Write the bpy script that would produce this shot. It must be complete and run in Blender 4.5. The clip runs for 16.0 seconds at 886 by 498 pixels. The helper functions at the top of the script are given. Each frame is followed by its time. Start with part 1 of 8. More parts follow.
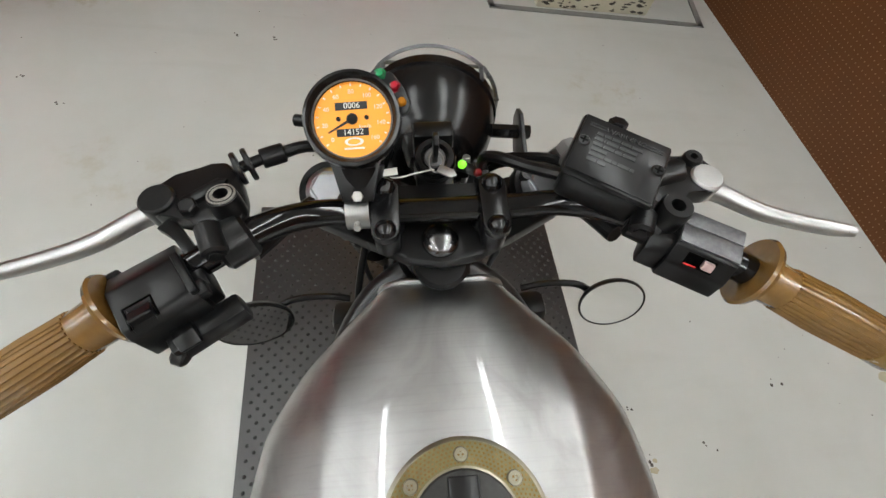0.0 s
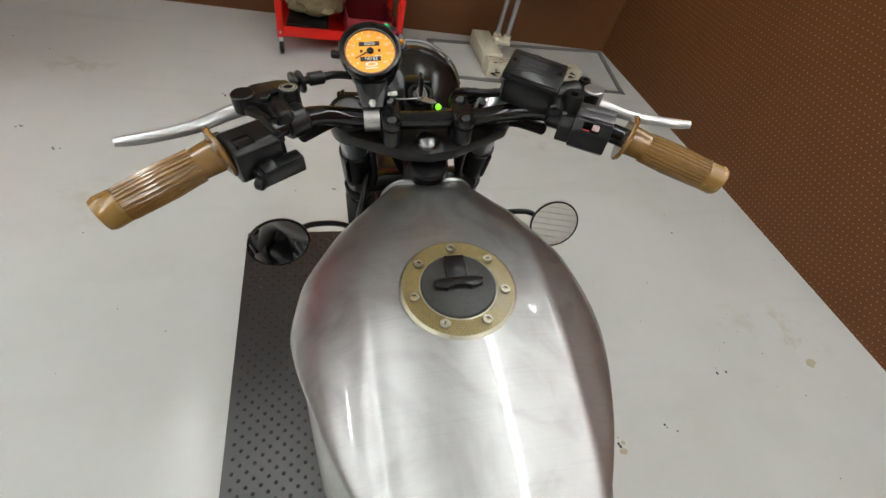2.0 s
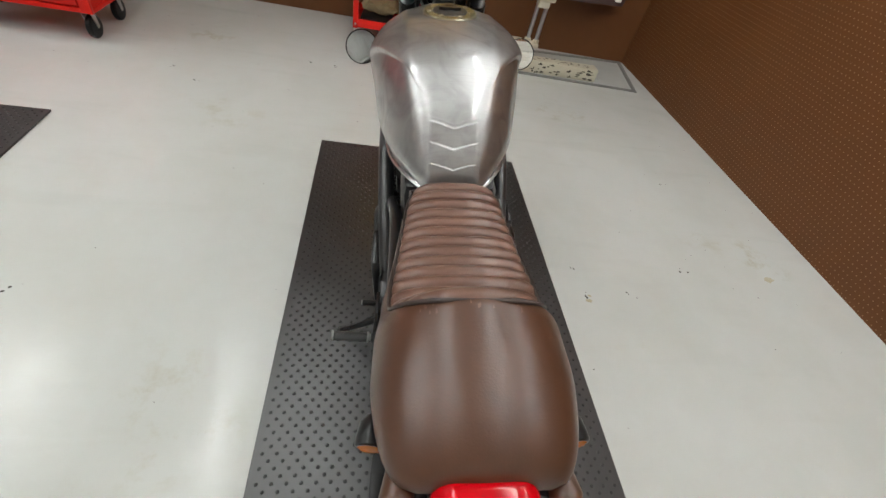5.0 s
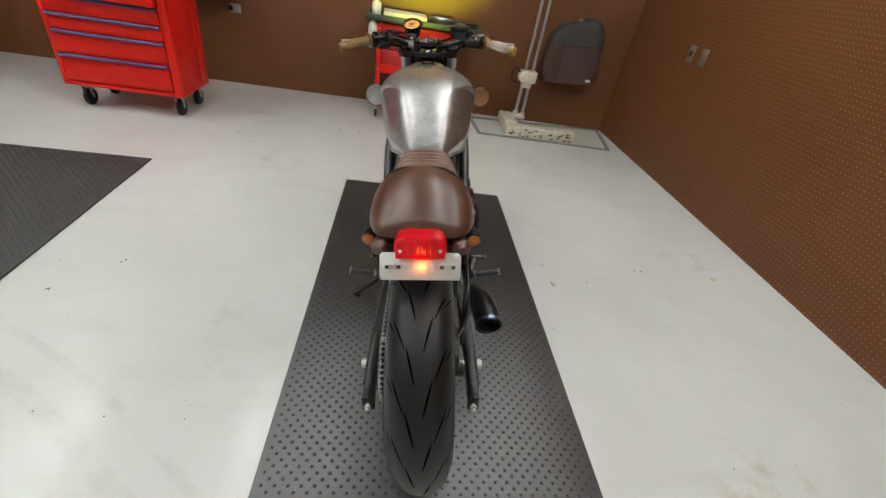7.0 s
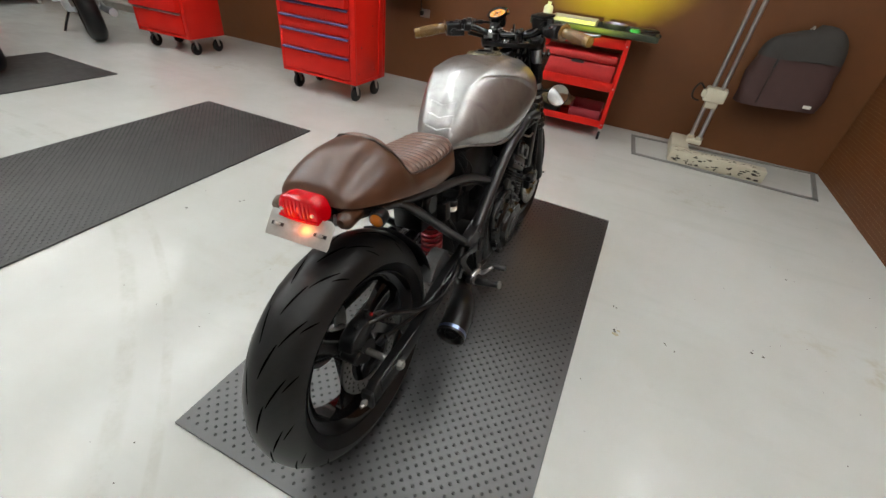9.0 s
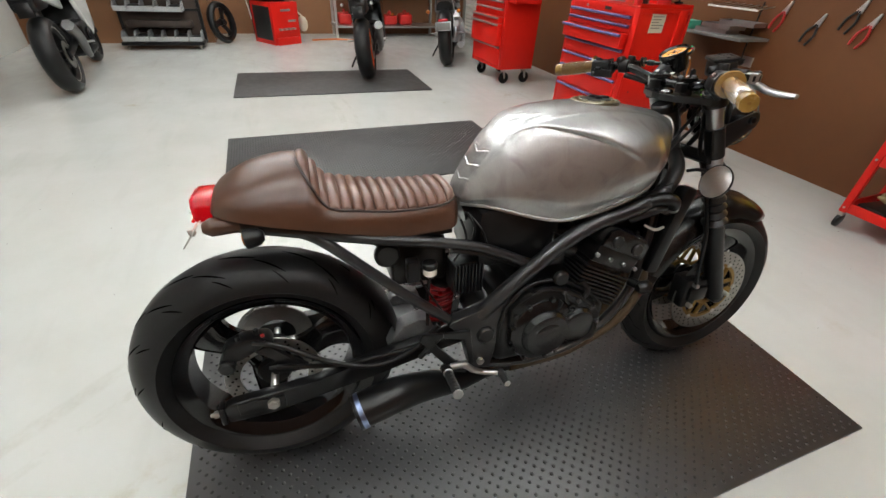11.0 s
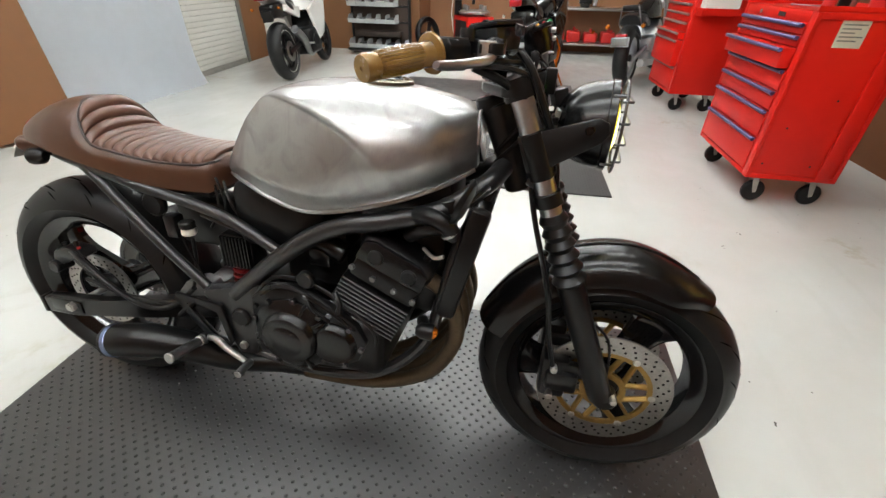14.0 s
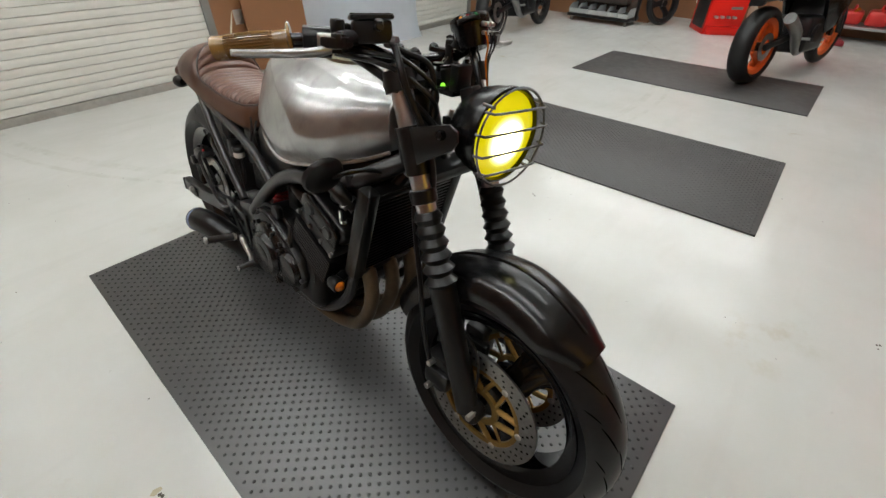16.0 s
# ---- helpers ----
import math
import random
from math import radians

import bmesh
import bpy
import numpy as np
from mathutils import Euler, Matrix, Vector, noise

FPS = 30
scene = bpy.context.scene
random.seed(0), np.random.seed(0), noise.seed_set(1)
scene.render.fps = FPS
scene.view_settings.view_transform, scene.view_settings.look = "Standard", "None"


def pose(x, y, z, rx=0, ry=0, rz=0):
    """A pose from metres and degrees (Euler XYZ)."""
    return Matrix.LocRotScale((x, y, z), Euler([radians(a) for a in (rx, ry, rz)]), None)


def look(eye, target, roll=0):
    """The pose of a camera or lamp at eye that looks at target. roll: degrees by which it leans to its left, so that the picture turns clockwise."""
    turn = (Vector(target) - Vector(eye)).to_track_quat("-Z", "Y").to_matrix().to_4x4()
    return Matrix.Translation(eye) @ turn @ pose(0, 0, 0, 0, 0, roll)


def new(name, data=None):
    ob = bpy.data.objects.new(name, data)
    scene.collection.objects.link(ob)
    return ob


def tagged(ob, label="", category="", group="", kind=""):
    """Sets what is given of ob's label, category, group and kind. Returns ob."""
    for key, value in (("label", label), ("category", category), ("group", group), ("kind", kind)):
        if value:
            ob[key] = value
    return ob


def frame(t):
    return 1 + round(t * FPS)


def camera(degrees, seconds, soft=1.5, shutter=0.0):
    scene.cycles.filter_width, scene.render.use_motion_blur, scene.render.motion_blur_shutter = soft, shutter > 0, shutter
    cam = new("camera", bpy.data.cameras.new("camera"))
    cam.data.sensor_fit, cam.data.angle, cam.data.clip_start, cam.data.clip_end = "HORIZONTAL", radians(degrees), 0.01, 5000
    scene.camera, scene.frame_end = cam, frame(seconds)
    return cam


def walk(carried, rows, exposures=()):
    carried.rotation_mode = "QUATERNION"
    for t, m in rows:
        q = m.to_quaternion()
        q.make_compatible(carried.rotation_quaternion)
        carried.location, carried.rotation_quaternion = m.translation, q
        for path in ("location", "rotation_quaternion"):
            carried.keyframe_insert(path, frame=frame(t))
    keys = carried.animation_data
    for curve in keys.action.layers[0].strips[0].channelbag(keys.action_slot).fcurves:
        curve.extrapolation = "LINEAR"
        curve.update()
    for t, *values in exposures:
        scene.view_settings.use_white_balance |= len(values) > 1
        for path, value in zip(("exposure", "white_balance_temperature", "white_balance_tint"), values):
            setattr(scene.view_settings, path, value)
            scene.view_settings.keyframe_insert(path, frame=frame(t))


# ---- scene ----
cam = camera(93.9, 16.0)
PATH = [
    (0, (-0.171, 0.885, 1.245), (0.151, 1.833, -0.486), 18.3),
    (0.5, (-0.169, 0.833, 1.263), (0.156, 1.832, -0.439), 17.7),
    (1, (-0.174, 0.771, 1.267), (0.189, 1.86, -0.371), 17.0),
    (1.5, (-0.196, 0.701, 1.257), (0.243, 1.871, -0.304), 17.7),
    (2, (-0.217, 0.628, 1.249), (0.255, 1.862, -0.253), 17.5),
    (2.5, (-0.205, 0.523, 1.237), (0.19, 1.843, -0.214), 16.7),
    (3, (-0.189, 0.413, 1.226), (0.161, 1.782, -0.189), 15.9),
    (3.5, (-0.196, 0.294, 1.203), (0.202, 1.667, -0.196), 16.1),
    (4, (-0.213, 0.146, 1.192), (0.227, 1.493, -0.22), 16.9),
    (4.5, (-0.192, 0.011, 1.2), (0.179, 1.386, -0.204), 15.3),
    (4.7, (-0.188, -0.048, 1.191), (0.129, 1.34, -0.213), 15.6),
    (6.8, (-0.09, -0.707, 1.237), (0.071, 0.906, 0.066), 11.1),
    (7, (-0.071, -0.75, 1.224), (0.071, 0.902, 0.106), 10.2),
    (7.5, (-0.023, -0.774, 1.225), (0.09, 0.899, 0.135), 8.9),
    (8, (0.188, -0.769, 1.212), (0.034, 0.877, 0.087), 8.5),
    (8.5, (0.356, -0.695, 1.196), (-0.114, 0.888, 0.067), 6.7),
    (9, (0.494, -0.555, 1.197), (-0.194, 0.91, 0.022), 7.3),
    (9.5, (0.653, -0.385, 1.193), (-0.391, 0.851, 0.017), 5.1),
    (10, (0.751, -0.218, 1.195), (-0.544, 0.774, 0.037), 3.7),
    (12.3, (0.799, 0.641, 1.092), (-0.888, 0.697, 0.019), 2.4),
    (12.5, (0.797, 0.683, 1.067), (-0.91, 0.709, 0.025), 2.2),
    (13, (0.767, 0.882, 1.094), (-0.903, 0.725, 0.003), 1.2),
    (13.5, (0.764, 1.049, 1.086), (-0.899, 0.752, 0.015), 0.5),
    (14, (0.712, 1.179, 1.097), (-0.907, 0.776, -0.007), 1.2),
    (14.5, (0.667, 1.313, 1.121), (-0.882, 0.746, -0.01), 1.2),
    (15, (0.619, 1.482, 1.148), (-0.822, 0.687, 0.011), 1.7),
    (15.5, (0.547, 1.604, 1.136), (-0.756, 0.637, -0.034), 1.5),
    (16, (0.443, 1.694, 1.154), (-0.666, 0.578, -0.082), 0.5),
]
walk(cam, [(t, look(e, g, r)) for t, e, g, r in PATH], exposures=[(0, -0.2), (1.5, -0.2), (4.5, -0.08), (7.0, -0.06), (10.2, -0.03), (12.3, 0.58), (13.5, 0.54), (15.0, 0.25), (16.0, 0.04)])

# ---- light ----
world = bpy.data.worlds.new("world")
scene.world = world
world.use_nodes = True
world.node_tree.nodes["Background"].inputs[0].default_value = (0.9, 0.95, 1.0, 1)
world.node_tree.nodes["Background"].inputs[1].default_value = 0.05
ROOM = pose(0, 0, 0, 0, 0, 4.6)          # the room stands turned to the motorcycle
BIKE = pose(0.032, -0.01, 0.013, 0, -7.0, 1.7)  # leaning on its side stand
CEILING = 2.9
# the row at x = 1.8 is unseen, added to light the right side
TUBES = [(x, y) for x in (-6.35, -4.68, -3.02, -1.3, 0.47, 1.8) for y in (1.62, 0.34, -0.94)]
TUBE_POWER = 45.5


# ---- mesh helpers ----
def finish(bm, name, material, smooth=True, sharp=35):
    bmesh.ops.recalc_face_normals(bm, faces=bm.faces[:])
    if smooth:
        lim = radians(sharp)
        for f in bm.faces:
            f.smooth = True
        for e in bm.edges:
            if len(e.link_faces) == 2 and e.calc_face_angle(0) > lim:
                e.smooth = False
    me = bpy.data.meshes.new(name)
    bm.to_mesh(me)
    bm.free()
    if material:
        me.materials.append(material)
    return me


def part(name, bm, material, parent, label="", smooth=True, sharp=35):
    ob = new(name, finish(bm, name, material, smooth, sharp))
    ob.parent = parent
    if label:
        tagged(ob, label)
    return ob


def thing(name, m, label, category, group="", kind=""):
    ob = new(name)
    ob.empty_display_size = 0.1
    ob.matrix_world = m
    return tagged(ob, label, category, group, kind)


def solo(name, bm, material, m, label, category, group="", kind="", smooth=True):
    ob = new(name, finish(bm, name, material, smooth))
    ob.matrix_world = m
    return tagged(ob, label, category, group, kind)


def structure(name, bm, material, m=None, label="", smooth=False):
    ob = new(name, finish(bm, name, material, smooth))
    if m is not None:
        ob.matrix_world = m
    return tagged(ob, label, kind="structure")


def join(*bms):
    out = bmesh.new()
    for b in bms:
        me = bpy.data.meshes.new("tmp")
        b.to_mesh(me)
        b.free()
        out.from_mesh(me)
        bpy.data.meshes.remove(me)
    return out


def moved(bm, m):
    bmesh.ops.transform(bm, matrix=m, verts=bm.verts[:])
    return bm


def box(x0, x1, y0, y1, z0, z1, bevel=0.0, seg=2):
    bm = bmesh.new()
    bmesh.ops.create_cube(bm, size=1)
    for v in bm.verts:
        v.co = Vector(((x0 + x1) / 2 + v.co.x * (x1 - x0), (y0 + y1) / 2 + v.co.y * (y1 - y0), (z0 + z1) / 2 + v.co.z * (z1 - z0)))
    if bevel:
        bmesh.ops.bevel(bm, geom=bm.edges[:], offset=bevel, segments=seg, affect="EDGES", profile=0.5)
    return bm


def prism(points, a, b, axis="x", bevel=0.0, seg=2):
    """A plate: the outline in the two other axes (in xyz order), from a to b along the axis."""
    bm = bmesh.new()

    def at(p, h):
        return {"x": (h, p[0], p[1]), "y": (p[0], h, p[1]), "z": (p[0], p[1], h)}[axis]
    lo = [bm.verts.new(at(p, a)) for p in points]
    hi = [bm.verts.new(at(p, b)) for p in points]
    n = len(points)
    bm.faces.new(lo)
    bm.faces.new(hi[::-1])
    for i in range(n):
        bm.faces.new((lo[i], hi[i], hi[(i + 1) % n], lo[(i + 1) % n]))
    if bevel:
        bmesh.ops.bevel(bm, geom=bm.edges[:], offset=bevel, segments=seg, affect="EDGES", profile=0.5)
    return bm


def basis(d):
    d = Vector(d).normalized()
    return d.to_track_quat("Z", "Y").to_matrix().to_4x4()


def cyl(p0, p1, r0, r1=None, n=20, bevel=0.0):
    """A solid round bar from p0 to p1; a bevel rounds its ends."""
    r1 = r0 if r1 is None else r1
    h = (Vector(p1) - Vector(p0)).length
    pr = [(0, 0), (r0 - bevel, 0), (r0, bevel), (r1, h - bevel), (r1 - bevel, h), (0, h)] if bevel else [(0, 0), (r0, 0), (r1, h), (0, h)]
    return moved(lathe(pr, n), Matrix.Translation(p0) @ basis(Vector(p1) - Vector(p0)))


def lathe(profile, n=32, closed=False):
    """Turns a profile of (radius, height) round z."""
    bm = bmesh.new()
    rings = []
    for r, h in profile:
        if r < 1e-6:
            rings.append([bm.verts.new((0, 0, h))])
        else:
            rings.append([bm.verts.new((r * math.cos(2 * math.pi * k / n), r * math.sin(2 * math.pi * k / n), h)) for k in range(n)])
    pairs = list(zip(rings, rings[1:])) + ([(rings[-1], rings[0])] if closed else [])
    for a, b in pairs:
        if len(a) == 1 and len(b) == 1:
            continue
        for k in range(n):
            j = (k + 1) % n
            if len(a) == 1:
                bm.faces.new((a[0], b[k], b[j]))
            elif len(b) == 1:
                bm.faces.new((a[k], b[0], a[j]))
            else:
                bm.faces.new((a[k], b[k], b[j], a[j]))
    return bm


def spline(points, per=6):
    """A smooth line through the points."""
    p = [Vector(q) for q in points]
    if len(p) < 3:
        return p
    out = []
    for i in range(len(p) - 1):
        a, b, c, d = p[max(i - 1, 0)], p[i], p[i + 1], p[min(i + 2, len(p) - 1)]
        for k in range(per):
            t = k / per
            out.append(0.5 * ((2 * b) + (c - a) * t + (2 * a - 5 * b + 4 * c - d) * t * t + (3 * b - a - 3 * c + d) * t ** 3))
    out.append(p[-1])
    return out


def tube(points, r, n=10, per=6, smooth=True, flat=1.0):
    """A round bar along a line; r is one radius, or one for each point."""
    line = spline(points, per) if smooth else [Vector(q) for q in points]
    rad = [r] * len(line) if not isinstance(r, (list, tuple)) else [float(np.interp(i / (len(line) - 1), np.linspace(0, 1, len(r)), r)) for i in range(len(line))]
    bm = bmesh.new()
    rings, up = [], None
    for i, q in enumerate(line):
        d = (line[min(i + 1, len(line) - 1)] - line[max(i - 1, 0)]).normalized()
        if up is None:
            up = d.orthogonal().normalized()
        up = (up - d * up.dot(d)).normalized()
        side = d.cross(up)
        rings.append([bm.verts.new(q + rad[i] * (math.cos(2 * math.pi * k / n) * up + flat * math.sin(2 * math.pi * k / n) * side)) for k in range(n)])
    for a, b in zip(rings, rings[1:]):
        for k in range(n):
            bm.faces.new((a[k], a[(k + 1) % n], b[(k + 1) % n], b[k]))
    bm.faces.new(rings[0][::-1])
    bm.faces.new(rings[-1])
    return bm


def grid_surface(f, us, vs, close_u=False, caps=False):
    """A sheet of points f(u, v)."""
    bm = bmesh.new()
    g = [[bm.verts.new(f(u, v)) for v in vs] for u in us]
    for a, b in zip(g, g[1:]):
        for k in range(len(vs) - 1):
            bm.faces.new((a[k], a[k + 1], b[k + 1], b[k]))
        if close_u:
            bm.faces.new((a[-1], a[0], b[0], b[-1]))
    if caps:
        bm.faces.new(g[0])
        bm.faces.new(g[-1][::-1])
    return bm


def ip(x, table):
    """A smooth curve through a table of (x, y)."""
    xs, ys = [t[0] for t in table], [t[1] for t in table]
    if x <= xs[0]:
        return ys[0]
    if x >= xs[-1]:
        return ys[-1]
    i = max(k for k in range(len(xs) - 1) if xs[k] <= x)
    h = xs[i + 1] - xs[i]
    t = (x - xs[i]) / h

    def slope(k):
        if k <= 0 or k >= len(xs) - 1:
            j = min(max(k, 1), len(xs) - 1)
            return (ys[j] - ys[j - 1]) / (xs[j] - xs[j - 1])
        s0, s1 = (ys[k] - ys[k - 1]) / (xs[k] - xs[k - 1]), (ys[k + 1] - ys[k]) / (xs[k + 1] - xs[k])
        return 0.0 if s0 * s1 <= 0 else 2 * s0 * s1 / (s0 + s1)
    m0, m1 = slope(i) * h, slope(i + 1) * h
    return (2 * t ** 3 - 3 * t * t + 1) * ys[i] + (t ** 3 - 2 * t * t + t) * m0 + (-2 * t ** 3 + 3 * t * t) * ys[i + 1] + (t ** 3 - t * t) * m1


def smoothstep(a, b, x):
    t = min(max((x - a) / (b - a), 0.0), 1.0)
    return t * t * (3 - 2 * t)


def lettering(words, size, m, material, parent, name="lettering", depth=0.0006, align="CENTER"):
    cu = bpy.data.curves.new(name, "FONT")
    cu.body, cu.size, cu.extrude, cu.align_x, cu.align_y = words, size, depth, align, "CENTER"
    tmp = new(name + "_tmp", cu)
    me = bpy.data.meshes.new_from_object(tmp.evaluated_get(bpy.context.evaluated_depsgraph_get()))
    bpy.data.objects.remove(tmp)
    me.transform(m)
    me.materials.clear()
    me.materials.append(material)
    ob = new(name, me)
    ob.parent = parent
    return ob


# ---- materials ----
def mat(name, col, rough=0.5, metal=0.0, var=0.12, scale=6.0, bump=0.0, bscale=80.0, rvar=0.1, coat=0.0, col2=None, stretch=None, emit=None, power=0.0, alpha=None, spec=0.5, ior=None, transmission=0.0):
    m = bpy.data.materials.new(name)
    m.use_nodes = True
    nt = m.node_tree
    b = nt.nodes["Principled BSDF"]
    b.inputs["Roughness"].default_value, b.inputs["Metallic"].default_value = rough, metal
    b.inputs["Specular IOR Level"].default_value = spec
    b.inputs["Coat Weight"].default_value = coat
    b.inputs["Coat Roughness"].default_value = 0.03
    b.inputs["Transmission Weight"].default_value = transmission
    if ior:
        b.inputs["IOR"].default_value = ior
    tc = nt.nodes.new("ShaderNodeTexCoord")
    src = tc.outputs["Object"]
    if stretch:
        mp = nt.nodes.new("ShaderNodeMapping")
        mp.inputs["Scale"].default_value = stretch
        nt.links.new(src, mp.inputs["Vector"])
        src = mp.outputs["Vector"]

    def noise_node(s, detail=4.0, rough_=0.55):
        n = nt.nodes.new("ShaderNodeTexNoise")
        n.inputs["Scale"].default_value, n.inputs["Detail"].default_value, n.inputs["Roughness"].default_value = s, detail, rough_
        nt.links.new(src, n.inputs["Vector"])
        return n
    n1, n2 = noise_node(scale), noise_node(scale * 7, 4.0, 0.6)
    mix = nt.nodes.new("ShaderNodeMath")
    mix.operation = "MULTIPLY_ADD"
    nt.links.new(n2.outputs["Fac"], mix.inputs[0])
    mix.inputs[1].default_value = 0.5
    add = nt.nodes.new("ShaderNodeMath")
    add.operation = "MULTIPLY"
    nt.links.new(n1.outputs["Fac"], add.inputs[0])
    add.inputs[1].default_value = 0.5
    nt.links.new(add.outputs[0], mix.inputs[2])
    ramp = nt.nodes.new("ShaderNodeValToRGB")
    c = Vector(col)
    d = Vector(col2) if col2 else c * (1 - 2 * var)
    ramp.color_ramp.elements[0].position, ramp.color_ramp.elements[1].position = 0.25, 0.75
    ramp.color_ramp.elements[0].color = (*d, 1)
    ramp.color_ramp.elements[1].color = (*(c if col2 else c * (1 + 0.5 * var)), 1)
    nt.links.new(mix.outputs[0], ramp.inputs["Fac"])
    nt.links.new(ramp.outputs["Color"], b.inputs["Base Color"])
    if rvar:
        rr = nt.nodes.new("ShaderNodeMapRange")
        rr.inputs["From Min"].default_value, rr.inputs["From Max"].default_value = 0.2, 0.8
        rr.inputs["To Min"].default_value, rr.inputs["To Max"].default_value = max(rough - rvar, 0.02), min(rough + rvar, 1.0)
        nt.links.new(n2.outputs["Fac"], rr.inputs["Value"])
        nt.links.new(rr.outputs["Result"], b.inputs["Roughness"])
    if bump:
        nb = noise_node(bscale, 3.0)
        bp = nt.nodes.new("ShaderNodeBump")
        bp.inputs["Strength"].default_value, bp.inputs["Distance"].default_value = bump, 0.002
        nt.links.new(nb.outputs["Fac"], bp.inputs["Height"])
        nt.links.new(bp.outputs["Normal"], b.inputs["Normal"])
    if emit:
        b.inputs["Emission Color"].default_value = (*emit, 1)
        b.inputs["Emission Strength"].default_value = power
    return m


def glow(name, col, power):
    m = bpy.data.materials.new(name)
    m.use_nodes = True
    nt = m.node_tree
    nt.nodes.clear()
    e, o = nt.nodes.new("ShaderNodeEmission"), nt.nodes.new("ShaderNodeOutputMaterial")
    e.inputs[0].default_value, e.inputs[1].default_value = (*col, 1), power
    nt.links.new(e.outputs[0], o.inputs[0])
    return m


def floor_material():
    """Sealed concrete: cloudy tone, rubbed and scuffed sealer, specks, tyre tracks and brown smudges."""
    m = bpy.data.materials.new("sealed concrete")
    m.use_nodes = True
    nt = m.node_tree
    b = nt.nodes["Principled BSDF"]
    b.inputs["Specular IOR Level"].default_value = 0.4
    pos = nt.nodes.new("ShaderNodeTexCoord").outputs["Object"]

    def link(v, socket):
        if isinstance(v, (int, float)):
            socket.default_value = v
        else:
            nt.links.new(v, socket)

    def noise_at(scale, detail=5.0, rough=0.6, distort=0.0, stretch=(1, 1, 1), turn=0.0):
        mp = nt.nodes.new("ShaderNodeMapping")
        mp.inputs["Scale"].default_value, mp.inputs["Rotation"].default_value = stretch, (0, 0, turn)
        nt.links.new(pos, mp.inputs["Vector"])
        n = nt.nodes.new("ShaderNodeTexNoise")
        n.inputs["Scale"].default_value, n.inputs["Detail"].default_value = scale, detail
        n.inputs["Roughness"].default_value, n.inputs["Distortion"].default_value = rough, distort
        nt.links.new(mp.outputs["Vector"], n.inputs["Vector"])
        return n.outputs["Fac"]

    def calc(op, a, c=0.0):
        n = nt.nodes.new("ShaderNodeMath")
        n.operation = op
        link(a, n.inputs[0])
        link(c, n.inputs[1])
        return n.outputs[0]

    def span(v, a0, a1, b0, b1):
        n = nt.nodes.new("ShaderNodeMapRange")
        n.inputs["From Min"].default_value, n.inputs["From Max"].default_value = a0, a1
        n.inputs["To Min"].default_value, n.inputs["To Max"].default_value = b0, b1
        link(v, n.inputs["Value"])
        return n.outputs["Result"]

    def tint(base, fac, colour):
        n = nt.nodes.new("ShaderNodeMix")
        n.data_type, n.blend_type = "RGBA", "MULTIPLY"
        link(fac, n.inputs[0])
        if isinstance(base, tuple):
            n.inputs[6].default_value = (*base, 1)
        else:
            nt.links.new(base, n.inputs[6])
        n.inputs[7].default_value = (*colour, 1)
        return n.outputs[2]
    cloud = noise_at(0.9, 5, 0.55, 0.3)
    blotch = noise_at(2.2, 4, 0.6, 0.0)
    col = tint((0.60, 0.61, 0.588), span(cloud, 0.3, 0.75, 0, 1), (0.90, 0.90, 0.89))
    col = tint(col, span(blotch, 0.4, 0.75, 0, 1), (0.93, 0.925, 0.905))
    # long rubbed streaks
    streak = noise_at(1.0, 3, 0.55, 0.3, (1.2, 7, 1), 0.5)
    col = tint(col, span(streak, 0.56, 0.72, 0, 1), (0.95, 0.95, 0.945))
    # brown smudges in a few patches
    smudge = calc("MULTIPLY", span(noise_at(1.3, 2, 0.5), 0.60, 0.70, 0, 1), span(noise_at(9, 5, 0.7), 0.5, 0.66, 0, 1))
    col = tint(col, smudge, (0.84, 0.79, 0.68))
    # specks
    vo = nt.nodes.new("ShaderNodeTexVoronoi")
    vo.inputs["Scale"].default_value = 5.5
    nt.links.new(pos, vo.inputs["Vector"])
    col = tint(col, span(vo.outputs["Distance"], 0.010, 0.02, 1, 0), (0.35, 0.33, 0.29))
    # curved tyre tracks: (centre x, centre y, radius, half width)
    sep = nt.nodes.new("ShaderNodeSeparateXYZ")
    nt.links.new(pos, sep.inputs[0])
    tracks = 0.0
    for cx, cy, r, w in TRACKS:
        dx, dy = calc("SUBTRACT", sep.outputs[0], cx), calc("SUBTRACT", sep.outputs[1], cy)
        dist = calc("SQRT", calc("ADD", calc("MULTIPLY", dx, dx), calc("MULTIPLY", dy, dy)))
        off = calc("ABSOLUTE", calc("SUBTRACT", dist, r))
        tracks = calc("MAXIMUM", tracks, calc("MULTIPLY", span(off, w * 0.55, w, 1, 0), 1.0))
    tracks = calc("MULTIPLY", tracks, span(noise_at(7, 5, 0.7), 0.42, 0.62, 0, 1))
    col = tint(col, tracks, (0.90, 0.895, 0.87))
    nt.links.new(col, b.inputs["Base Color"])
    # the sealer is worn unevenly, so reflections break up
    wear = noise_at(3.5, 4, 0.6, 0.25, (1, 1.8, 1), 0.4)
    nt.links.new(span(calc("ADD", wear, calc("MULTIPLY", tracks, 0.2)), 0.3, 0.7, 0.14, 0.25), b.inputs["Roughness"])
    bp = nt.nodes.new("ShaderNodeBump")
    bp.inputs["Strength"].default_value, bp.inputs["Distance"].default_value = 0.22, 0.004
    nt.links.new(noise_at(5.0, 2, 0.5, 0.2), bp.inputs["Height"])
    nt.links.new(bp.outputs["Normal"], b.inputs["Normal"])
    return m


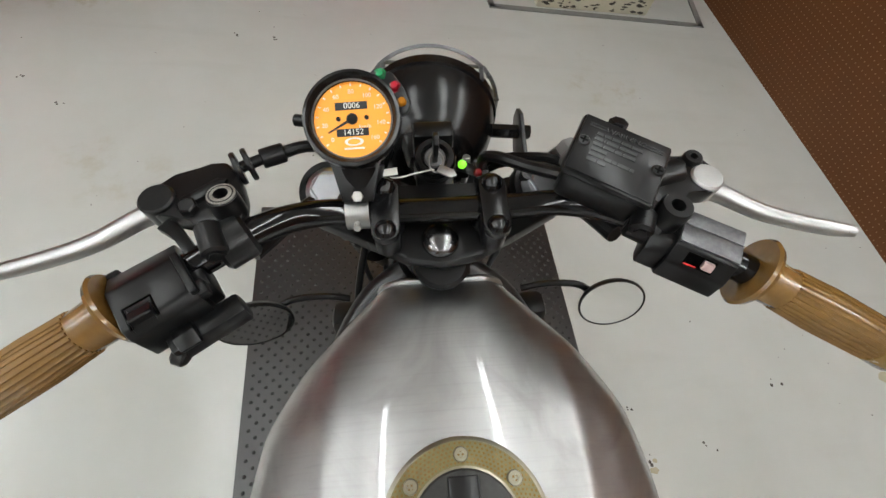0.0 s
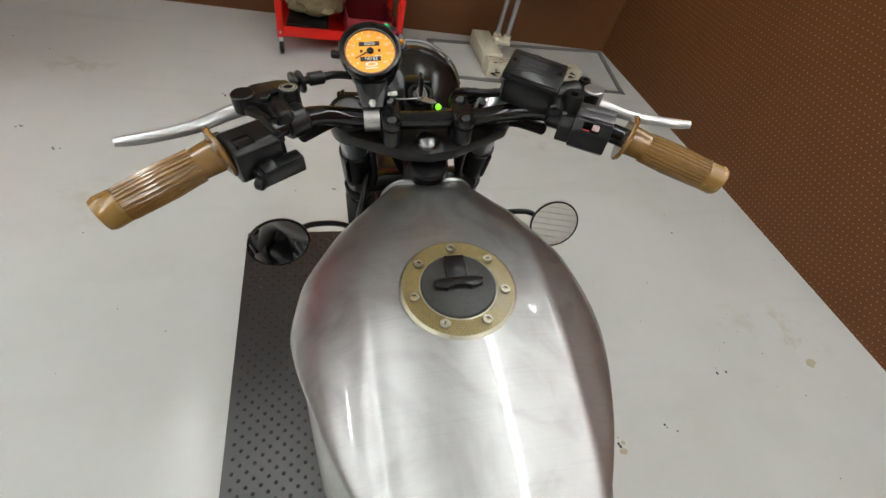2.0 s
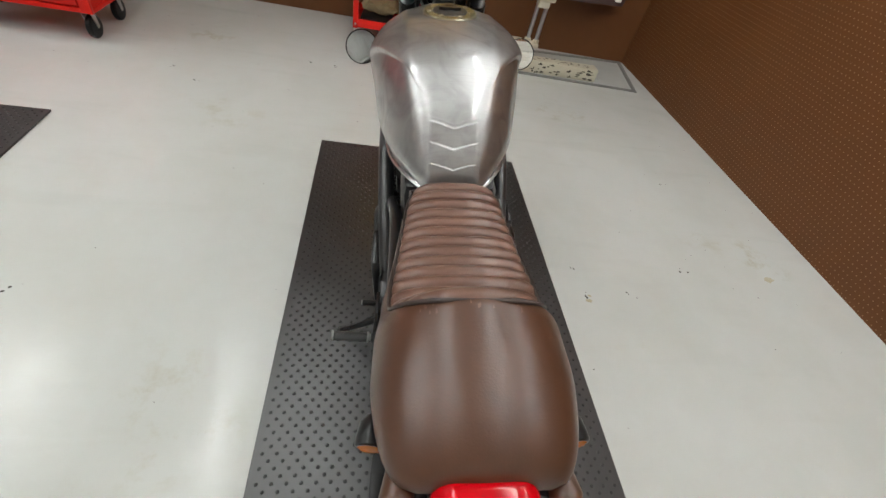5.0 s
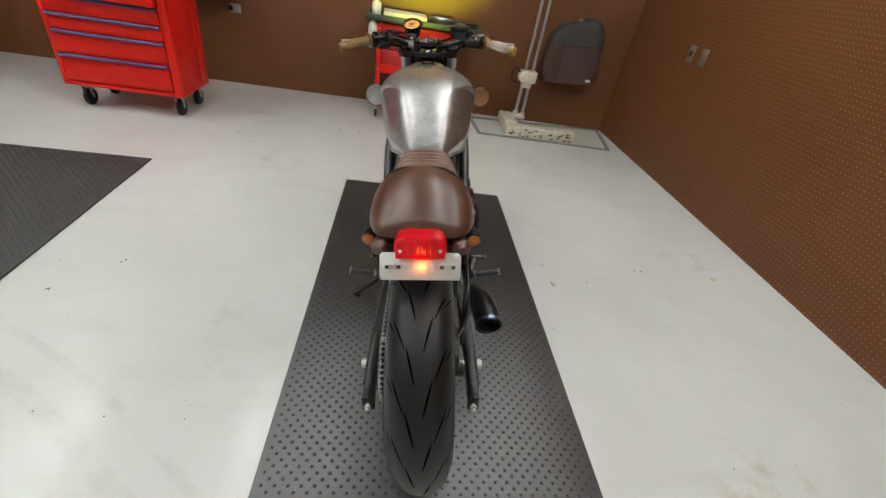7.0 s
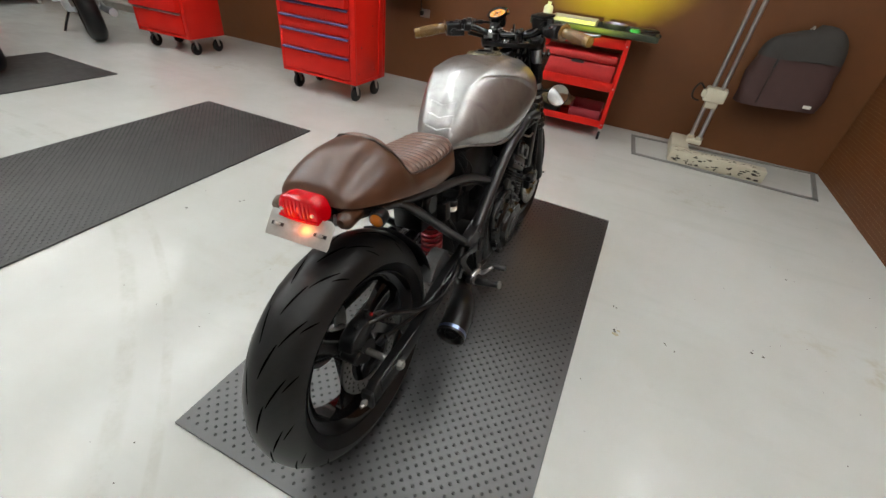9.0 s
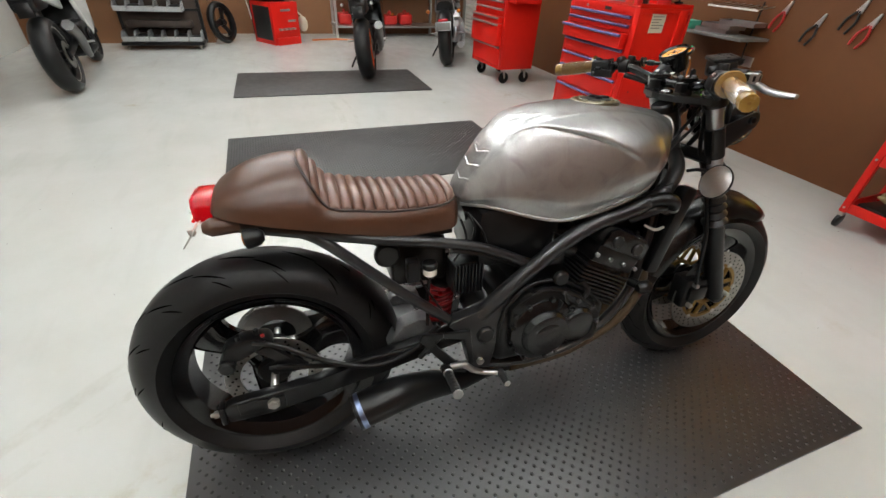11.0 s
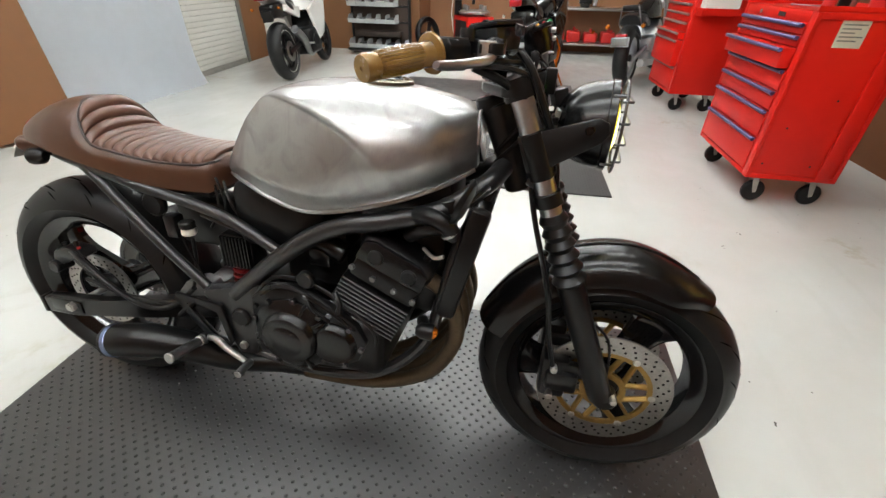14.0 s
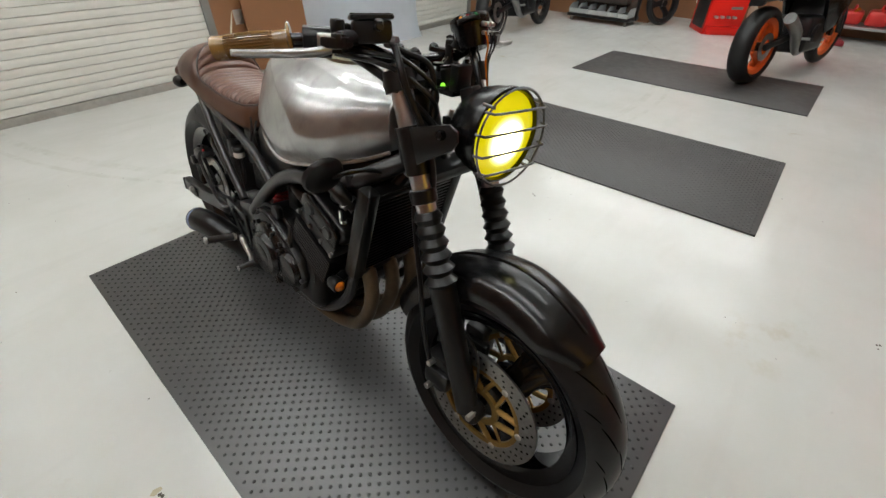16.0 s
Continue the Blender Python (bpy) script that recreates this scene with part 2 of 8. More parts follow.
def pegboard_material(name, a, bcol, holes=True):
    m = mat(name, bcol, 0.55, scale=1.2, col2=a, rvar=0.08, bump=0.05, bscale=40, spec=0.35)
    if not holes:
        return m
    nt = m.node_tree
    b = nt.nodes["Principled BSDF"]
    ramp = [n for n in nt.nodes if n.type == "VALTORGB"][0]
    tc = [n for n in nt.nodes if n.type == "TEX_COORD"][0]
    vm = nt.nodes.new("ShaderNodeVectorMath")
    vm.operation = "MULTIPLY"
    vm.inputs[1].default_value = (1 / 0.0254, 1 / 0.0254, 1 / 0.0254)
    nt.links.new(tc.outputs["Object"], vm.inputs[0])
    fr = nt.nodes.new("ShaderNodeVectorMath")
    fr.operation = "FRACTION"
    nt.links.new(vm.outputs[0], fr.inputs[0])
    sx = nt.nodes.new("ShaderNodeSeparateXYZ")
    nt.links.new(fr.outputs[0], sx.inputs[0])

    def math_node(op, a_, b_=None):
        n = nt.nodes.new("ShaderNodeMath")
        n.operation = op
        for i, v in enumerate((a_, b_)):
            if v is None:
                continue
            if isinstance(v, (int, float)):
                n.inputs[i].default_value = v
            else:
                nt.links.new(v, n.inputs[i])
        return n.outputs[0]
    dy = math_node("SUBTRACT", sx.outputs["Y"], 0.5)
    dz = math_node("SUBTRACT", sx.outputs["Z"], 0.5)
    d2 = math_node("ADD", math_node("MULTIPLY", dy, dy), math_node("MULTIPLY", dz, dz))
    hole = math_node("LESS_THAN", d2, 0.012)
    mx = nt.nodes.new("ShaderNodeMix")
    mx.data_type = "RGBA"
    nt.links.new(hole, mx.inputs[0])
    nt.links.new(ramp.outputs["Color"], mx.inputs[6])
    mx.inputs[7].default_value = (0.28, 0.17, 0.09, 1)
    nt.links.new(mx.outputs[2], b.inputs["Base Color"])
    return m


def steel_material():
    """Bare sanded steel under clear lacquer, with darker cloudy patches and fine crossing scratches."""
    m = mat("raw brushed steel", (0.44, 0.44, 0.438), 0.42, 1.0, scale=3.0, col2=(0.39, 0.39, 0.388), rvar=0.0, coat=0.8)
    nt = m.node_tree
    b = nt.nodes["Principled BSDF"]
    b.inputs["Coat Roughness"].default_value = 0.015
    tc = [n for n in nt.nodes if n.type == "TEX_COORD"][0]
    ramp = [n for n in nt.nodes if n.type == "VALTORGB"][0]

    def noise_at(scale, stretch=(1, 1, 1), turn=(0, 0, 0), detail=6, distort=0.0):
        mp = nt.nodes.new("ShaderNodeMapping")
        mp.inputs["Scale"].default_value, mp.inputs["Rotation"].default_value = stretch, turn
        n = nt.nodes.new("ShaderNodeTexNoise")
        n.inputs["Scale"].default_value, n.inputs["Detail"].default_value, n.inputs["Distortion"].default_value = scale, detail, distort
        nt.links.new(tc.outputs["Object"], mp.inputs["Vector"])
        nt.links.new(mp.outputs["Vector"], n.inputs["Vector"])
        return n.outputs["Fac"]

    def span(v, a0, a1, b0, b1):
        n = nt.nodes.new("ShaderNodeMapRange")
        for k, x in zip(("From Min", "From Max", "To Min", "To Max"), (a0, a1, b0, b1)):
            n.inputs[k].default_value = x
        nt.links.new(v, n.inputs["Value"])
        return n.outputs["Result"]
    scratch = [noise_at(1.0, (9, 420, 60), (0.2, 0.1, 0.3)), noise_at(1.0, (300, 14, 60), (0.1, 0.2, -0.5)), noise_at(1.0, (120, 160, 20), (0.0, 0.3, 0.9))]
    cloud = noise_at(13.0, (1, 1, 1), (0, 0, 0), 6, 1.5)
    mul = nt.nodes.new("ShaderNodeMix")
    mul.data_type, mul.blend_type = "RGBA", "MULTIPLY"
    mul.inputs[7].default_value = (0.80, 0.795, 0.79, 1)
    nt.links.new(span(cloud, 0.45, 0.68, 0, 1), mul.inputs[0])
    nt.links.new(ramp.outputs["Color"], mul.inputs[6])
    mu2 = nt.nodes.new("ShaderNodeMix")
    mu2.data_type, mu2.blend_type = "RGBA", "MULTIPLY"
    mu2.inputs[7].default_value = (0.92, 0.92, 0.92, 1)
    nt.links.new(span(scratch[0], 0.52, 0.75, 0, 1), mu2.inputs[0])
    nt.links.new(mul.outputs[2], mu2.inputs[6])
    nt.links.new(mu2.outputs[2], b.inputs["Base Color"])
    ad = nt.nodes.new("ShaderNodeMath")
    ad.operation = "ADD"
    nt.links.new(span(cloud, 0.35, 0.7, 0.40, 0.44), ad.inputs[0])
    nt.links.new(span(scratch[1], 0.4, 0.7, -0.01, 0.02), ad.inputs[1])
    nt.links.new(ad.outputs[0], b.inputs["Roughness"])
    a2 = nt.nodes.new("ShaderNodeMath")
    a2.operation = "ADD"
    nt.links.new(scratch[0], a2.inputs[0])
    nt.links.new(scratch[1], a2.inputs[1])
    a3 = nt.nodes.new("ShaderNodeMath")
    a3.operation = "ADD"
    nt.links.new(a2.outputs[0], a3.inputs[0])
    nt.links.new(scratch[2], a3.inputs[1])
    bp = nt.nodes.new("ShaderNodeBump")
    bp.inputs["Strength"].default_value, bp.inputs["Distance"].default_value = 0.06, 0.001
    nt.links.new(a3.outputs[0], bp.inputs["Height"])
    nt.links.new(bp.outputs["Normal"], b.inputs["Normal"])
    return m


TRACKS = [(-3.037, -2.965, 3.595, 0.035), (-3.037, -2.965, 3.715, 0.020)]
CONCRETE = floor_material()
PEG = pegboard_material("brown pegboard", (0.100, 0.034, 0.0085), (0.135, 0.047, 0.012))
BOARD = pegboard_material("brown hardboard", (0.115, 0.042, 0.013), (0.15, 0.056, 0.018), holes=False)
BOARD_LIGHT = mat("orange-brown hardboard", (0.22, 0.095, 0.037), 0.6, scale=2, var=0.08)
PLASTER = mat("white painted ceiling", (0.78, 0.78, 0.76), 0.8, scale=2, var=0.04)
SHUTTER = mat("cream shutter paint", (0.66, 0.65, 0.6), 0.42, scale=3, var=0.06)
PAPER = mat("pale blue backdrop paper", (0.82, 0.87, 0.93), 0.75, scale=1.2, var=0.04)
STEEL = steel_material()
RUBBER_MAT = mat("black studded rubber", (0.019, 0.019, 0.020), 0.42, scale=2.5, col2=(0.012, 0.012, 0.013), rvar=0.02, bump=0.04, bscale=150, spec=0.8, ior=1.62)
RUBBER_MAT.node_tree.nodes["Principled BSDF"].inputs["Sheen Weight"].default_value = 0.10
RUBBER_MAT.node_tree.nodes["Principled BSDF"].inputs["Sheen Roughness"].default_value = 0.4
RUBBER_OLD = mat("dusty grey rubber", (0.058, 0.056, 0.055), 0.55, scale=2.0, col2=(0.036, 0.035, 0.0345), rvar=0.1, bump=0.12, bscale=120)
TYRE = mat("tyre rubber", (0.010, 0.010, 0.0105), 0.4, scale=9, var=0.25, rvar=0.02, bump=0.06, bscale=220, spec=0.3)
# near-black without sheen, paints the shade inside grooves, drill holes and recesses
GROOVE = mat("shade black", (0.002, 0.002, 0.002), 0.9, rvar=0, spec=0.0)
BLACK = mat("satin black paint", (0.0065, 0.0065, 0.007), 0.30, scale=12, var=0.2, rvar=0.008, spec=0.33)
GLOSS = mat("gloss black paint", (0.004, 0.004, 0.0045), 0.09, scale=8, var=0.12, rvar=0.008, spec=0.45)
SATIN = mat("satin black shell paint", (0.005, 0.005, 0.0055), 0.24, scale=8, var=0.12, rvar=0.008, spec=0.4)
CHIPPED = mat("chipped paint over bare metal", (0.55, 0.53, 0.48), 0.4, 0.5, scale=120, col2=(0.05, 0.045, 0.04), rvar=0.1)
BRIDGE = mat("dull grey cast aluminium", (0.22, 0.22, 0.22), 0.42, 0.7, scale=14, var=0.2)
STAIN = mat("yellowed floor stain", (0.36, 0.31, 0.19), 0.4, scale=30, col2=(0.45, 0.41, 0.3))
FADED = mat("faded pink plastic", (0.5, 0.36, 0.35), 0.4)
EMBOSS = mat("rubbed raised letters", (0.05, 0.05, 0.052), 0.35, 0.3, scale=60, var=0.2)
CRINKLE = mat("black cast metal", (0.008, 0.008, 0.0085), 0.28, scale=20, var=0.25, rvar=0.008, spec=0.33)
PLASTIC = mat("black plastic", (0.006, 0.006, 0.0065), 0.3, scale=16, var=0.2, rvar=0.008, spec=0.3)
FRAME = mat("grey-black frame paint", (0.014, 0.014, 0.015), 0.3, scale=10, var=0.25, rvar=0.008, spec=0.55)
CHROME = mat("polished metal", (0.54, 0.56, 0.59), 0.32, 1.0, scale=14, var=0.1, rvar=0.015)
ALU = mat("bare aluminium", (0.52, 0.52, 0.515), 0.34, 1.0, scale=18, var=0.1, rvar=0.1, bump=0.05, bscale=120)
WORN = mat("worn black over aluminium", (0.2, 0.2, 0.21), 0.4, 0.7, scale=45, col2=(0.04, 0.04, 0.042), rvar=0.12)
ZINC = mat("zinc plated steel", (0.58, 0.57, 0.54), 0.34, 0.9, scale=25, var=0.15)
GOLD = mat("gold anodised disc carrier", (0.36, 0.225, 0.06), 0.45, 0.7, scale=24, col2=(0.2, 0.12, 0.035))
DISC = mat("brake disc steel", (0.40, 0.39, 0.37), 0.34, 1.0, scale=30, var=0.2)
HEADER = mat("heat browned header pipe", (0.16, 0.115, 0.07), 0.5, 0.65, scale=14, col2=(0.07, 0.05, 0.03), rvar=0.12, bump=0.15, bscale=120)
BLUED = mat("heat blued steel", (0.3, 0.4, 0.62), 0.34, 1.0, scale=20, col2=(0.18, 0.2, 0.36), rvar=0.02)
LEATHER = mat("brown leather", (0.078, 0.031, 0.015), 0.33, scale=7, col2=(0.052, 0.021, 0.0105), rvar=0.02, spec=0.6, bump=0.1, bscale=420)
LEATHER_RIB = mat("worn brown leather", (0.135, 0.068, 0.047), 0.29, scale=9, col2=(0.09, 0.043, 0.028), rvar=0.02, bump=0.06, bscale=300)
PIPING = mat("dark leather piping", (0.03, 0.018, 0.014), 0.5)
LIDMAT = mat("rubbed black lid", (0.035, 0.034, 0.032), 0.42, scale=40, col2=(0.010, 0.010, 0.010), rvar=0.02, bump=0.1, bscale=200, spec=0.4)
STEMCAP = mat("scuffed dark chrome", (0.25, 0.25, 0.255), 0.2, 1.0, scale=60, col2=(0.12, 0.12, 0.125), rvar=0.02)
GRIP = mat("translucent brown rubber", (0.235, 0.125, 0.032), 0.22, scale=14, col2=(0.125, 0.062, 0.015), rvar=0.02, coat=0.5)
GRIP_END = mat("amber rubber", (0.27, 0.155, 0.035), 0.24, scale=14, col2=(0.17, 0.09, 0.02), coat=0.4)
# a weak glow is put into the dial's orange
DIAL = mat("orange dial", (0.85, 0.32, 0.03), 0.45, scale=6, var=0.05, emit=(1.0, 0.36, 0.04), power=0.25)
WHITE = mat("white print", (0.8, 0.78, 0.72), 0.5, var=0.03)
INK = mat("black print", (0.012, 0.012, 0.012), 0.5)
CARBON = mat("gold weave cap ring", (0.22, 0.19, 0.085), 0.36, 0.4, scale=30, col2=(0.12, 0.10, 0.04))
CAPRIM = mat("brushed nickel rim", (0.33, 0.31, 0.24), 0.34, 1.0, scale=18, var=0.1)
RED_PAINT = mat("red enamel", (0.60, 0.013, 0.007), 0.35, scale=2.2, col2=(0.54, 0.010, 0.006), rvar=0.01, spec=0.26)
RED_DULL = mat("red plastic", (0.5, 0.02, 0.02), 0.45, scale=6, var=0.12)
RED_LENS = mat("red lamp lens", (0.34, 0.0, 0.004), 0.12, scale=8, var=0.1, rvar=0.03, emit=(1.0, 0.004, 0.008), power=0.17, spec=0.4)
AMBER = mat("amber lens", (0.45, 0.12, 0.008), 0.2, scale=12, var=0.15)
PLATE = mat("scratched plate steel", (0.62, 0.61, 0.58), 0.42, 0.75, scale=20, var=0.12, rvar=0.12)
MIRROR = mat("mirror glass", (0.9, 0.9, 0.9), 0.02, 1.0, var=0.0, rvar=0)
PURPLE = mat("blue-violet drawer pull", (0.10, 0.085, 0.22), 0.32, 0.4, scale=30, var=0.2)
CREAM = mat("chipped cream paint", (0.62, 0.58, 0.46), 0.55, scale=12, col2=(0.5, 0.46, 0.35), bump=0.3, bscale=60)
CHIP = mat("bare dark metal chip", (0.06, 0.05, 0.04), 0.6, 0.3)
GREYTAPE = mat("dark grey floor paint", (0.14, 0.14, 0.13), 0.6, scale=14, col2=(0.2, 0.2, 0.19))
BAG = mat("maroon cloth", (0.062, 0.028, 0.025), 0.75, scale=14, var=0.15, bump=0.2, bscale=300)
BAG_TOP = mat("dark grey cloth", (0.042, 0.038, 0.034), 0.8, scale=14, var=0.15, bump=0.2, bscale=300)
TUBE_GLOW = glow("fluorescent tube", (0.94, 0.975, 0.965), TUBE_POWER)

# ---- room ----
XR, XF, YB = 2.07, -7.6, 3.61             # right wall, far wall, back wall
FA, FB = (2.3, -2.41), (-8.2, -2.9)      # the shutter wall runs slightly askew


def front_y(x):
    return FA[1] + (FB[1] - FA[1]) * (x - FA[0]) / (FB[0] - FA[0])


structure("floor", box(XF - 0.15, XR + 0.15, -3.3, YB + 0.15, -0.12, 0.0), CONCRETE, ROOM, "pale grey sealed concrete workshop floor with scuffs and specks")
structure("ceiling", box(XF - 0.15, XR + 0.15, -3.3, YB + 0.15, CEILING, CEILING + 0.12), PLASTER, ROOM, "plain white painted ceiling")
structure("wall_right", box(XR, XR + 0.15, -3.3, YB + 0.15, 0.0, CEILING), PEG, ROOM, "brown pegboard wall with rows of small holes")
structure("wall_back", join(box(-4.95, XR, YB, YB + 0.15, 0.0, CEILING), box(XF - 0.15, -7.3, YB, YB + 0.15, 0.0, CEILING), box(-7.3, -4.95, YB, YB + 0.15, 2.4, CEILING)), BOARD, ROOM, "dark brown hardboard wall")


def slanted_wall(x0, x1, z0, z1, thick=0.15):
    """A piece of the shutter wall between two places along it."""
    return prism([(x0, front_y(x0)), (x1, front_y(x1)), (x1, front_y(x1) - thick), (x0, front_y(x0) - thick)], z0, z1, "z")


# shutter wall: two roller doors between brown panels
D1, D2 = (-1.18, 2.3), (-5.12, -2.4)
structure("wall_front", join(slanted_wall(D2[1], D1[0], 0, CEILING), slanted_wall(-8.2, D2[0], 0, CEILING), slanted_wall(D1[0], D1[1], 2.5, CEILING), slanted_wall(D2[0], D2[1], 2.5, CEILING)), BOARD_LIGHT, ROOM, "brown hardboard wall between two roller doors")
for nm, (a, b) in (("door_1", D1), ("door_2", D2)):
    dr = structure(nm, slanted_wall(a, b, 0.0, 0.06, 0.05), ZINC, ROOM, "cream painted steel roller door, closed")
    ln = math.hypot(b - a, front_y(b) - front_y(a))
    tilt = math.atan2(front_y(b) - front_y(a), b - a)
    sec = [(0.0, 0.0), (0.010, 0.005), (0.012, 0.029), (0.010, 0.052), (0.0, 0.0575)]
    bm = bmesh.new()
    for k in range(len(sec) - 1):
        q = [bm.verts.new((xx, sec[i][0], sec[i][1])) for xx, i in ((0, k), (ln, k), (ln, k + 1), (0, k + 1))]
        bm.faces.new(q)
    sm = finish(bm, "slat", SHUTTER, True, 20)
    for k in range(42):
        ob = new("slat", sm)
        ob.parent = dr
        ob.matrix_local = Matrix.Translation((a, front_y(a) - 0.02, 0.06 + k * 0.0584)) @ Matrix.Rotation(tilt, 4, "Z")
    for xx in (a, b):
        part("guide_rail", moved(box(-0.035, 0.035, -0.04, 0.012, 0, 2.5, 0.004), Matrix.Translation((xx, front_y(xx), 0)) @ Matrix.Rotation(tilt, 4, "Z")), GREYTAPE, dr)
# far wall with a third roller door
structure("wall_far", box(XF - 0.15, XF, -3.3, YB + 0.15, 0, CEILING), BOARD_LIGHT, ROOM, "brown hardboard far wall")
dr = structure("door_3", box(-7.3, -4.95, YB + 0.02, YB + 0.06, 0.0, 0.08), ZINC, ROOM, "cream painted steel roller door, closed")
sl = finish(prism([(YB + 0.05, 0.0), (YB + 0.02, 0.005), (YB + 0.018, 0.052), (YB + 0.05, 0.0575)], -7.3, -4.95, "x"), "slat", SHUTTER, True, 20)
for k in range(40):
    ob = new("slat", sl)
    ob.parent = dr
    ob.matrix_local = Matrix.Translation((0, 0, 0.08 + 0.0584 * k))
for xx in (-7.3, -4.95):
    part("guide_rail", box(xx - 0.035, xx + 0.035, YB - 0.012, YB + 0.05, 0, 2.4, 0.004), GREYTAPE, dr)
# a brown pier stands out behind the bin rack
structure("wall_pier", box(XF, -6.75, -3.1, -0.6, 0, CEILING), BOARD_LIGHT, ROOM, "brown hardboard pier behind the bin rack")

# ceiling lights; the rightmost row is an unseen addition that brightens that side
for x, y in TUBES:
    lamp = thing("ceiling_light", Matrix.Translation(ROOM @ Vector((x, y, CEILING))) @ pose(0, 0, 0, 0, 0, 4.6), "twin tube fluorescent ceiling light, switched on", "ceiling light", "ceiling lights")
    part("housing", box(-0.07, 0.07, -0.635, 0.635, -0.035, 0.0, 0.008), PLASTER, lamp)
    for s in (1, -1):
        part("tube", cyl((s * 0.035, -0.61, -0.05), (s * 0.035, 0.61, -0.05), 0.013, n=12), TUBE_GLOW, lamp, "lit fluorescent tube")

# ---- floor mats ----
def floor_mat(cx, cy, rz, material, studs, label):
    mt = thing("floor_mat", pose(cx, cy, 0, 0, 0, rz), label, "floor mat", "rubber floor mats")
    part("sheet", box(-0.5, 0.5, -1.0, 1.0, 0.0, 0.010, 0.003), material, mt)
    if not studs:
        return
    verts, faces = [], []
    p = 0.025 / math.sqrt(2)
    r = 0.0052
    for i in range(-27, 28):
        for j in range(-55, 56):
            if (i + j) % 2:
                continue
            x, y = i * p, j * p
            if abs(x) > 0.48 or abs(y) > 0.98:
                continue
            b = len(verts)
            for rr, h in ((r, 0.0095), (r * 0.8, 0.0118), (r * 0.3, 0.0126)):
                verts += [(x + rr * math.cos(k * math.pi / 4), y + rr * math.sin(k * math.pi / 4), h) for k in range(8)]
            for lv in (0, 8):
                faces += [(b + lv + k, b + lv + (k + 1) % 8, b + lv + 8 + (k + 1) % 8, b + lv + 8 + k) for k in range(8)]
            faces.append(tuple(b + 16 + k for k in range(8)))
    me = bpy.data.meshes.new("studs")
    me.from_pydata(verts, [], faces)
    me.polygons.foreach_set("use_smooth", [True] * len(me.polygons))
    me.materials.append(GROOVE_STUD)
    ob = new("studs", me)
    ob.parent = mt
    tagged(ob, kind="stuff")


GROOVE_STUD = mat("stud rubber", (0.022, 0.022, 0.023), 0.45, scale=3, var=0.1)
floor_mat(0.016, 0.738, 4.1, RUBBER_MAT, True, "black studded rubber mat under the motorcycle")
floor_mat(-2.119, 0.569, 5.3, RUBBER_OLD, True, "dusty black rubber floor mat, empty")
floor_mat(-4.211, 0.399, 3.8, RUBBER_OLD, False, "dusty grey rubber mat under a black motorcycle")

# ---- the motorcycle ----
bike = thing("motorcycle", BIKE, "cafe racer motorcycle with raw steel tank and brown leather seat", "motorcycle")
AXLE_R, AXLE_F = (0.025, 0.31), (1.40, 0.292)     # (y, z) of the two axles
R_R, R_F = 0.314, 0.294


def tyre_profile(outer, half, rim, crown):
    """Half-round tyre section as (radius, height) points."""
    pts = []
    for k in range(25):
        a = math.pi * k / 24
        pts.append((outer - crown + crown * math.sin(a) ** 0.9, -half * math.cos(a)))
    return [(rim, -half * 0.62), (rim + 0.012, -half * 0.8)] + [(max(r, rim + 0.03), h) for r, h in pts] + [(rim + 0.012, half * 0.8), (rim, half * 0.62)]


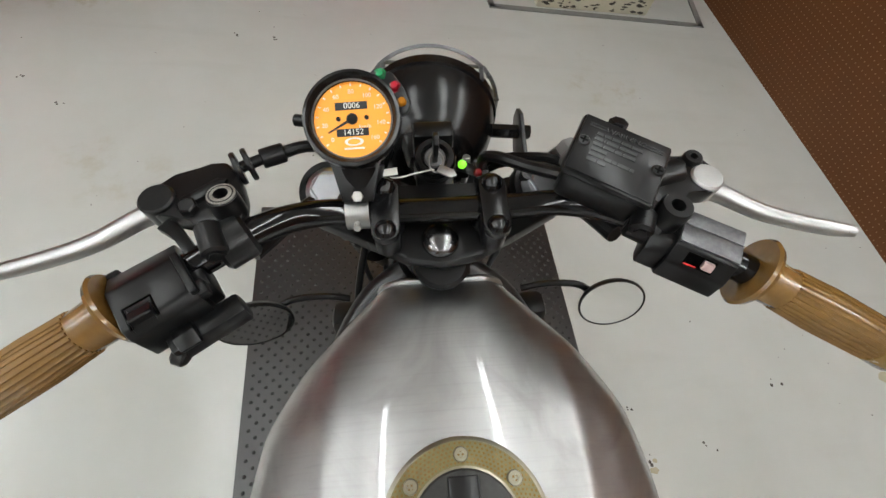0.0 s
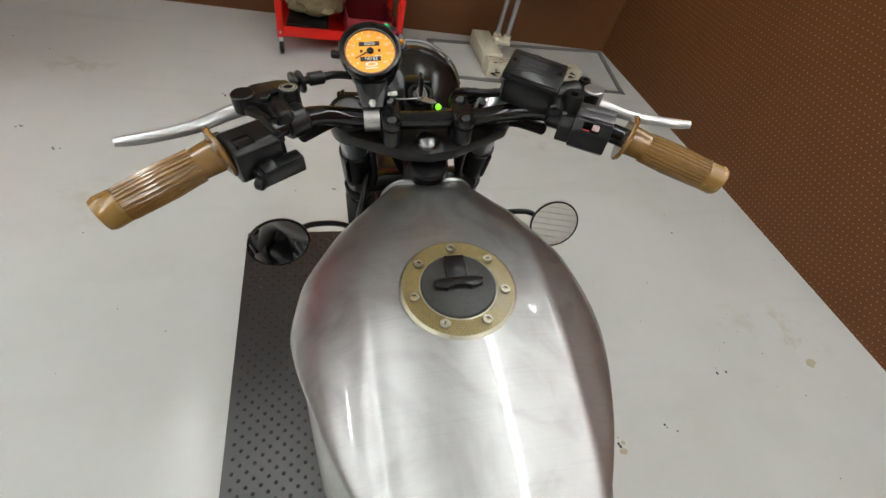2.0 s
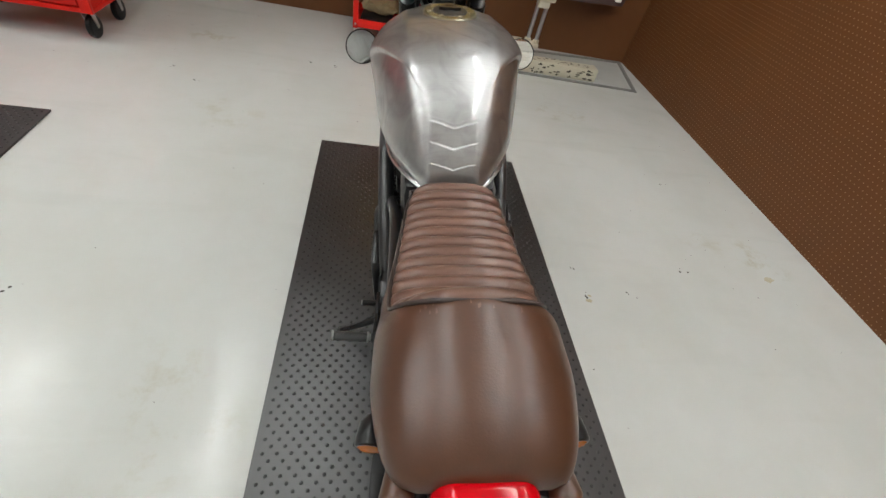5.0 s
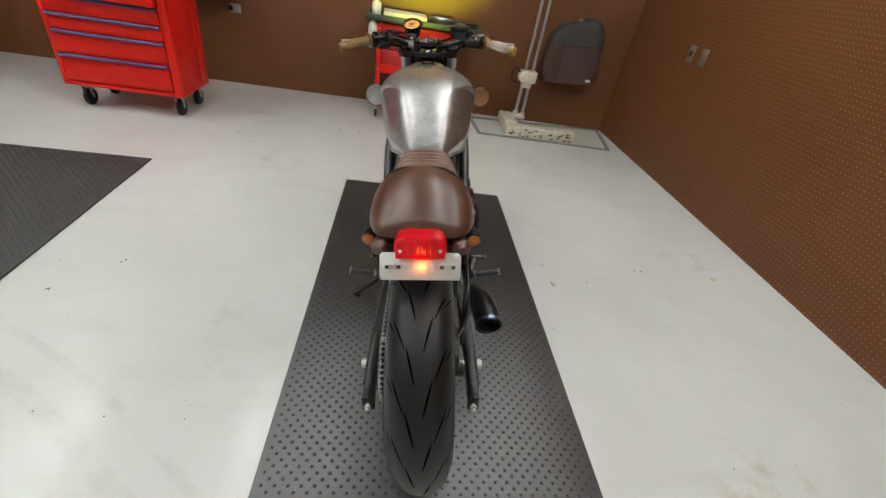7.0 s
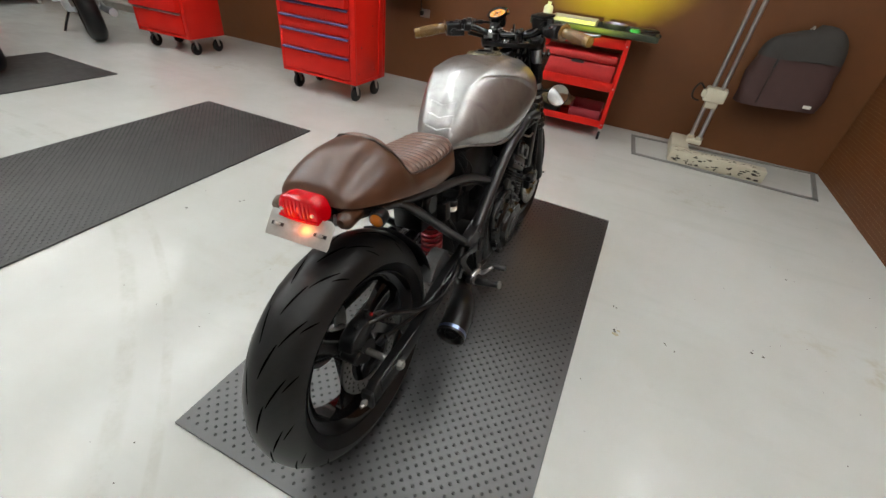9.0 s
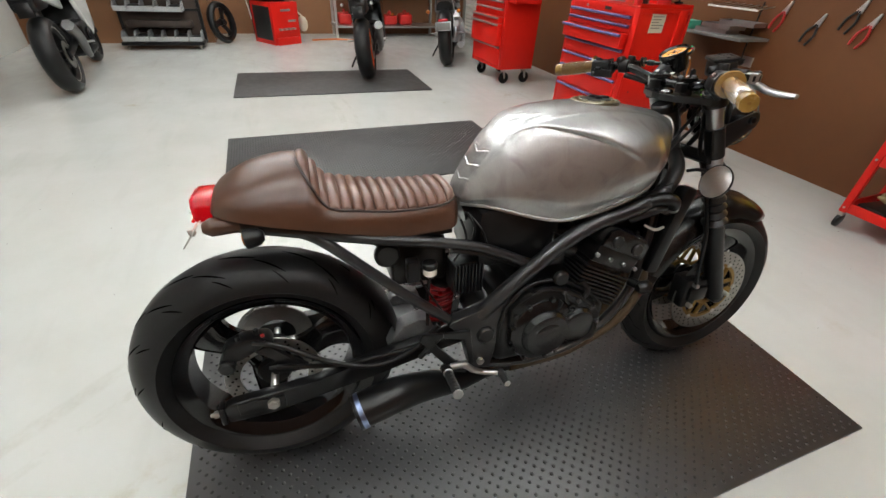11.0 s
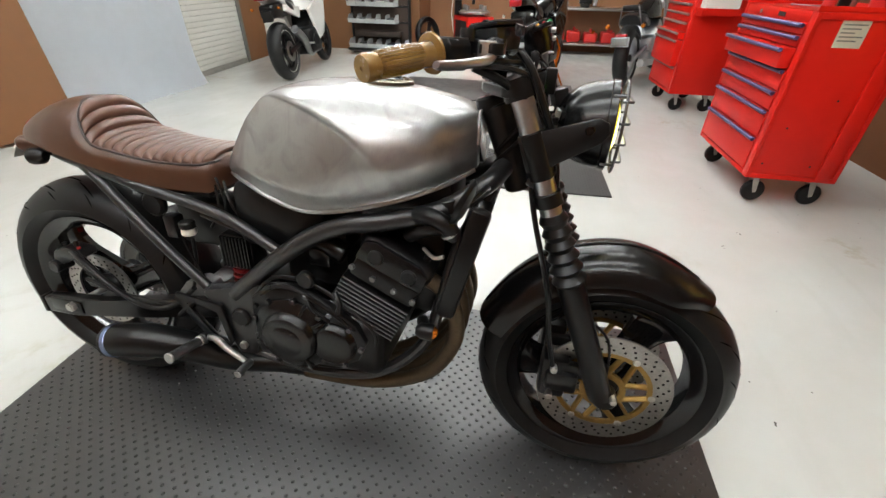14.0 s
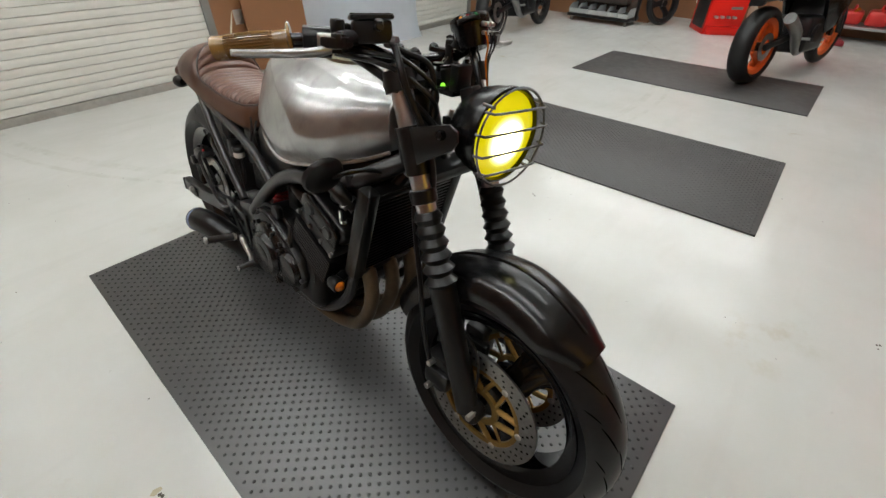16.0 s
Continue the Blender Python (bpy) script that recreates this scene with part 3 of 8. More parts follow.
def wheel(name, yz, outer, half, spoke_turn, front, owner=None, paint=None, grooves=True):
    """A cast three-spoke wheel about the x axis."""
    owner, paint = owner or bike, paint or GLOSS
    m = pose(0, yz[0], yz[1], 0, 90, 0)
    rim_r = 0.216
    w = part(name, moved(join(
        lathe([(rim_r + 0.004, -half * 0.75), (rim_r + 0.004, -half * 0.6), (rim_r - 0.014, -half * 0.5), (rim_r - 0.02, 0), (rim_r - 0.014, half * 0.5), (rim_r + 0.004, half * 0.6), (rim_r + 0.004, half * 0.75), (rim_r - 0.006, half * 0.72), (rim_r - 0.026, half * 0.5), (rim_r - 0.03, 0), (rim_r - 0.026, -half * 0.5), (rim_r - 0.006, -half * 0.72)], 64, True)), m), paint, owner, "cast wheel rim")
    prof = tyre_profile(outer, half, rim_r, outer - rim_r - 0.012)
    part("tyre", moved(lathe(prof, 96), m), TYRE, w, "black sport tyre with slanted grooves")
    part("hub", moved(lathe([(0, -0.055), (0.035, -0.055), (0.042, -0.045), (0.034, -0.03), (0.034, 0.03), (0.042, 0.045), (0.035, 0.055), (0, 0.055)], 28), m), BLACK, w)
    for k in range(3):
        a0 = spoke_turn + k * 2 * math.pi / 3
        bm = bmesh.new()
        rings = []
        for i in range(11):
            t = i / 10
            r = 0.03 + (rim_r - 0.048) * t
            ang = a0 + 0.28 * math.sin(t * math.pi * 0.75)
            wid = 0.030 + 0.020 * (2 * t - 1) ** 2 + 0.012 * t
            thick = 0.017 - 0.004 * math.sin(t * math.pi)
            d, s = Vector((math.cos(ang), math.sin(ang), 0)), Vector((-math.sin(ang), math.cos(ang), 0))
            ring = []
            for cu_, cv in ((-1, -0.6), (-0.75, -1), (0.75, -1), (1, -0.6), (1, 0.6), (0.75, 1), (-0.75, 1), (-1, 0.6)):
                ring.append(bm.verts.new(d * r + s * (cu_ * wid) + Vector((0, 0, cv * thick))))
            rings.append(ring)
        for a, b in zip(rings, rings[1:]):
            for j in range(8):
                bm.faces.new((a[j], a[(j + 1) % 8], b[(j + 1) % 8], b[j]))
        bm.faces.new(rings[0])
        bm.faces.new(rings[-1][::-1])
        part("spoke", moved(bm, m), paint, w)
    if not grooves:
        return w
    # slanted tread grooves: flat strips on the tyre, their shade painted black
    cr = outer - rim_r - 0.012
    gv = bmesh.new()
    n = 15

    def on(ang, s):
        a = math.pi / 2 + s
        r = outer - cr + cr * math.sin(a) ** 0.9 + 0.0014
        return m @ Vector((r * math.cos(ang), r * math.sin(ang), -half * math.cos(a)))
    for k in range(n):
        for side in (1, -1):
            for (s0, s1, d0, d1, off, wd) in ((0.12, 0.36, 0.0, 0.24, 0.0, 0.066), (0.42, 0.82, 0.02, 0.24, 0.5, 0.062), (0.80, 1.12, 0.0, 0.12, 0.15, 0.058)):
                b0 = 2 * math.pi * (k + off) / n + (math.pi / n if side < 0 else 0)
                prev = None
                for i in range(8):
                    t = i / 7
                    s = s0 + (s1 - s0) * t
                    ang = b0 + (d0 + (d1 - d0) * t ** 0.9) * (1 if front else -1)
                    ww = wd * (0.15 + 0.85 * math.sin(math.pi * min(max(t, 0.04), 0.96)) ** 0.7)
                    pr = (gv.verts.new(on(ang, side * (s - ww / 2))), gv.verts.new(on(ang, side * (s + ww / 2))))
                    if prev:
                        gv.faces.new((prev[0], prev[1], pr[1], pr[0]))
                    prev = pr
    g = part("tread_groove", gv, GROOVE, w, smooth=False)
    tagged(g, kind="stuff")
    return w


def disc(parent, x, yz, r0, r1, holes, mtl, label):
    """A drilled brake disc: a plain ring, the shade of its holes painted as flat black dots."""
    m = pose(x, yz[0], yz[1], 0, 90, 0)
    d = part("brake_disc", moved(lathe([(r0, -0.0025), (r1, -0.0025), (r1, 0.0025), (r0, 0.0025)], 72, True), m), mtl, parent, label)
    hb = bmesh.new()
    for k in range(holes):
        for j in range(3):
            a = 2 * math.pi * (k + j * 0.33) / holes
            r = r0 + (r1 - r0) * (0.25 + 0.25 * j)
            c = Vector((r * math.cos(a), r * math.sin(a), 0))
            for s in (-1, 1):
                vs = [hb.verts.new(m @ (c + Vector((0.0032 * math.cos(q * math.pi / 4), 0.0032 * math.sin(q * math.pi / 4), s * 0.0029)))) for q in range(8)]
                hb.faces.new(vs)
    tagged(part("drill_hole", hb, GROOVE, d, smooth=False), kind="stuff")
    return d


rear = wheel("rear_wheel", AXLE_R, R_R, 0.078, 1.647, False)
front = wheel("front_wheel", AXLE_F, R_F, 0.058, 0.25, True)
disc(rear, 0.062, AXLE_R, 0.078, 0.112, 22, DISC, "drilled steel rear brake disc")
for s in (1, -1):
    d = disc(front, s * 0.068, AXLE_F, 0.106, 0.148, 30, DISC, "drilled steel front brake disc")
    mm = pose(s * 0.066, AXLE_F[0], AXLE_F[1], 0, 90, 0)
    part("carrier_ring", moved(lathe([(0.036, -0.004), (0.05, -0.004), (0.05, 0.004), (0.036, 0.004)], 40, True), mm), GOLD, d, "gold disc carrier")
    part("carrier_ring", moved(lathe([(0.095, -0.0035), (0.107, -0.0035), (0.107, 0.0035), (0.095, 0.0035)], 60, True), mm), GOLD, d)
    for k in range(6):
        for q in (-1, 1):
            a = 2 * math.pi * k / 6
            p0 = Vector((0.044 * math.cos(a), 0.044 * math.sin(a), 0))
            a2 = a + q * 0.36 + 0.12
            p1 = Vector((0.1 * math.cos(a2), 0.1 * math.sin(a2), 0))
            part("carrier_arm", moved(tube([p0, (p0 + p1) / 2, p1], 0.0065, 6, 2, flat=0.55), mm), GOLD, d)
        a = 2 * math.pi * (k + 0.5) / 6
        c = Vector((0.106 * math.cos(a), 0.106 * math.sin(a), 0))
        part("bobbin", moved(cyl(c + Vector((0, 0, -0.007)), c + Vector((0, 0, 0.007)), 0.008, n=12, bevel=0.002), mm), ZINC, d)
part("axle_nut", moved(join(cyl((0, 0, -0.165), (0, 0, 0.165), 0.009, n=14), cyl((0, 0, -0.163), (0, 0, -0.15), 0.014, n=6, bevel=0.001), cyl((0, 0, 0.15), (0, 0, 0.162), 0.014, n=6, bevel=0.001)), pose(0, AXLE_R[0], AXLE_R[1], 0, 90, 0)), ZINC, rear)
part("axle", moved(cyl((0, 0, -0.115), (0, 0, 0.115), 0.011, n=16), pose(0, AXLE_F[0], AXLE_F[1], 0, 90, 0)), CRINKLE, front)

# fuel tank
T_W = [(0.503, 0.050), (0.515, 0.070), (0.54, 0.094), (0.58, 0.122), (0.64, 0.151), (0.72, 0.171), (0.80, 0.182), (0.86, 0.184), (0.93, 0.176), (0.985, 0.147), (1.03, 0.103), (1.068, 0.062)]
T_T = [(0.503, 0.715), (0.514, 0.745), (0.545, 0.792), (0.59, 0.850), (0.652, 0.893), (0.734, 0.911), (0.825, 0.917), (0.904, 0.911), (0.99, 0.897), (1.04, 0.887), (1.068, 0.880)]
T_B = [(0.503, 0.700), (0.55, 0.704), (0.60, 0.695), (0.661, 0.681), (0.728, 0.670), (0.796, 0.679), (0.894, 0.706), (0.987, 0.736), (1.04, 0.755), (1.068, 0.772)]
T_S = [(0.503, 0.715), (0.56, 0.75), (0.65, 0.785), (0.8, 0.785), (0.95, 0.787), (1.068, 0.835)]
CREASE_X = [(0.503, 0.04), (0.54, 0.05), (0.60, 0.066), (0.667, 0.092), (0.755, 0.130), (0.85, 0.168), (0.905, 0.188), (0.965, 0.20)]
CREASE = [(0.52, 0.75), (0.55, 0.80), (0.60, 0.853), (0.667, 0.878), (0.755, 0.864), (0.85, 0.826), (0.905, 0.782), (0.955, 0.69)]


def tank_point(y, u):
    """u runs from -1 (left lower edge) over the ridge (0) to 1 (right lower edge)."""
    w, zt, zb, zs = ip(y, T_W), ip(y, T_T), ip(y, T_B), ip(y, T_S)
    s, a = (1 if u >= 0 else -1), abs(u)
    if a < 0.62:
        q = a / 0.62 * math.pi / 2
        x, z = w * math.sin(q) ** 0.92, zs + (zt - zs) * math.cos(q) ** (0.72 + 0.14 * smoothstep(0.62, 0.8, y))
    else:
        q = (a - 0.62) / 0.38
        x, z = (w + 0.004 * smoothstep(0.99, 1.06, y) * math.sin(math.pi * q)) * (1 - 0.20 * q ** 1.6), zs + (zb - zs) * q
    # flat knee faces, cut from the rear up to a crease
    if y < 0.95:
        zc, xc = max(ip(y, CREASE), zb + 0.03), ip(y, CREASE_X)
        t = (zc - z) / (zc - zb)
        lim = xc + ((0.95 * w - xc) * min(t, 1.0) - 0.13 * w * smoothstep(0.75, 1.0, t) if t > 0 else 2.0 * (z - zc))
        soft = 0.011
        d = min(max((lim - x) / soft, -30.0), 30.0)
        cut = x if d >= 30 else lim - soft * math.log(1 + math.exp(d))
        x += (max(cut, 0.0) - x) * 0.8 * smoothstep(0.95, 0.84, y)
    # two long swages on the top
    if a < 0.62 and y > 0.56:
        x_abs = x
        sw = math.exp(-((x_abs - 0.078 - 0.02 * math.sin((y - 0.6) * 4)) / 0.012) ** 2)
        z += 0.0026 * sw * smoothstep(0.56, 0.7, y) * smoothstep(1.06, 0.97, y)
    # stepped chevron plates pressed into the rear face
    if y < 0.62 and a < 0.5:
        h = (zt - 0.724 - 0.30 * (abs(x) - 0.02)) / 0.031
        step = (h - math.floor(h)) if 0 < h < 3.2 else 0.0
        edge = smoothstep(0.047, 0.040, abs(x)) * smoothstep(0.0, 0.12, step)
        lift = 0.0017 * step * edge * smoothstep(0.62, 0.60, y)
        y, z = y - 0.8 * lift, z + 0.6 * lift
    # dished neck behind the steering stem
    z -= 0.010 * smoothstep(1.03, 1.07, y) * smoothstep(0.3, 0.0, a)
    # the front edge is hollowed round the steering head
    y -= 0.004 * smoothstep(0.99, 1.068, y) * max(1 - (a / 0.6) ** 2, 0.0)
    return Vector((s * x, y, z))


us = [-1 + 2 * i / 240 for i in range(241)]
ys = [0.503 + 0.117 * (i / 130) ** 1.25 for i in range(130)] + [0.62 + (1.068 - 0.62) * math.sin(math.pi / 2 * i / 110) for i in range(111)]
tank = part("fuel_tank", grid_surface(tank_point, ys, us, caps=True), STEEL, bike, "raw brushed steel fuel tank", sharp=50)
for s in (1, -1):
    part("seam", tube([tank_point(y, s) + Vector((s * 0.002, 0, -0.002)) for y in np.linspace(0.505, 1.064, 16)], 0.0045, 6, 2), STEEL, tank)
part("neck_lip", tube([tank_point(1.067, u) + Vector((0, 0.001, 0.001)) for u in np.linspace(-0.72, 0.72, 25)], 0.0032, 8, 2), STEEL, tank, "bright rolled edge at the tank's neck")
# filler cap
capm = Matrix.Translation((0, 0.863, 0.9147)) @ pose(0, 0, 0, -1.0, 0, 0) @ Matrix.Diagonal((0.965, 0.965, 1, 1))
cap = part("filler_cap", moved(lathe([(0.0, 0.003), (0.057, 0.003), (0.0605, 0.001), (0.0605, -0.012), (0.0, -0.012)], 64), capm), CAPRIM, bike, "round fuel filler cap with gold weave ring")
part("weave_ring", moved(lathe([(0.0405, 0.0032), (0.0572, 0.0034), (0.0572, 0.002), (0.0405, 0.002)], 64, True), capm), CARBON, cap, "gold woven-look ring")
wv = bmesh.new()
for i in range(90):
    for j in range(6):
        a = 2 * math.pi * (i + 0.5 * (j % 2)) / 90
        r = 0.0425 + 0.0026 * j
        c = Vector((r * math.cos(a), r * math.sin(a), 0.0042))
        t1, t2 = Vector((-math.sin(a), math.cos(a), 0)) * 0.0011, Vector((math.cos(a), math.sin(a), 0)) * 0.0009
        vs = [wv.verts.new(c + p) for p in (t1, t2, -t1, -t2)]
        wv.faces.new(vs)
tagged(part("weave", moved(wv, capm), GRIP_END, cap, smooth=False), kind="stuff")
lid = part("lid", moved(lathe([(0.0, 0.006), (0.03, 0.0062), (0.0375, 0.005), (0.0395, 0.002), (0.0, 0.002)], 48), capm), LIDMAT, cap, "worn black locking lid")
part("key_flap", moved(join(box(-0.011, 0.011, 0.002, 0.034, 0.005, 0.0105, 0.0015), prism([(-0.026, 0.002), (-0.024, -0.005), (-0.012, -0.008), (-0.005, -0.003), (0.005, -0.003), (0.012, -0.008), (0.024, -0.005), (0.026, 0.002), (0.018, 0.005), (-0.018, 0.005)], 0.005, 0.0115, "z", 0.001)), capm), BLACK, lid)
for k in range(7):
    a = 2 * math.pi * k / 7 + math.pi / 2
    c = Vector((0.0478 * math.cos(a), 0.0478 * math.sin(a), 0))
    part("cap_screw", moved(join(lathe([(0.0025, 0.0036), (0.0025, 0.0062), (0.0048, 0.0062), (0.0054, 0.005), (0.0054, 0.003)], 14), cyl((0, 0, 0.003), (0, 0, 0.0036), 0.0028, n=6)), capm @ Matrix.Translation(c)), CAPRIM, cap)

# seat
S_W = [(-0.018, 0.066), (-0.012, 0.083), (0.0, 0.094), (0.02, 0.104), (0.06, 0.115), (0.10, 0.121), (0.15, 0.122), (0.21, 0.118), (0.30, 0.109), (0.40, 0.098), (0.455, 0.090), (0.475, 0.083), (0.488, 0.070)]
S_T = [(-0.018, 0.764), (-0.012, 0.781), (0.012, 0.801), (0.06, 0.825), (0.11, 0.836), (0.142, 0.838), (0.160, 0.833), (0.174, 0.817), (0.187, 0.793), (0.201, 0.774), (0.219, 0.764), (0.25, 0.757), (0.29, 0.750), (0.34, 0.745), (0.41, 0.743), (0.46, 0.745), (0.478, 0.744), (0.488, 0.735)]
S_B = [(-0.018, 0.750), (0.0, 0.746), (0.07, 0.732), (0.16, 0.711), (0.25, 0.687), (0.36, 0.663), (0.47, 0.660), (0.488, 0.665)]


def seat_point(y, u, lift=0.0):
    w, zt, zb = ip(y, S_W), ip(y, S_T), ip(y, S_B)
    q = u * math.pi / 2
    e = 0.62 + 0.36 * smoothstep(0.26, 0.13, y)
    x = math.copysign(abs(math.sin(q)) ** e, u) * (w + lift)
    z = zb + (zt + lift - zb) * abs(math.cos(q)) ** e
    return Vector((x, y, z))


PAD = 0.62


def rib_half(y):
    return PAD * (1 - 0.16 * smoothstep(0.455, 0.483, y)) if y > 0.207 else PAD * math.sqrt(max(1 - ((0.207 - y) / 0.060) ** 2, 0.03))


def seat_shell(y, u):
    """The seat skin, sunk a little under the ribbed pad."""
    sunk = smoothstep(0.0, 0.10, rib_half(y) - abs(u)) * smoothstep(0.155, 0.17, y)
    return seat_point(y, u, -0.005 * sunk)


sus = [math.copysign(abs(i / 36) ** 0.8, i) for i in range(-36, 37)]
sys_ = [-0.018 + 0.158 * i / 26 for i in range(26)] + [0.14 + 0.07 * i / 28 for i in range(28)] + [0.21 + 0.278 * i / 50 for i in range(51)]
seat = part("seat", grid_surface(seat_shell, sys_, sus, close_u=True, caps=True), LEATHER, bike, "brown leather cafe racer seat with rear hump", sharp=60)


def on_pad(y, u, out):
    """A point of the pad, pushed out along the seat's normal."""
    k = (ip(y + 0.002, S_T) - ip(y - 0.002, S_T)) / 0.004
    n = 1 / math.sqrt(1 + k * k)
    return seat_point(y, u, out * n) + Vector((0, -out * k * n, 0))


bounds = [0.150, 0.174, 0.187, 0.204] + [0.204 + (0.482 - 0.204) * i / 12 for i in range(1, 13)]
for a, b in zip(bounds, bounds[1:]):
    def f(t, v, a=a, b=b):
        y = a + (b - a) * t
        return on_pad(y, v * rib_half(y), -0.0008 + 0.0078 * math.sin(math.pi * min(max(t, 0.0), 1.0)) ** 0.55 * (1 - abs(v) ** 8))
    part("rib", grid_surface(f, [i / 10 for i in range(11)], [math.sin(math.pi * i / 48) for i in range(-24, 25)]), LEATHER_RIB, seat, "padded transverse rib of worn brown leather")
outline = [on_pad(y, rib_half(y), 0.0018) for y in np.linspace(0.481, 0.205, 18)] + [on_pad(y, rib_half(y), 0.0018) for y in np.linspace(0.198, 0.150, 12)]
outline += [Vector((-p.x, p.y, p.z)) for p in outline[::-1]]
part("piping", tube(outline + outline[:1], 0.0029, 8, 3), PIPING, seat, "dark piping round the ribbed pad")
SCUFF = mat("pale scuffed leather", (0.19, 0.11, 0.08), 0.5, scale=90, col2=(0.12, 0.06, 0.04), rvar=0.0)
rs_ = random.Random(21)
for k in range(13):
    u, y = rs_.uniform(-0.45, 0.45), rs_.uniform(0.138, 0.152)
    dx, dy = rs_.uniform(0.0004, 0.0009), rs_.uniform(0.002, 0.005)
    bm = bmesh.new()
    q = [bm.verts.new(seat_point(y + b_, u + a_ / 0.12, 0.0005)) for a_, b_ in ((-dx, -dy), (dx, -dy * 0.6), (dx * 0.4, dy), (-dx * 0.7, dy * 0.7))]
    bm.faces.new(q)
    part("scuff", bm, SCUFF, seat)
part("seat_base", prism([(-0.008, 0.744), (0.0, 0.743), (0.07, 0.729), (0.16, 0.708), (0.25, 0.684), (0.36, 0.660), (0.47, 0.658), (0.47, 0.648), (0.36, 0.648), (0.16, 0.685), (0.0, 0.718), (-0.008, 0.722)], -0.085, 0.085, "x"), PLASTIC, bike)

# frame
head = part("frame", join(cyl((0, 1.088, 0.885), (0, 1.155, 0.725), 0.030, n=24, bevel=0.004), tube([(0, 1.07, 0.80), (0, 0.9, 0.76), (0, 0.66, 0.70), (0, 0.52, 0.665)], 0.03, 12)), FRAME, bike, "grey-black tubular steel frame")
for s in (1, -1):
    part("main_tube", tube([(s * 0.035, 1.12, 0.775), (s * 0.085, 1.09, 0.748), (s * 0.128, 1.015, 0.703), (s * 0.14, 0.897, 0.668), (s * 0.14, 0.83, 0.653), (s * 0.14, 0.749, 0.615), (s * 0.138, 0.662, 0.55), (s * 0.135, 0.582, 0.48), (s * 0.132, 0.53, 0.43)], 0.0195, 14), FRAME, head)
    plate = prism([(0.575, 0.48), (0.55, 0.455), (0.50, 0.445), (0.455, 0.435), (0.445, 0.42), (0.475, 0.40), (0.495, 0.35), (0.50, 0.30), (0.515, 0.262), (0.565, 0.262), (0.575, 0.30), (0.578, 0.36), (0.595, 0.42), (0.61, 0.475)], s * 0.112, s * 0.146, "x", 0.005)
    pv = part("pivot_plate", plate, FRAME, head)
    part("pivot_cap", cyl((s * 0.14, 0.545, 0.377), (s * 0.156, 0.545, 0.377), 0.024, n=28, bevel=0.004), PLASTIC, pv)
    part("plate_bolt", cyl((s * 0.14, 0.535, 0.29), (s * 0.154, 0.535, 0.29), 0.011, n=6, bevel=0.001), ZINC, pv)
    part("upper_rail", tube([(s * 0.06, -0.02, 0.722), (s * 0.09, 0.1, 0.706), (s * 0.102, 0.301, 0.662), (s * 0.106, 0.455, 0.633), (s * 0.112, 0.55, 0.606), (s * 0.125, 0.66, 0.556)], 0.0125, 12), FRAME, head)
    part("lower_rail", tube([(s * 0.082, 0.10, 0.708), (s * 0.098, 0.169, 0.683), (s * 0.112, 0.26, 0.603), (s * 0.122, 0.357, 0.513), (s * 0.128, 0.45, 0.433)], 0.0125, 12), FRAME, head)
    part("side_brace", tube([(s * 0.108, 0.46, 0.615), (s * 0.11, 0.56, 0.585), (s * 0.112, 0.64, 0.545)], 0.006, 8), FRAME, head)
    part("down_tube", tube([(s * 0.04, 1.10, 0.73), (s * 0.09, 1.05, 0.62), (s * 0.115, 1.02, 0.48), (s * 0.118, 0.98, 0.36), (s * 0.115, 0.86, 0.25), (s * 0.115, 0.7, 0.225), (s * 0.12, 0.55, 0.255)], 0.014, 10), FRAME, head)
    # swing arm and footrest hanger
    arm = prism([(0.50, 0.395), (0.50, 0.345), (0.25, 0.305), (0.02, 0.275), (-0.075, 0.27), (-0.08, 0.315), (-0.06, 0.325), (0.12, 0.338), (0.3, 0.368)], s * 0.095, s * 0.122, "x", 0.005)
    for v in arm.verts:
        v.co.x += s * 0.026 * smoothstep(0.45, 0.05, v.co.y)
    sw = part("swing_arm", arm, BLACK, bike, "black box section swing arm")
    part("chain_adjuster", box(s * 0.134 - 0.0155, s * 0.134 + 0.0155, -0.091, -0.078, 0.268, 0.317, 0.003), CRINKLE, sw)
    part("adjuster_bolt", join(cyl((s * 0.134, -0.112, 0.292), (s * 0.134, -0.088, 0.292), 0.0045, n=10), cyl((s * 0.134, -0.104, 0.292), (s * 0.134, -0.096, 0.292), 0.0085, n=6)), ZINC, sw)
    part("axle_plate", box(s * 0.1485 - 0.003, s * 0.1485 + 0.003, -0.05, 0.05, 0.287, 0.323, 0.002), CRINKLE, sw)
    hanger = join(prism([(0.50, 0.405), (0.514, 0.30), (0.502, 0.29), (0.486, 0.385), (0.43, 0.397), (0.43, 0.413)], s * 0.148, s * 0.157, "x", 0.002), prism([(0.514, 0.30), (0.49, 0.268), (0.455, 0.283), (0.40, 0.36), (0.37, 0.403), (0.378, 0.42), (0.43, 0.412), (0.43, 0.398), (0.40, 0.398), (0.42, 0.368), (0.468, 0.305), (0.498, 0.30)], s * 0.148, s * 0.157, "x", 0.002))
    hg = part("footrest_hanger", hanger, BLACK, bike)
    # footrest: clevis, bare metal core with end flanges, ribbed rubber sleeve
    p0, p1 = Vector((s * 0.155, 0.437, 0.300)), Vector((s * 0.266, 0.4316, 0.320))
    along = lambda d: p0 + (p1 - p0) * d
    fr = part("footrest", join(cyl(p0, along(1.0), 0.0085, n=18), cyl(along(0.95), along(1.0), 0.0128, n=22, bevel=0.0015), cyl(along(0.20), along(0.245), 0.0132, n=22, bevel=0.0015)), ALU, hg, "bare metal footrest core with end flanges")
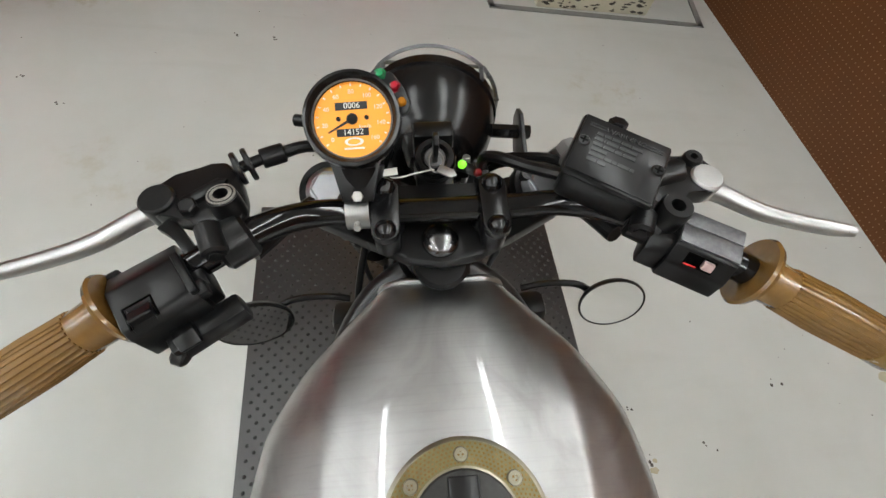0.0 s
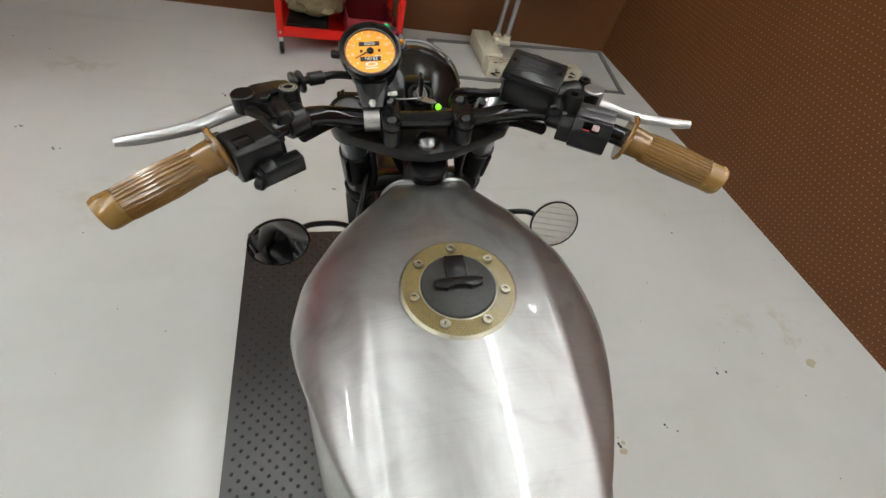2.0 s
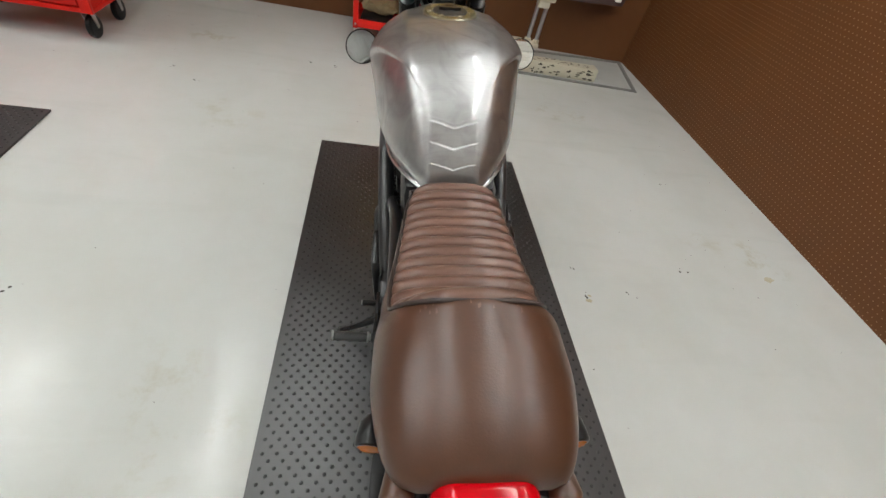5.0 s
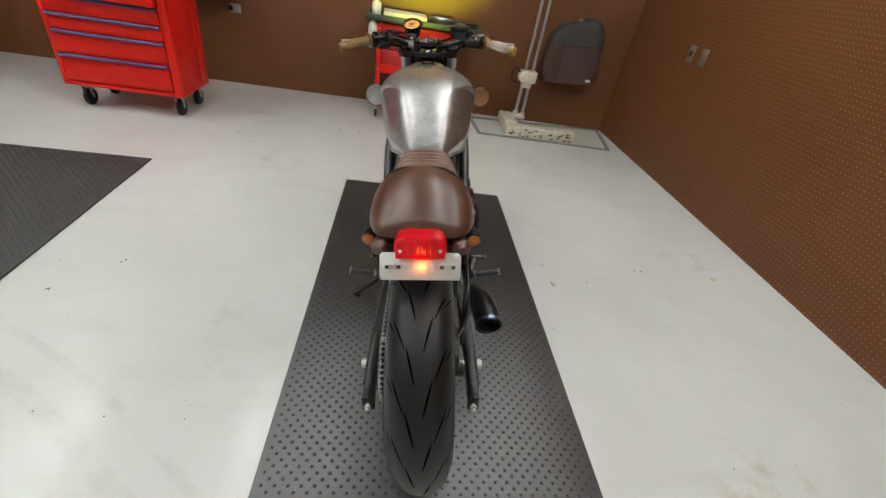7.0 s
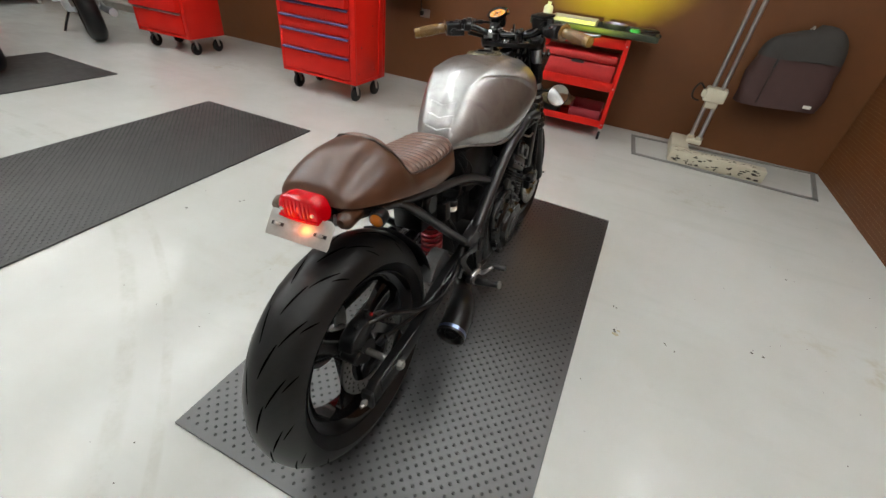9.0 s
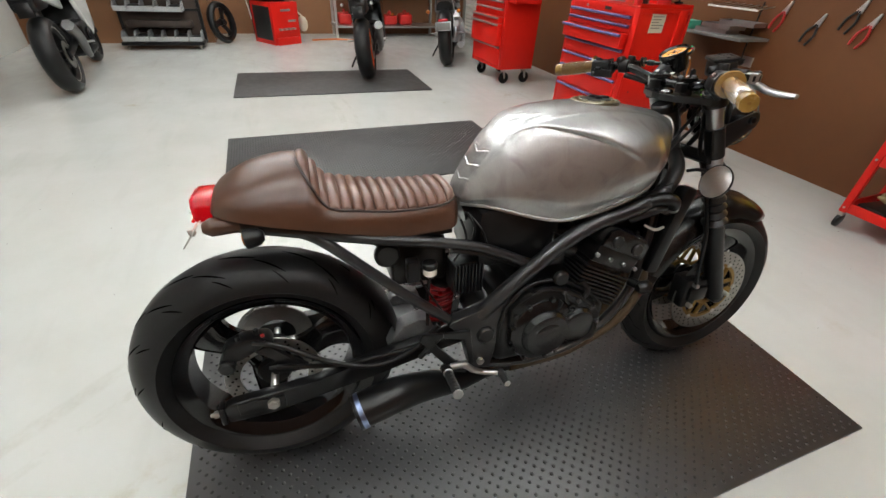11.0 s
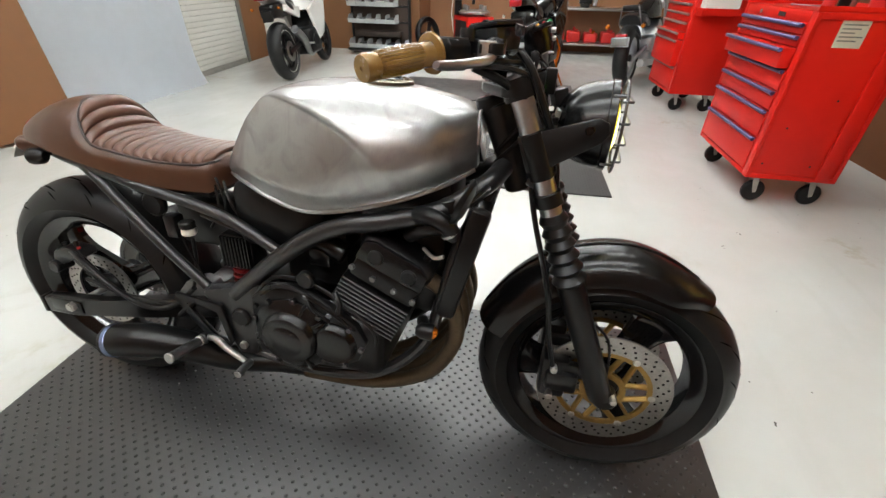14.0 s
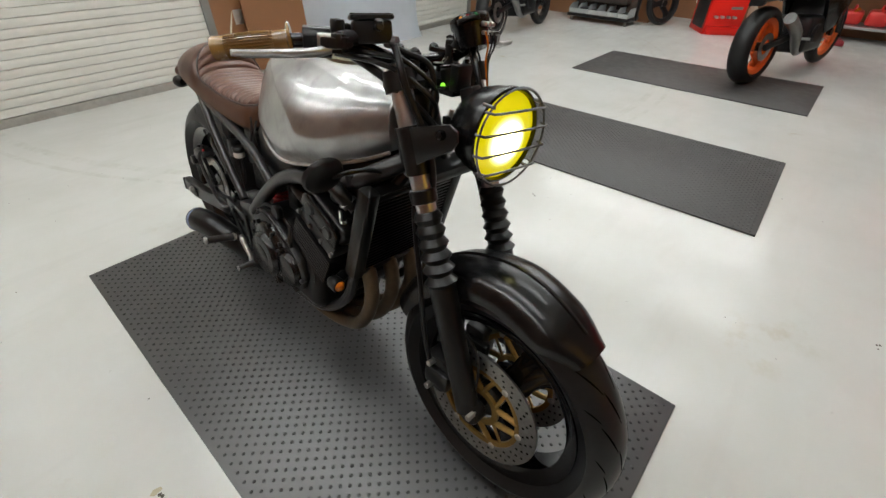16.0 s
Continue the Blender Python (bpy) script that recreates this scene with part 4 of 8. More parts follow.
    part("clevis", join(cyl(along(-0.05), along(0.16), 0.0145, n=16, bevel=0.004), cyl(along(0.08) + Vector((0, 0, -0.016)), along(0.08) + Vector((0, 0, 0.016)), 0.006, n=12, bevel=0.001)), CRINKLE, hg)
    part("rubber_sleeve", cyl(along(0.245), along(0.95), 0.0112, n=22, bevel=0.001), RUBBER_MAT, fr, "grey ribbed rubber sleeve")
    for k in range(6):
        part("cleat", moved(box(-0.0035, 0.0035, -0.004, 0.004, 0.0, 0.0016, 0.0006), Matrix.Translation(along(0.31 + 0.113 * k) + Vector((0, 0, 0.0106))) @ pose(0, 0, 0, 0, -10.2 * s, -2.8 * s)), RUBBER_MAT, fr)
    part("exhaust_hanger", tube([(s * 0.15, 0.42, 0.40), (s * 0.152, 0.37, 0.35)], 0.007, 8, smooth=False), BLACK, hg)
part("brake_pedal", tube([(0.16, 0.45, 0.305), (0.17, 0.48, 0.312), (0.172, 0.505, 0.290), (0.176, 0.535, 0.277), (0.19, 0.572, 0.277)], [0.0085, 0.009, 0.008, 0.007, 0.006], 12), ALU, bike, "bare aluminium brake pedal")
pad = part("pedal_pad", cyl((0.184, 0.576, 0.279), (0.232, 0.576, 0.279), 0.0095, n=20, bevel=0.002), RUBBER_MAT, bike, "ribbed rubber pedal pad")
part("pad_end", cyl((0.231, 0.576, 0.279), (0.2345, 0.576, 0.279), 0.0085, n=20, bevel=0.001), ALU, pad, "bare metal end")
shift = part("shift_lever", tube([(-0.150, 0.455, 0.300), (-0.158, 0.49, 0.292), (-0.162, 0.53, 0.297), (-0.166, 0.545, 0.300)], [0.007, 0.0055, 0.005, 0.006], 10), BLACK, bike, "black gear lever")
part("toe_peg", cyl((-0.160, 0.543, 0.300), (-0.203, 0.543, 0.302), 0.0075, n=18, bevel=0.0015), PLASTIC, shift)
part("peg_end", cyl((-0.202, 0.543, 0.302), (-0.2055, 0.543, 0.302), 0.0068, n=18, bevel=0.001), ALU, shift, "bare metal end")
stand = part("side_stand", join(tube([(-0.12, 0.545, 0.27), (-0.2, 0.58, 0.155), (-0.295, 0.625, 0.045)], [0.010, 0.009, 0.008], 12), moved(lathe([(0, 0), (0.014, 0), (0.016, 0.004), (0.014, 0.008), (0, 0.008)], 16), pose(-0.298, 0.628, 0.034, 0, 6, 0))), BLACK, bike, "black side stand")
part("kick_tip", tube([(-0.262, 0.609, 0.090), (-0.275, 0.600, 0.098), (-0.292, 0.592, 0.102)], 0.005, 10), WORN, stand, "rubbed bare tip")
shock = part("rear_shock", cyl((0.005, 0.455, 0.31), (0.005, 0.475, 0.56), 0.017, n=16), CRINKLE, bike, "rear shock with red spring")
part("spring", tube([(0.005 + 0.031 * math.cos(a), 0.460 + 0.013 * (a / (2 * math.pi * 7)) + 0.031 * math.sin(a), 0.345 + 0.115 * (a / (2 * math.pi * 7))) for a in np.linspace(0, 2 * math.pi * 7, 113)], 0.0062, 8, 1, smooth=False), mat("dark red spring paint", (0.26, 0.008, 0.01), 0.3), shock, "red coil spring")
part("spring_seat", cyl((0.005, 0.472, 0.462), (0.005, 0.473, 0.474), 0.034, n=24, bevel=0.003), CRINKLE, shock)
part("swing_arm_bridge", join(prism([(0.30, 0.352), (0.345, 0.405), (0.385, 0.418), (0.415, 0.41), (0.43, 0.37), (0.40, 0.34)], 0.045, 0.092, "x", 0.006), prism([(0.30, 0.352), (0.345, 0.405), (0.385, 0.418), (0.415, 0.41), (0.43, 0.37), (0.40, 0.34)], -0.08, -0.045, "x", 0.006), box(-0.05, 0.05, 0.33, 0.40, 0.345, 0.375, 0.006)), BRIDGE, bike, "dull grey swing arm casting")
rs = part("brake_reservoir", cyl((0.105, 0.41, 0.556), (0.105, 0.41, 0.573), 0.0165, n=20, bevel=0.003), WHITE, bike, "small rear brake fluid reservoir")
part("reservoir_cap", cyl((0.105, 0.41, 0.573), (0.105, 0.41, 0.59), 0.018, n=20, bevel=0.003), PLASTIC, rs)
part("brake_hose", tube([(0.10, 0.41, 0.545), (0.10, 0.405, 0.48), (0.12, 0.40, 0.42)], 0.0045, 8), PLASTIC, bike)
part("battery_box", box(-0.05, 0.05, 0.33, 0.47, 0.50, 0.62, 0.012), PLASTIC, bike)
reg = part("regulator", box(0.03, 0.085, 0.475, 0.555, 0.475, 0.56, 0.005), CRINKLE, bike, "finned black regulator")
for i in range(9):
    part("regulator_fin", box(0.085, 0.096, 0.478 + i * 0.0088, 0.481 + i * 0.0088, 0.478, 0.557), CRINKLE, reg)
part("relay", box(0.085, 0.115, 0.355, 0.385, 0.545, 0.60, 0.004), PLASTIC, bike)
part("horn_disc", cyl((0.075, 0.315, 0.615), (0.098, 0.315, 0.615), 0.03, n=24, bevel=0.006), PLASTIC, bike)
part("under_tank_cover", box(-0.085, 0.085, 0.76, 1.03, 0.655, 0.745, 0.02), PLASTIC, bike)
part("air_box", box(-0.10, 0.10, 0.53, 0.76, 0.54, 0.70, 0.03), PLASTIC, bike, "black plastic air box under the tank")
wire = [((0.09, 0.50, 0.70), (0.1, 0.52, 0.66), (0.09, 0.51, 0.60)), ((0.08, 0.51, 0.69), (0.105, 0.54, 0.65), (0.095, 0.56, 0.59)), ((0.09, 0.36, 0.60), (0.11, 0.40, 0.52), (0.12, 0.44, 0.45)), ((0.085, 0.49, 0.68), (0.1, 0.50, 0.63), (0.1, 0.47, 0.58))]
for w_ in wire:
    part("wire", tube(w_, 0.003, 6), PLASTIC, bike)

# engine
eng = part("engine", join(box(-0.155, 0.158, 0.57, 0.90, 0.27, 0.43, 0.03, 3), box(-0.145, 0.145, 0.59, 0.74, 0.38, 0.48, 0.03, 3), box(-0.11, 0.11, 0.64, 0.86, 0.205, 0.29, 0.03, 3)), CRINKLE, bike, "black four-cylinder engine")
CC = pose(0.165, 0.695, 0.378, 0, 90, 0)
part("clutch_cover", moved(lathe([(0, 0.040), (0.045, 0.040), (0.058, 0.037), (0.064, 0.030), (0.067, 0.021), (0.082, 0.018), (0.092, 0.012), (0.097, 0.0), (0, 0.0)], 64), CC), SATIN, eng, "round black clutch cover")
part("cover_step", moved(lathe([(0.0, 0.0415), (0.036, 0.0415), (0.0385, 0.040), (0.0, 0.039)], 48), CC), SATIN, eng)
for k in range(5):
    a = 0.5 + 0.55 * k
    part("cover_web", moved(box(0.066, 0.094, -0.003, 0.003, 0.006, 0.0215, 0.001), CC @ pose(0, 0, 0, 0, 0, math.degrees(a))), CRINKLE, eng)
for k in range(9):
    a = 2 * math.pi * k / 9 + 0.2
    part("cover_bolt", moved(cyl((0.094 * math.cos(a), 0.094 * math.sin(a), 0.0), (0.094 * math.cos(a), 0.094 * math.sin(a), 0.018), 0.007, n=6, bevel=0.001), CC), CRINKLE, eng)
part("side_cover", prism([(0.60, 0.455), (0.64, 0.495), (0.70, 0.505), (0.745, 0.495), (0.80, 0.462), (0.85, 0.425), (0.872, 0.385), (0.85, 0.33), (0.80, 0.30), (0.70, 0.293), (0.63, 0.31), (0.60, 0.36)], 0.15, 0.172, "x", 0.007), CRINKLE, eng)
for by, bz in ((0.79, 0.45), (0.835, 0.42), (0.86, 0.37), (0.82, 0.315), (0.74, 0.488)):
    part("case_bolt", cyl((0.165, by, bz), (0.181, by, bz), 0.0065, n=6, bevel=0.001), WORN, eng)
part("case_rib", tube([(0.168, 0.625, 0.47), (0.172, 0.66, 0.497), (0.174, 0.70, 0.503), (0.173, 0.745, 0.487), (0.172, 0.80, 0.452), (0.17, 0.845, 0.415)], 0.006, 8), CRINKLE, eng)
part("case_rib", tube([(0.172, 0.742, 0.488), (0.174, 0.755, 0.455), (0.173, 0.79, 0.43)], 0.005, 8), CRINKLE, eng)
part("side_bulge", moved(lathe([(0, 0.022), (0.036, 0.022), (0.046, 0.019), (0.053, 0.010), (0.056, 0.0), (0, 0)], 44), pose(0.168, 0.795, 0.372, 0, 90, 0)), SATIN, eng, "smaller round engine cover")
part("carb_housing", box(-0.10, 0.085, 0.64, 0.80, 0.46, 0.62, 0.02), PLASTIC, eng)
part("downtube_cover", box(-0.07, 0.07, 0.92, 1.02, 0.42, 0.66, 0.02), PLASTIC, eng)
part("oil_window", join(cyl((0.168, 0.808, 0.335), (0.181, 0.808, 0.335), 0.014, n=24, bevel=0.002)), BRIDGE, eng)
part("case_seam", tube([(0.150, 0.59, 0.44), (0.150, 0.64, 0.50), (0.150, 0.70, 0.512), (0.150, 0.75, 0.503), (0.150, 0.81, 0.468), (0.150, 0.862, 0.428), (0.150, 0.885, 0.385), (0.150, 0.86, 0.32), (0.150, 0.80, 0.285), (0.150, 0.70, 0.278), (0.150, 0.62, 0.30), (0.150, 0.588, 0.36), (0.150, 0.59, 0.44)], 0.005, 8, 4), CRINKLE, eng)
for by, bz in ((0.612, 0.44), (0.655, 0.497), (0.605, 0.36), (0.64, 0.31), (0.70, 0.287)):
    part("case_bolt", cyl((0.165, by, bz), (0.179, by, bz), 0.006, n=6, bevel=0.001), CRINKLE, eng)
part("starter_boss", cyl((0.15, 0.735, 0.52), (0.168, 0.735, 0.52), 0.02, n=24, bevel=0.004), CRINKLE, eng)
part("oil_pipe", tube([(0.165, 0.80, 0.44), (0.172, 0.815, 0.475), (0.16, 0.80, 0.50)], 0.007, 8), CRINKLE, eng)
part("cover_fin", prism([(0.635, 0.455), (0.66, 0.50), (0.70, 0.465)], 0.13, 0.17, "x", 0.004), CRINKLE, eng)
part("alternator_cover", moved(lathe([(0, 0.03), (0.05, 0.03), (0.066, 0.018), (0.07, 0), (0, 0)], 40), pose(-0.155, 0.80, 0.345, 0, -90, 0)), CRINKLE, eng)
part("sprocket_cover", prism([(0.56, 0.44), (0.66, 0.46), (0.70, 0.38), (0.66, 0.28), (0.56, 0.28)], -0.175, -0.15, "x", 0.008), CRINKLE, eng)
CYL = pose(0, 0.848, 0.425, -26, 0, 0)
part("cylinder_block", moved(box(-0.13, 0.13, -0.062, 0.062, -0.02, 0.11, 0.01), CYL), CRINKLE, eng)
for k in range(9):
    part("fin", moved(box(-0.152, 0.152, -0.08, 0.082, 0.0 + k * 0.0105, 0.0042 + k * 0.0105, 0.0015, 1), CYL), CRINKLE, eng)
part("cylinder_head", moved(join(box(-0.148, 0.148, -0.072, 0.078, 0.1, 0.15, 0.008), box(-0.142, 0.142, -0.08, 0.085, 0.148, 0.205, 0.02, 3)), CYL), CRINKLE, eng)
for s in (1, -1):
    for q in (-0.05, 0.055):
        part("cover_bolt", moved(cyl((s * 0.11, q, 0.2), (s * 0.11, q, 0.213), 0.008, n=12, bevel=0.002), CYL), CRINKLE, eng)
part("cam_end", moved(prism([(-0.074, 0.148), (-0.07, 0.19), (-0.05, 0.203), (0.055, 0.203), (0.076, 0.19), (0.08, 0.148)], 0.142, 0.153, "x", 0.003), CYL), SATIN, eng)
part("cam_cap", moved(cyl((0.15, -0.035, 0.172), (0.158, -0.035, 0.172), 0.017, n=20, bevel=0.003), CYL), CRINKLE, eng)
part("cam_cap", moved(cyl((0.15, 0.042, 0.172), (0.158, 0.042, 0.172), 0.017, n=20, bevel=0.003), CYL), CRINKLE, eng)
for q in (-0.07, -0.02, 0.03, 0.075):
    part("head_bolt", moved(cyl((0.147, q, 0.122), (0.156, q, 0.122), 0.0065, n=6, bevel=0.001), CYL), BRIDGE, eng)
for k in range(4):
    x = -0.096 + 0.064 * k
    part("carburettor", join(cyl((x, 0.72, 0.60), (x, 0.80, 0.56), 0.024, n=16, bevel=0.003), box(x - 0.02, x + 0.02, 0.72, 0.77, 0.53, 0.58, 0.006)), CRINKLE, eng)
    px = x * (1.0 if k in (1, 2) else 1.02)
    part("header_pipe", tube([(x, 0.955, 0.535), (x, 1.01, 0.52), (px, 1.05, 0.46), (px, 1.055, 0.38), (px * 0.95, 1.01, 0.285), (px * 0.8, 0.93, 0.215), (px * 0.55 + 0.03, 0.82, 0.188), (px * 0.35 + 0.05, 0.66, 0.182)], 0.0185, 14), HEADER, bike, "heat browned exhaust header pipe")
muf = part("exhaust_silencer", tube([(0.06, 0.70, 0.182), (0.075, 0.58, 0.185), (0.115, 0.48, 0.205), (0.16, 0.38, 0.26), (0.188, 0.31, 0.285), (0.201, 0.255, 0.285), (0.206, 0.212, 0.279)], [0.03, 0.03, 0.032, 0.038, 0.0415, 0.042, 0.041], 24), BLACK, bike, "short black exhaust silencer")
dm = Vector((0.005, -0.05, -0.012))
part("tip_ring", moved(lathe([(0.0405, 0), (0.0422, 0.002), (0.0422, 0.014), (0.0405, 0.015)], 40, True), Matrix.Translation((0.2058, 0.220, 0.280)) @ basis(dm)), BLUED, muf, "heat-blued ring")
part("tip_lip", moved(lathe([(0.0405, 0.0), (0.0427, 0.0155), (0.0419, 0.020), (0.036, 0.021), (0.032, 0.012), (0.032, 0.0)], 40, True), Matrix.Translation((0.2058, 0.220, 0.280)) @ basis(dm)), BLACK, muf)
part("baffle", moved(join(lathe([(0, 0.008), (0.018, 0.008), (0.018, 0.016), (0.02, 0.016), (0.022, 0.006), (0.039, 0.004), (0.039, 0), (0, 0)], 28)), Matrix.Translation((0.2058, 0.220, 0.280)) @ basis(dm)), CRINKLE, muf)
# radiator
RAD = pose(0.006, 1.065, 0.595, -14, 0, 0)
rad = part("radiator", moved(box(-0.125, 0.138, -0.014, 0.014, -0.118, 0.118, 0.006), RAD), PLASTIC, bike, "black radiator behind the fork")
for k in range(21):
    part("fin", moved(box(-0.11, 0.11, 0.013, 0.0148, -0.1 + k * 0.0096, -0.0955 + k * 0.0096), RAD), GROOVE, rad)
for s in (1, -1):
    part("side_tank", moved(box(s * 0.127 - 0.018, s * 0.127 + 0.018, -0.02, 0.02, -0.125, 0.125, 0.01), RAD), PLASTIC, rad)
    part("hose", tube([(s * 0.132, 1.05, 0.655), (s * 0.140, 1.02, 0.672), (s * 0.136, 0.985, 0.662), (s * 0.11, 0.95, 0.635)], 0.015, 12), PLASTIC, rad)
    part("hose_clip", tube([(s * 0.137, 1.036, 0.664), (s * 0.138, 1.030, 0.668)], 0.0172, 14, smooth=False), ZINC, rad)
for z0 in (0.102, -0.116):
    part("core_frame", moved(box(-0.118, 0.118, 0.012, 0.018, z0, z0 + 0.013, 0.003), RAD), BLACK, rad)
part("filler_neck", cyl((0.125, 1.035, 0.70), (0.125, 1.028, 0.728), 0.017, n=20, bevel=0.003), PLASTIC, rad)
part("hose_elbow", tube([(0.145, 1.045, 0.665), (0.158, 1.03, 0.69), (0.155, 1.0, 0.70), (0.13, 0.96, 0.685)], 0.0165, 14), PLASTIC, rad)
part("elbow_clip", tube([(0.1475, 1.041, 0.6695), (0.1495, 1.038, 0.6745)], 0.0182, 16, smooth=False), ALU, rad, "bright hose clip")
part("cap_wire", tube([(0.13, 0.985, 0.62), (0.145, 1.01, 0.61), (0.15, 1.03, 0.618)], 0.004, 8), ZINC, rad)

# fork
FT, FB_ = Vector((0, 1.125, 0.945)), Vector((0, 1.395, 0.285))
fd = (FB_ - FT).normalized()


def on_fork(s, t):
    return Vector((s * 0.097, 0, 0)) + FT + (FB_ - FT) * t


for s in (1, -1):
    leg = part("fork_leg", join(cyl(on_fork(s, 0.01), on_fork(s, 0.53), 0.0195, n=28)), CHROME, bike, "polished fork stanchion")
    part("fork_cap", cyl(on_fork(s, -0.002), on_fork(s, 0.02), 0.0215, n=28, bevel=0.005), CHROME, leg, "polished fork top cap")
    part("clamp_ring", moved(lathe([(0.0218, -0.004), (0.0275, -0.004), (0.0285, 0.002), (0.0285, 0.03), (0.0218, 0.03)], 32, True), Matrix.Translation(on_fork(s, 0.012)) @ basis(fd)), BLACK, leg)
    part("cap_hex", cyl(on_fork(s, -0.010), on_fork(s, 0.0), 0.0155, n=6, bevel=0.002), CHROME, leg)
    part("slider", join(cyl(on_fork(s, 0.54), on_fork(s, 0.985), 0.0275, 0.026, n=28, bevel=0.004), moved(cyl((s * 0.075, 0, 0), (s * 0.112, 0, 0), 0.026, n=24, bevel=0.004), Matrix.Translation((0, AXLE_F[0], AXLE_F[1] + 0.004)))), BLACK, leg, "black lower fork slider")
    prof = []
    L = 0.155
    for k in range(6):
        h0 = L * k / 6
        prof += [(0.0225, h0), (0.034 - 0.0012 * (5 - k), h0 + L / 12)]
    prof.append((0.0245, L))
    part("gaiter", moved(lathe([(0.019, 0)] + prof + [(0.019, L)], 28), Matrix.Translation(on_fork(s, 0.352)) @ basis(fd)), PLASTIC, leg, "black ribbed rubber fork gaiter")
    part("fork_collar", cyl(on_fork(s, 0.292), on_fork(s, 0.329), 0.0255, n=28, bevel=0.002), PLASTIC, leg)
    part("pinch_bolt", cyl((s * 0.105, AXLE_F[0] + 0.012, AXLE_F[1] + 0.02), (s * 0.128, AXLE_F[0] + 0.012, AXLE_F[1] + 0.02), 0.007, n=6), ZINC, leg)
    part("fender_mount", box(s * 0.085 - 0.012, s * 0.085 + 0.018, 1.285, 1.33, 0.49, 0.505, 0.003), BLACK, leg)
    part("headlight_bracket", join(prism([(1.140, 0.848), (1.163, 0.787), (1.185, 0.790), (1.278, 0.850), (1.288, 0.866), (1.284, 0.882), (1.268, 0.889), (1.19, 0.864)], s * 0.108, s * 0.113, "x", 0.001), cyl(on_fork(s, 0.135), on_fork(s, 0.255), 0.0235, n=28, bevel=0.002)), BLACK, leg, "black headlight bracket")
    caliper = part("brake_caliper", join(box(s * 0.068 - 0.03, s * 0.068 + 0.032, 1.255, 1.315, 0.27, 0.375, 0.01), box(s * 0.068 + 0.02, s * 0.068 + 0.045, 1.265, 1.335, 0.3, 0.35, 0.008), box(s * 0.09 - 0.01, s * 0.09 + 0.01, 1.3, 1.37, 0.335, 0.37, 0.005)), CRINKLE, bike, "black front brake caliper")
    for dz in (0.285, 0.36):
        part("caliper_bolt", cyl((s * 0.095, 1.28, dz), (s * 0.117, 1.28, dz), 0.008, n=6, bevel=0.001), ZINC, caliper)
    part("brake_hose", tube([(s * 0.11, 1.275, 0.37), (s * 0.115, 1.255, 0.45), (s * 0.115, 1.235, 0.56), (s * 0.10, 1.19, 0.70), (s * 0.07, 1.165, 0.80), (s * 0.08, 1.13, 0.95)], 0.0055, 8), PLASTIC, bike, "black brake hose")
yoke = prism([(-0.125, 1.128), (-0.115, 1.15), (-0.075, 1.15), (-0.04, 1.138), (0.04, 1.138), (0.075, 1.15), (0.115, 1.15), (0.125, 1.128), (0.112, 1.106), (0.066, 1.082), (0.034, 1.064), (0.0, 1.057), (-0.034, 1.064), (-0.066, 1.082), (-0.112, 1.106)], 0.909, 0.925, "z", 0.003)
yk = part("top_yoke", yoke, BLACK, bike, "black top fork yoke")
part("stem_nut", moved(lathe([(0, 0.0105), (0.007, 0.010), (0.0125, 0.0085), (0.0155, 0.005), (0.0165, 0.0035), (0.0165, -0.004), (0, -0.004)], 36), Matrix.Translation((-0.002, 1.0785, 0.926))), STEMCAP, yk, "scuffed domed steering stem cap")
part("steering_head", join(cyl((0, 1.072, 0.9), (0, 1.082, 0.87), 0.027, n=28, bevel=0.004)), PLASTIC, yk)
part("lower_yoke", moved(box(-0.105, 0.105, -0.025, 0.018, -0.016, 0.016, 0.008), pose(0, 1.190, 0.768, -24, 0, 0)), BLACK, bike)


def stadium(x, y0, y1, r, n=8):
    """A plan outline with round ends."""
    top = [(x + r * math.cos(math.pi * k / n), y1 - r + r * math.sin(math.pi * k / n)) for k in range(n + 1)]
    return top + [(x - r * math.cos(math.pi * k / n), y0 + r - r * math.sin(math.pi * k / n)) for k in range(n + 1)]


for cx in (-0.047, 0.0425):
    cl = part("bar_clamp", prism(stadium(cx, 1.059, 1.121, 0.0115), 0.957, 0.966, "z", 0.0014), SATIN, bike, "black handlebar clamp")
    part("riser", join(cyl((cx, 1.097, 0.92), (cx, 1.097, 0.945), 0.0145, n=20), prism(stadium(cx, 1.062, 1.119, 0.0105), 0.932, 0.953, "z", 0.001)), BLACK, cl)
    for y in (1.0685, 1.1095):
        part("clamp_bolt", moved(lathe([(0, 0.0068), (0.003, 0.0065), (0.006, 0.005), (0.0082, 0.0025), (0.009, 0.0), (0, 0)], 24), Matrix.Translation((cx, y, 0.966))), GLOSS, cl)
bar = part("handlebar", tube([(-0.30, 0.966, 0.958), (-0.225, 1.012, 0.972), (-0.17, 1.047, 0.977), (-0.135, 1.073, 0.972), (-0.10, 1.092, 0.958), (-0.05, 1.097, 0.948), (0.05, 1.097, 0.948), (0.10, 1.092, 0.958), (0.135, 1.073, 0.972), (0.17, 1.047, 0.977), (0.225, 1.012, 0.972), (0.30, 0.966, 0.958)], 0.0112, 16), GLOSS, bike, "gloss black tubular handlebar")
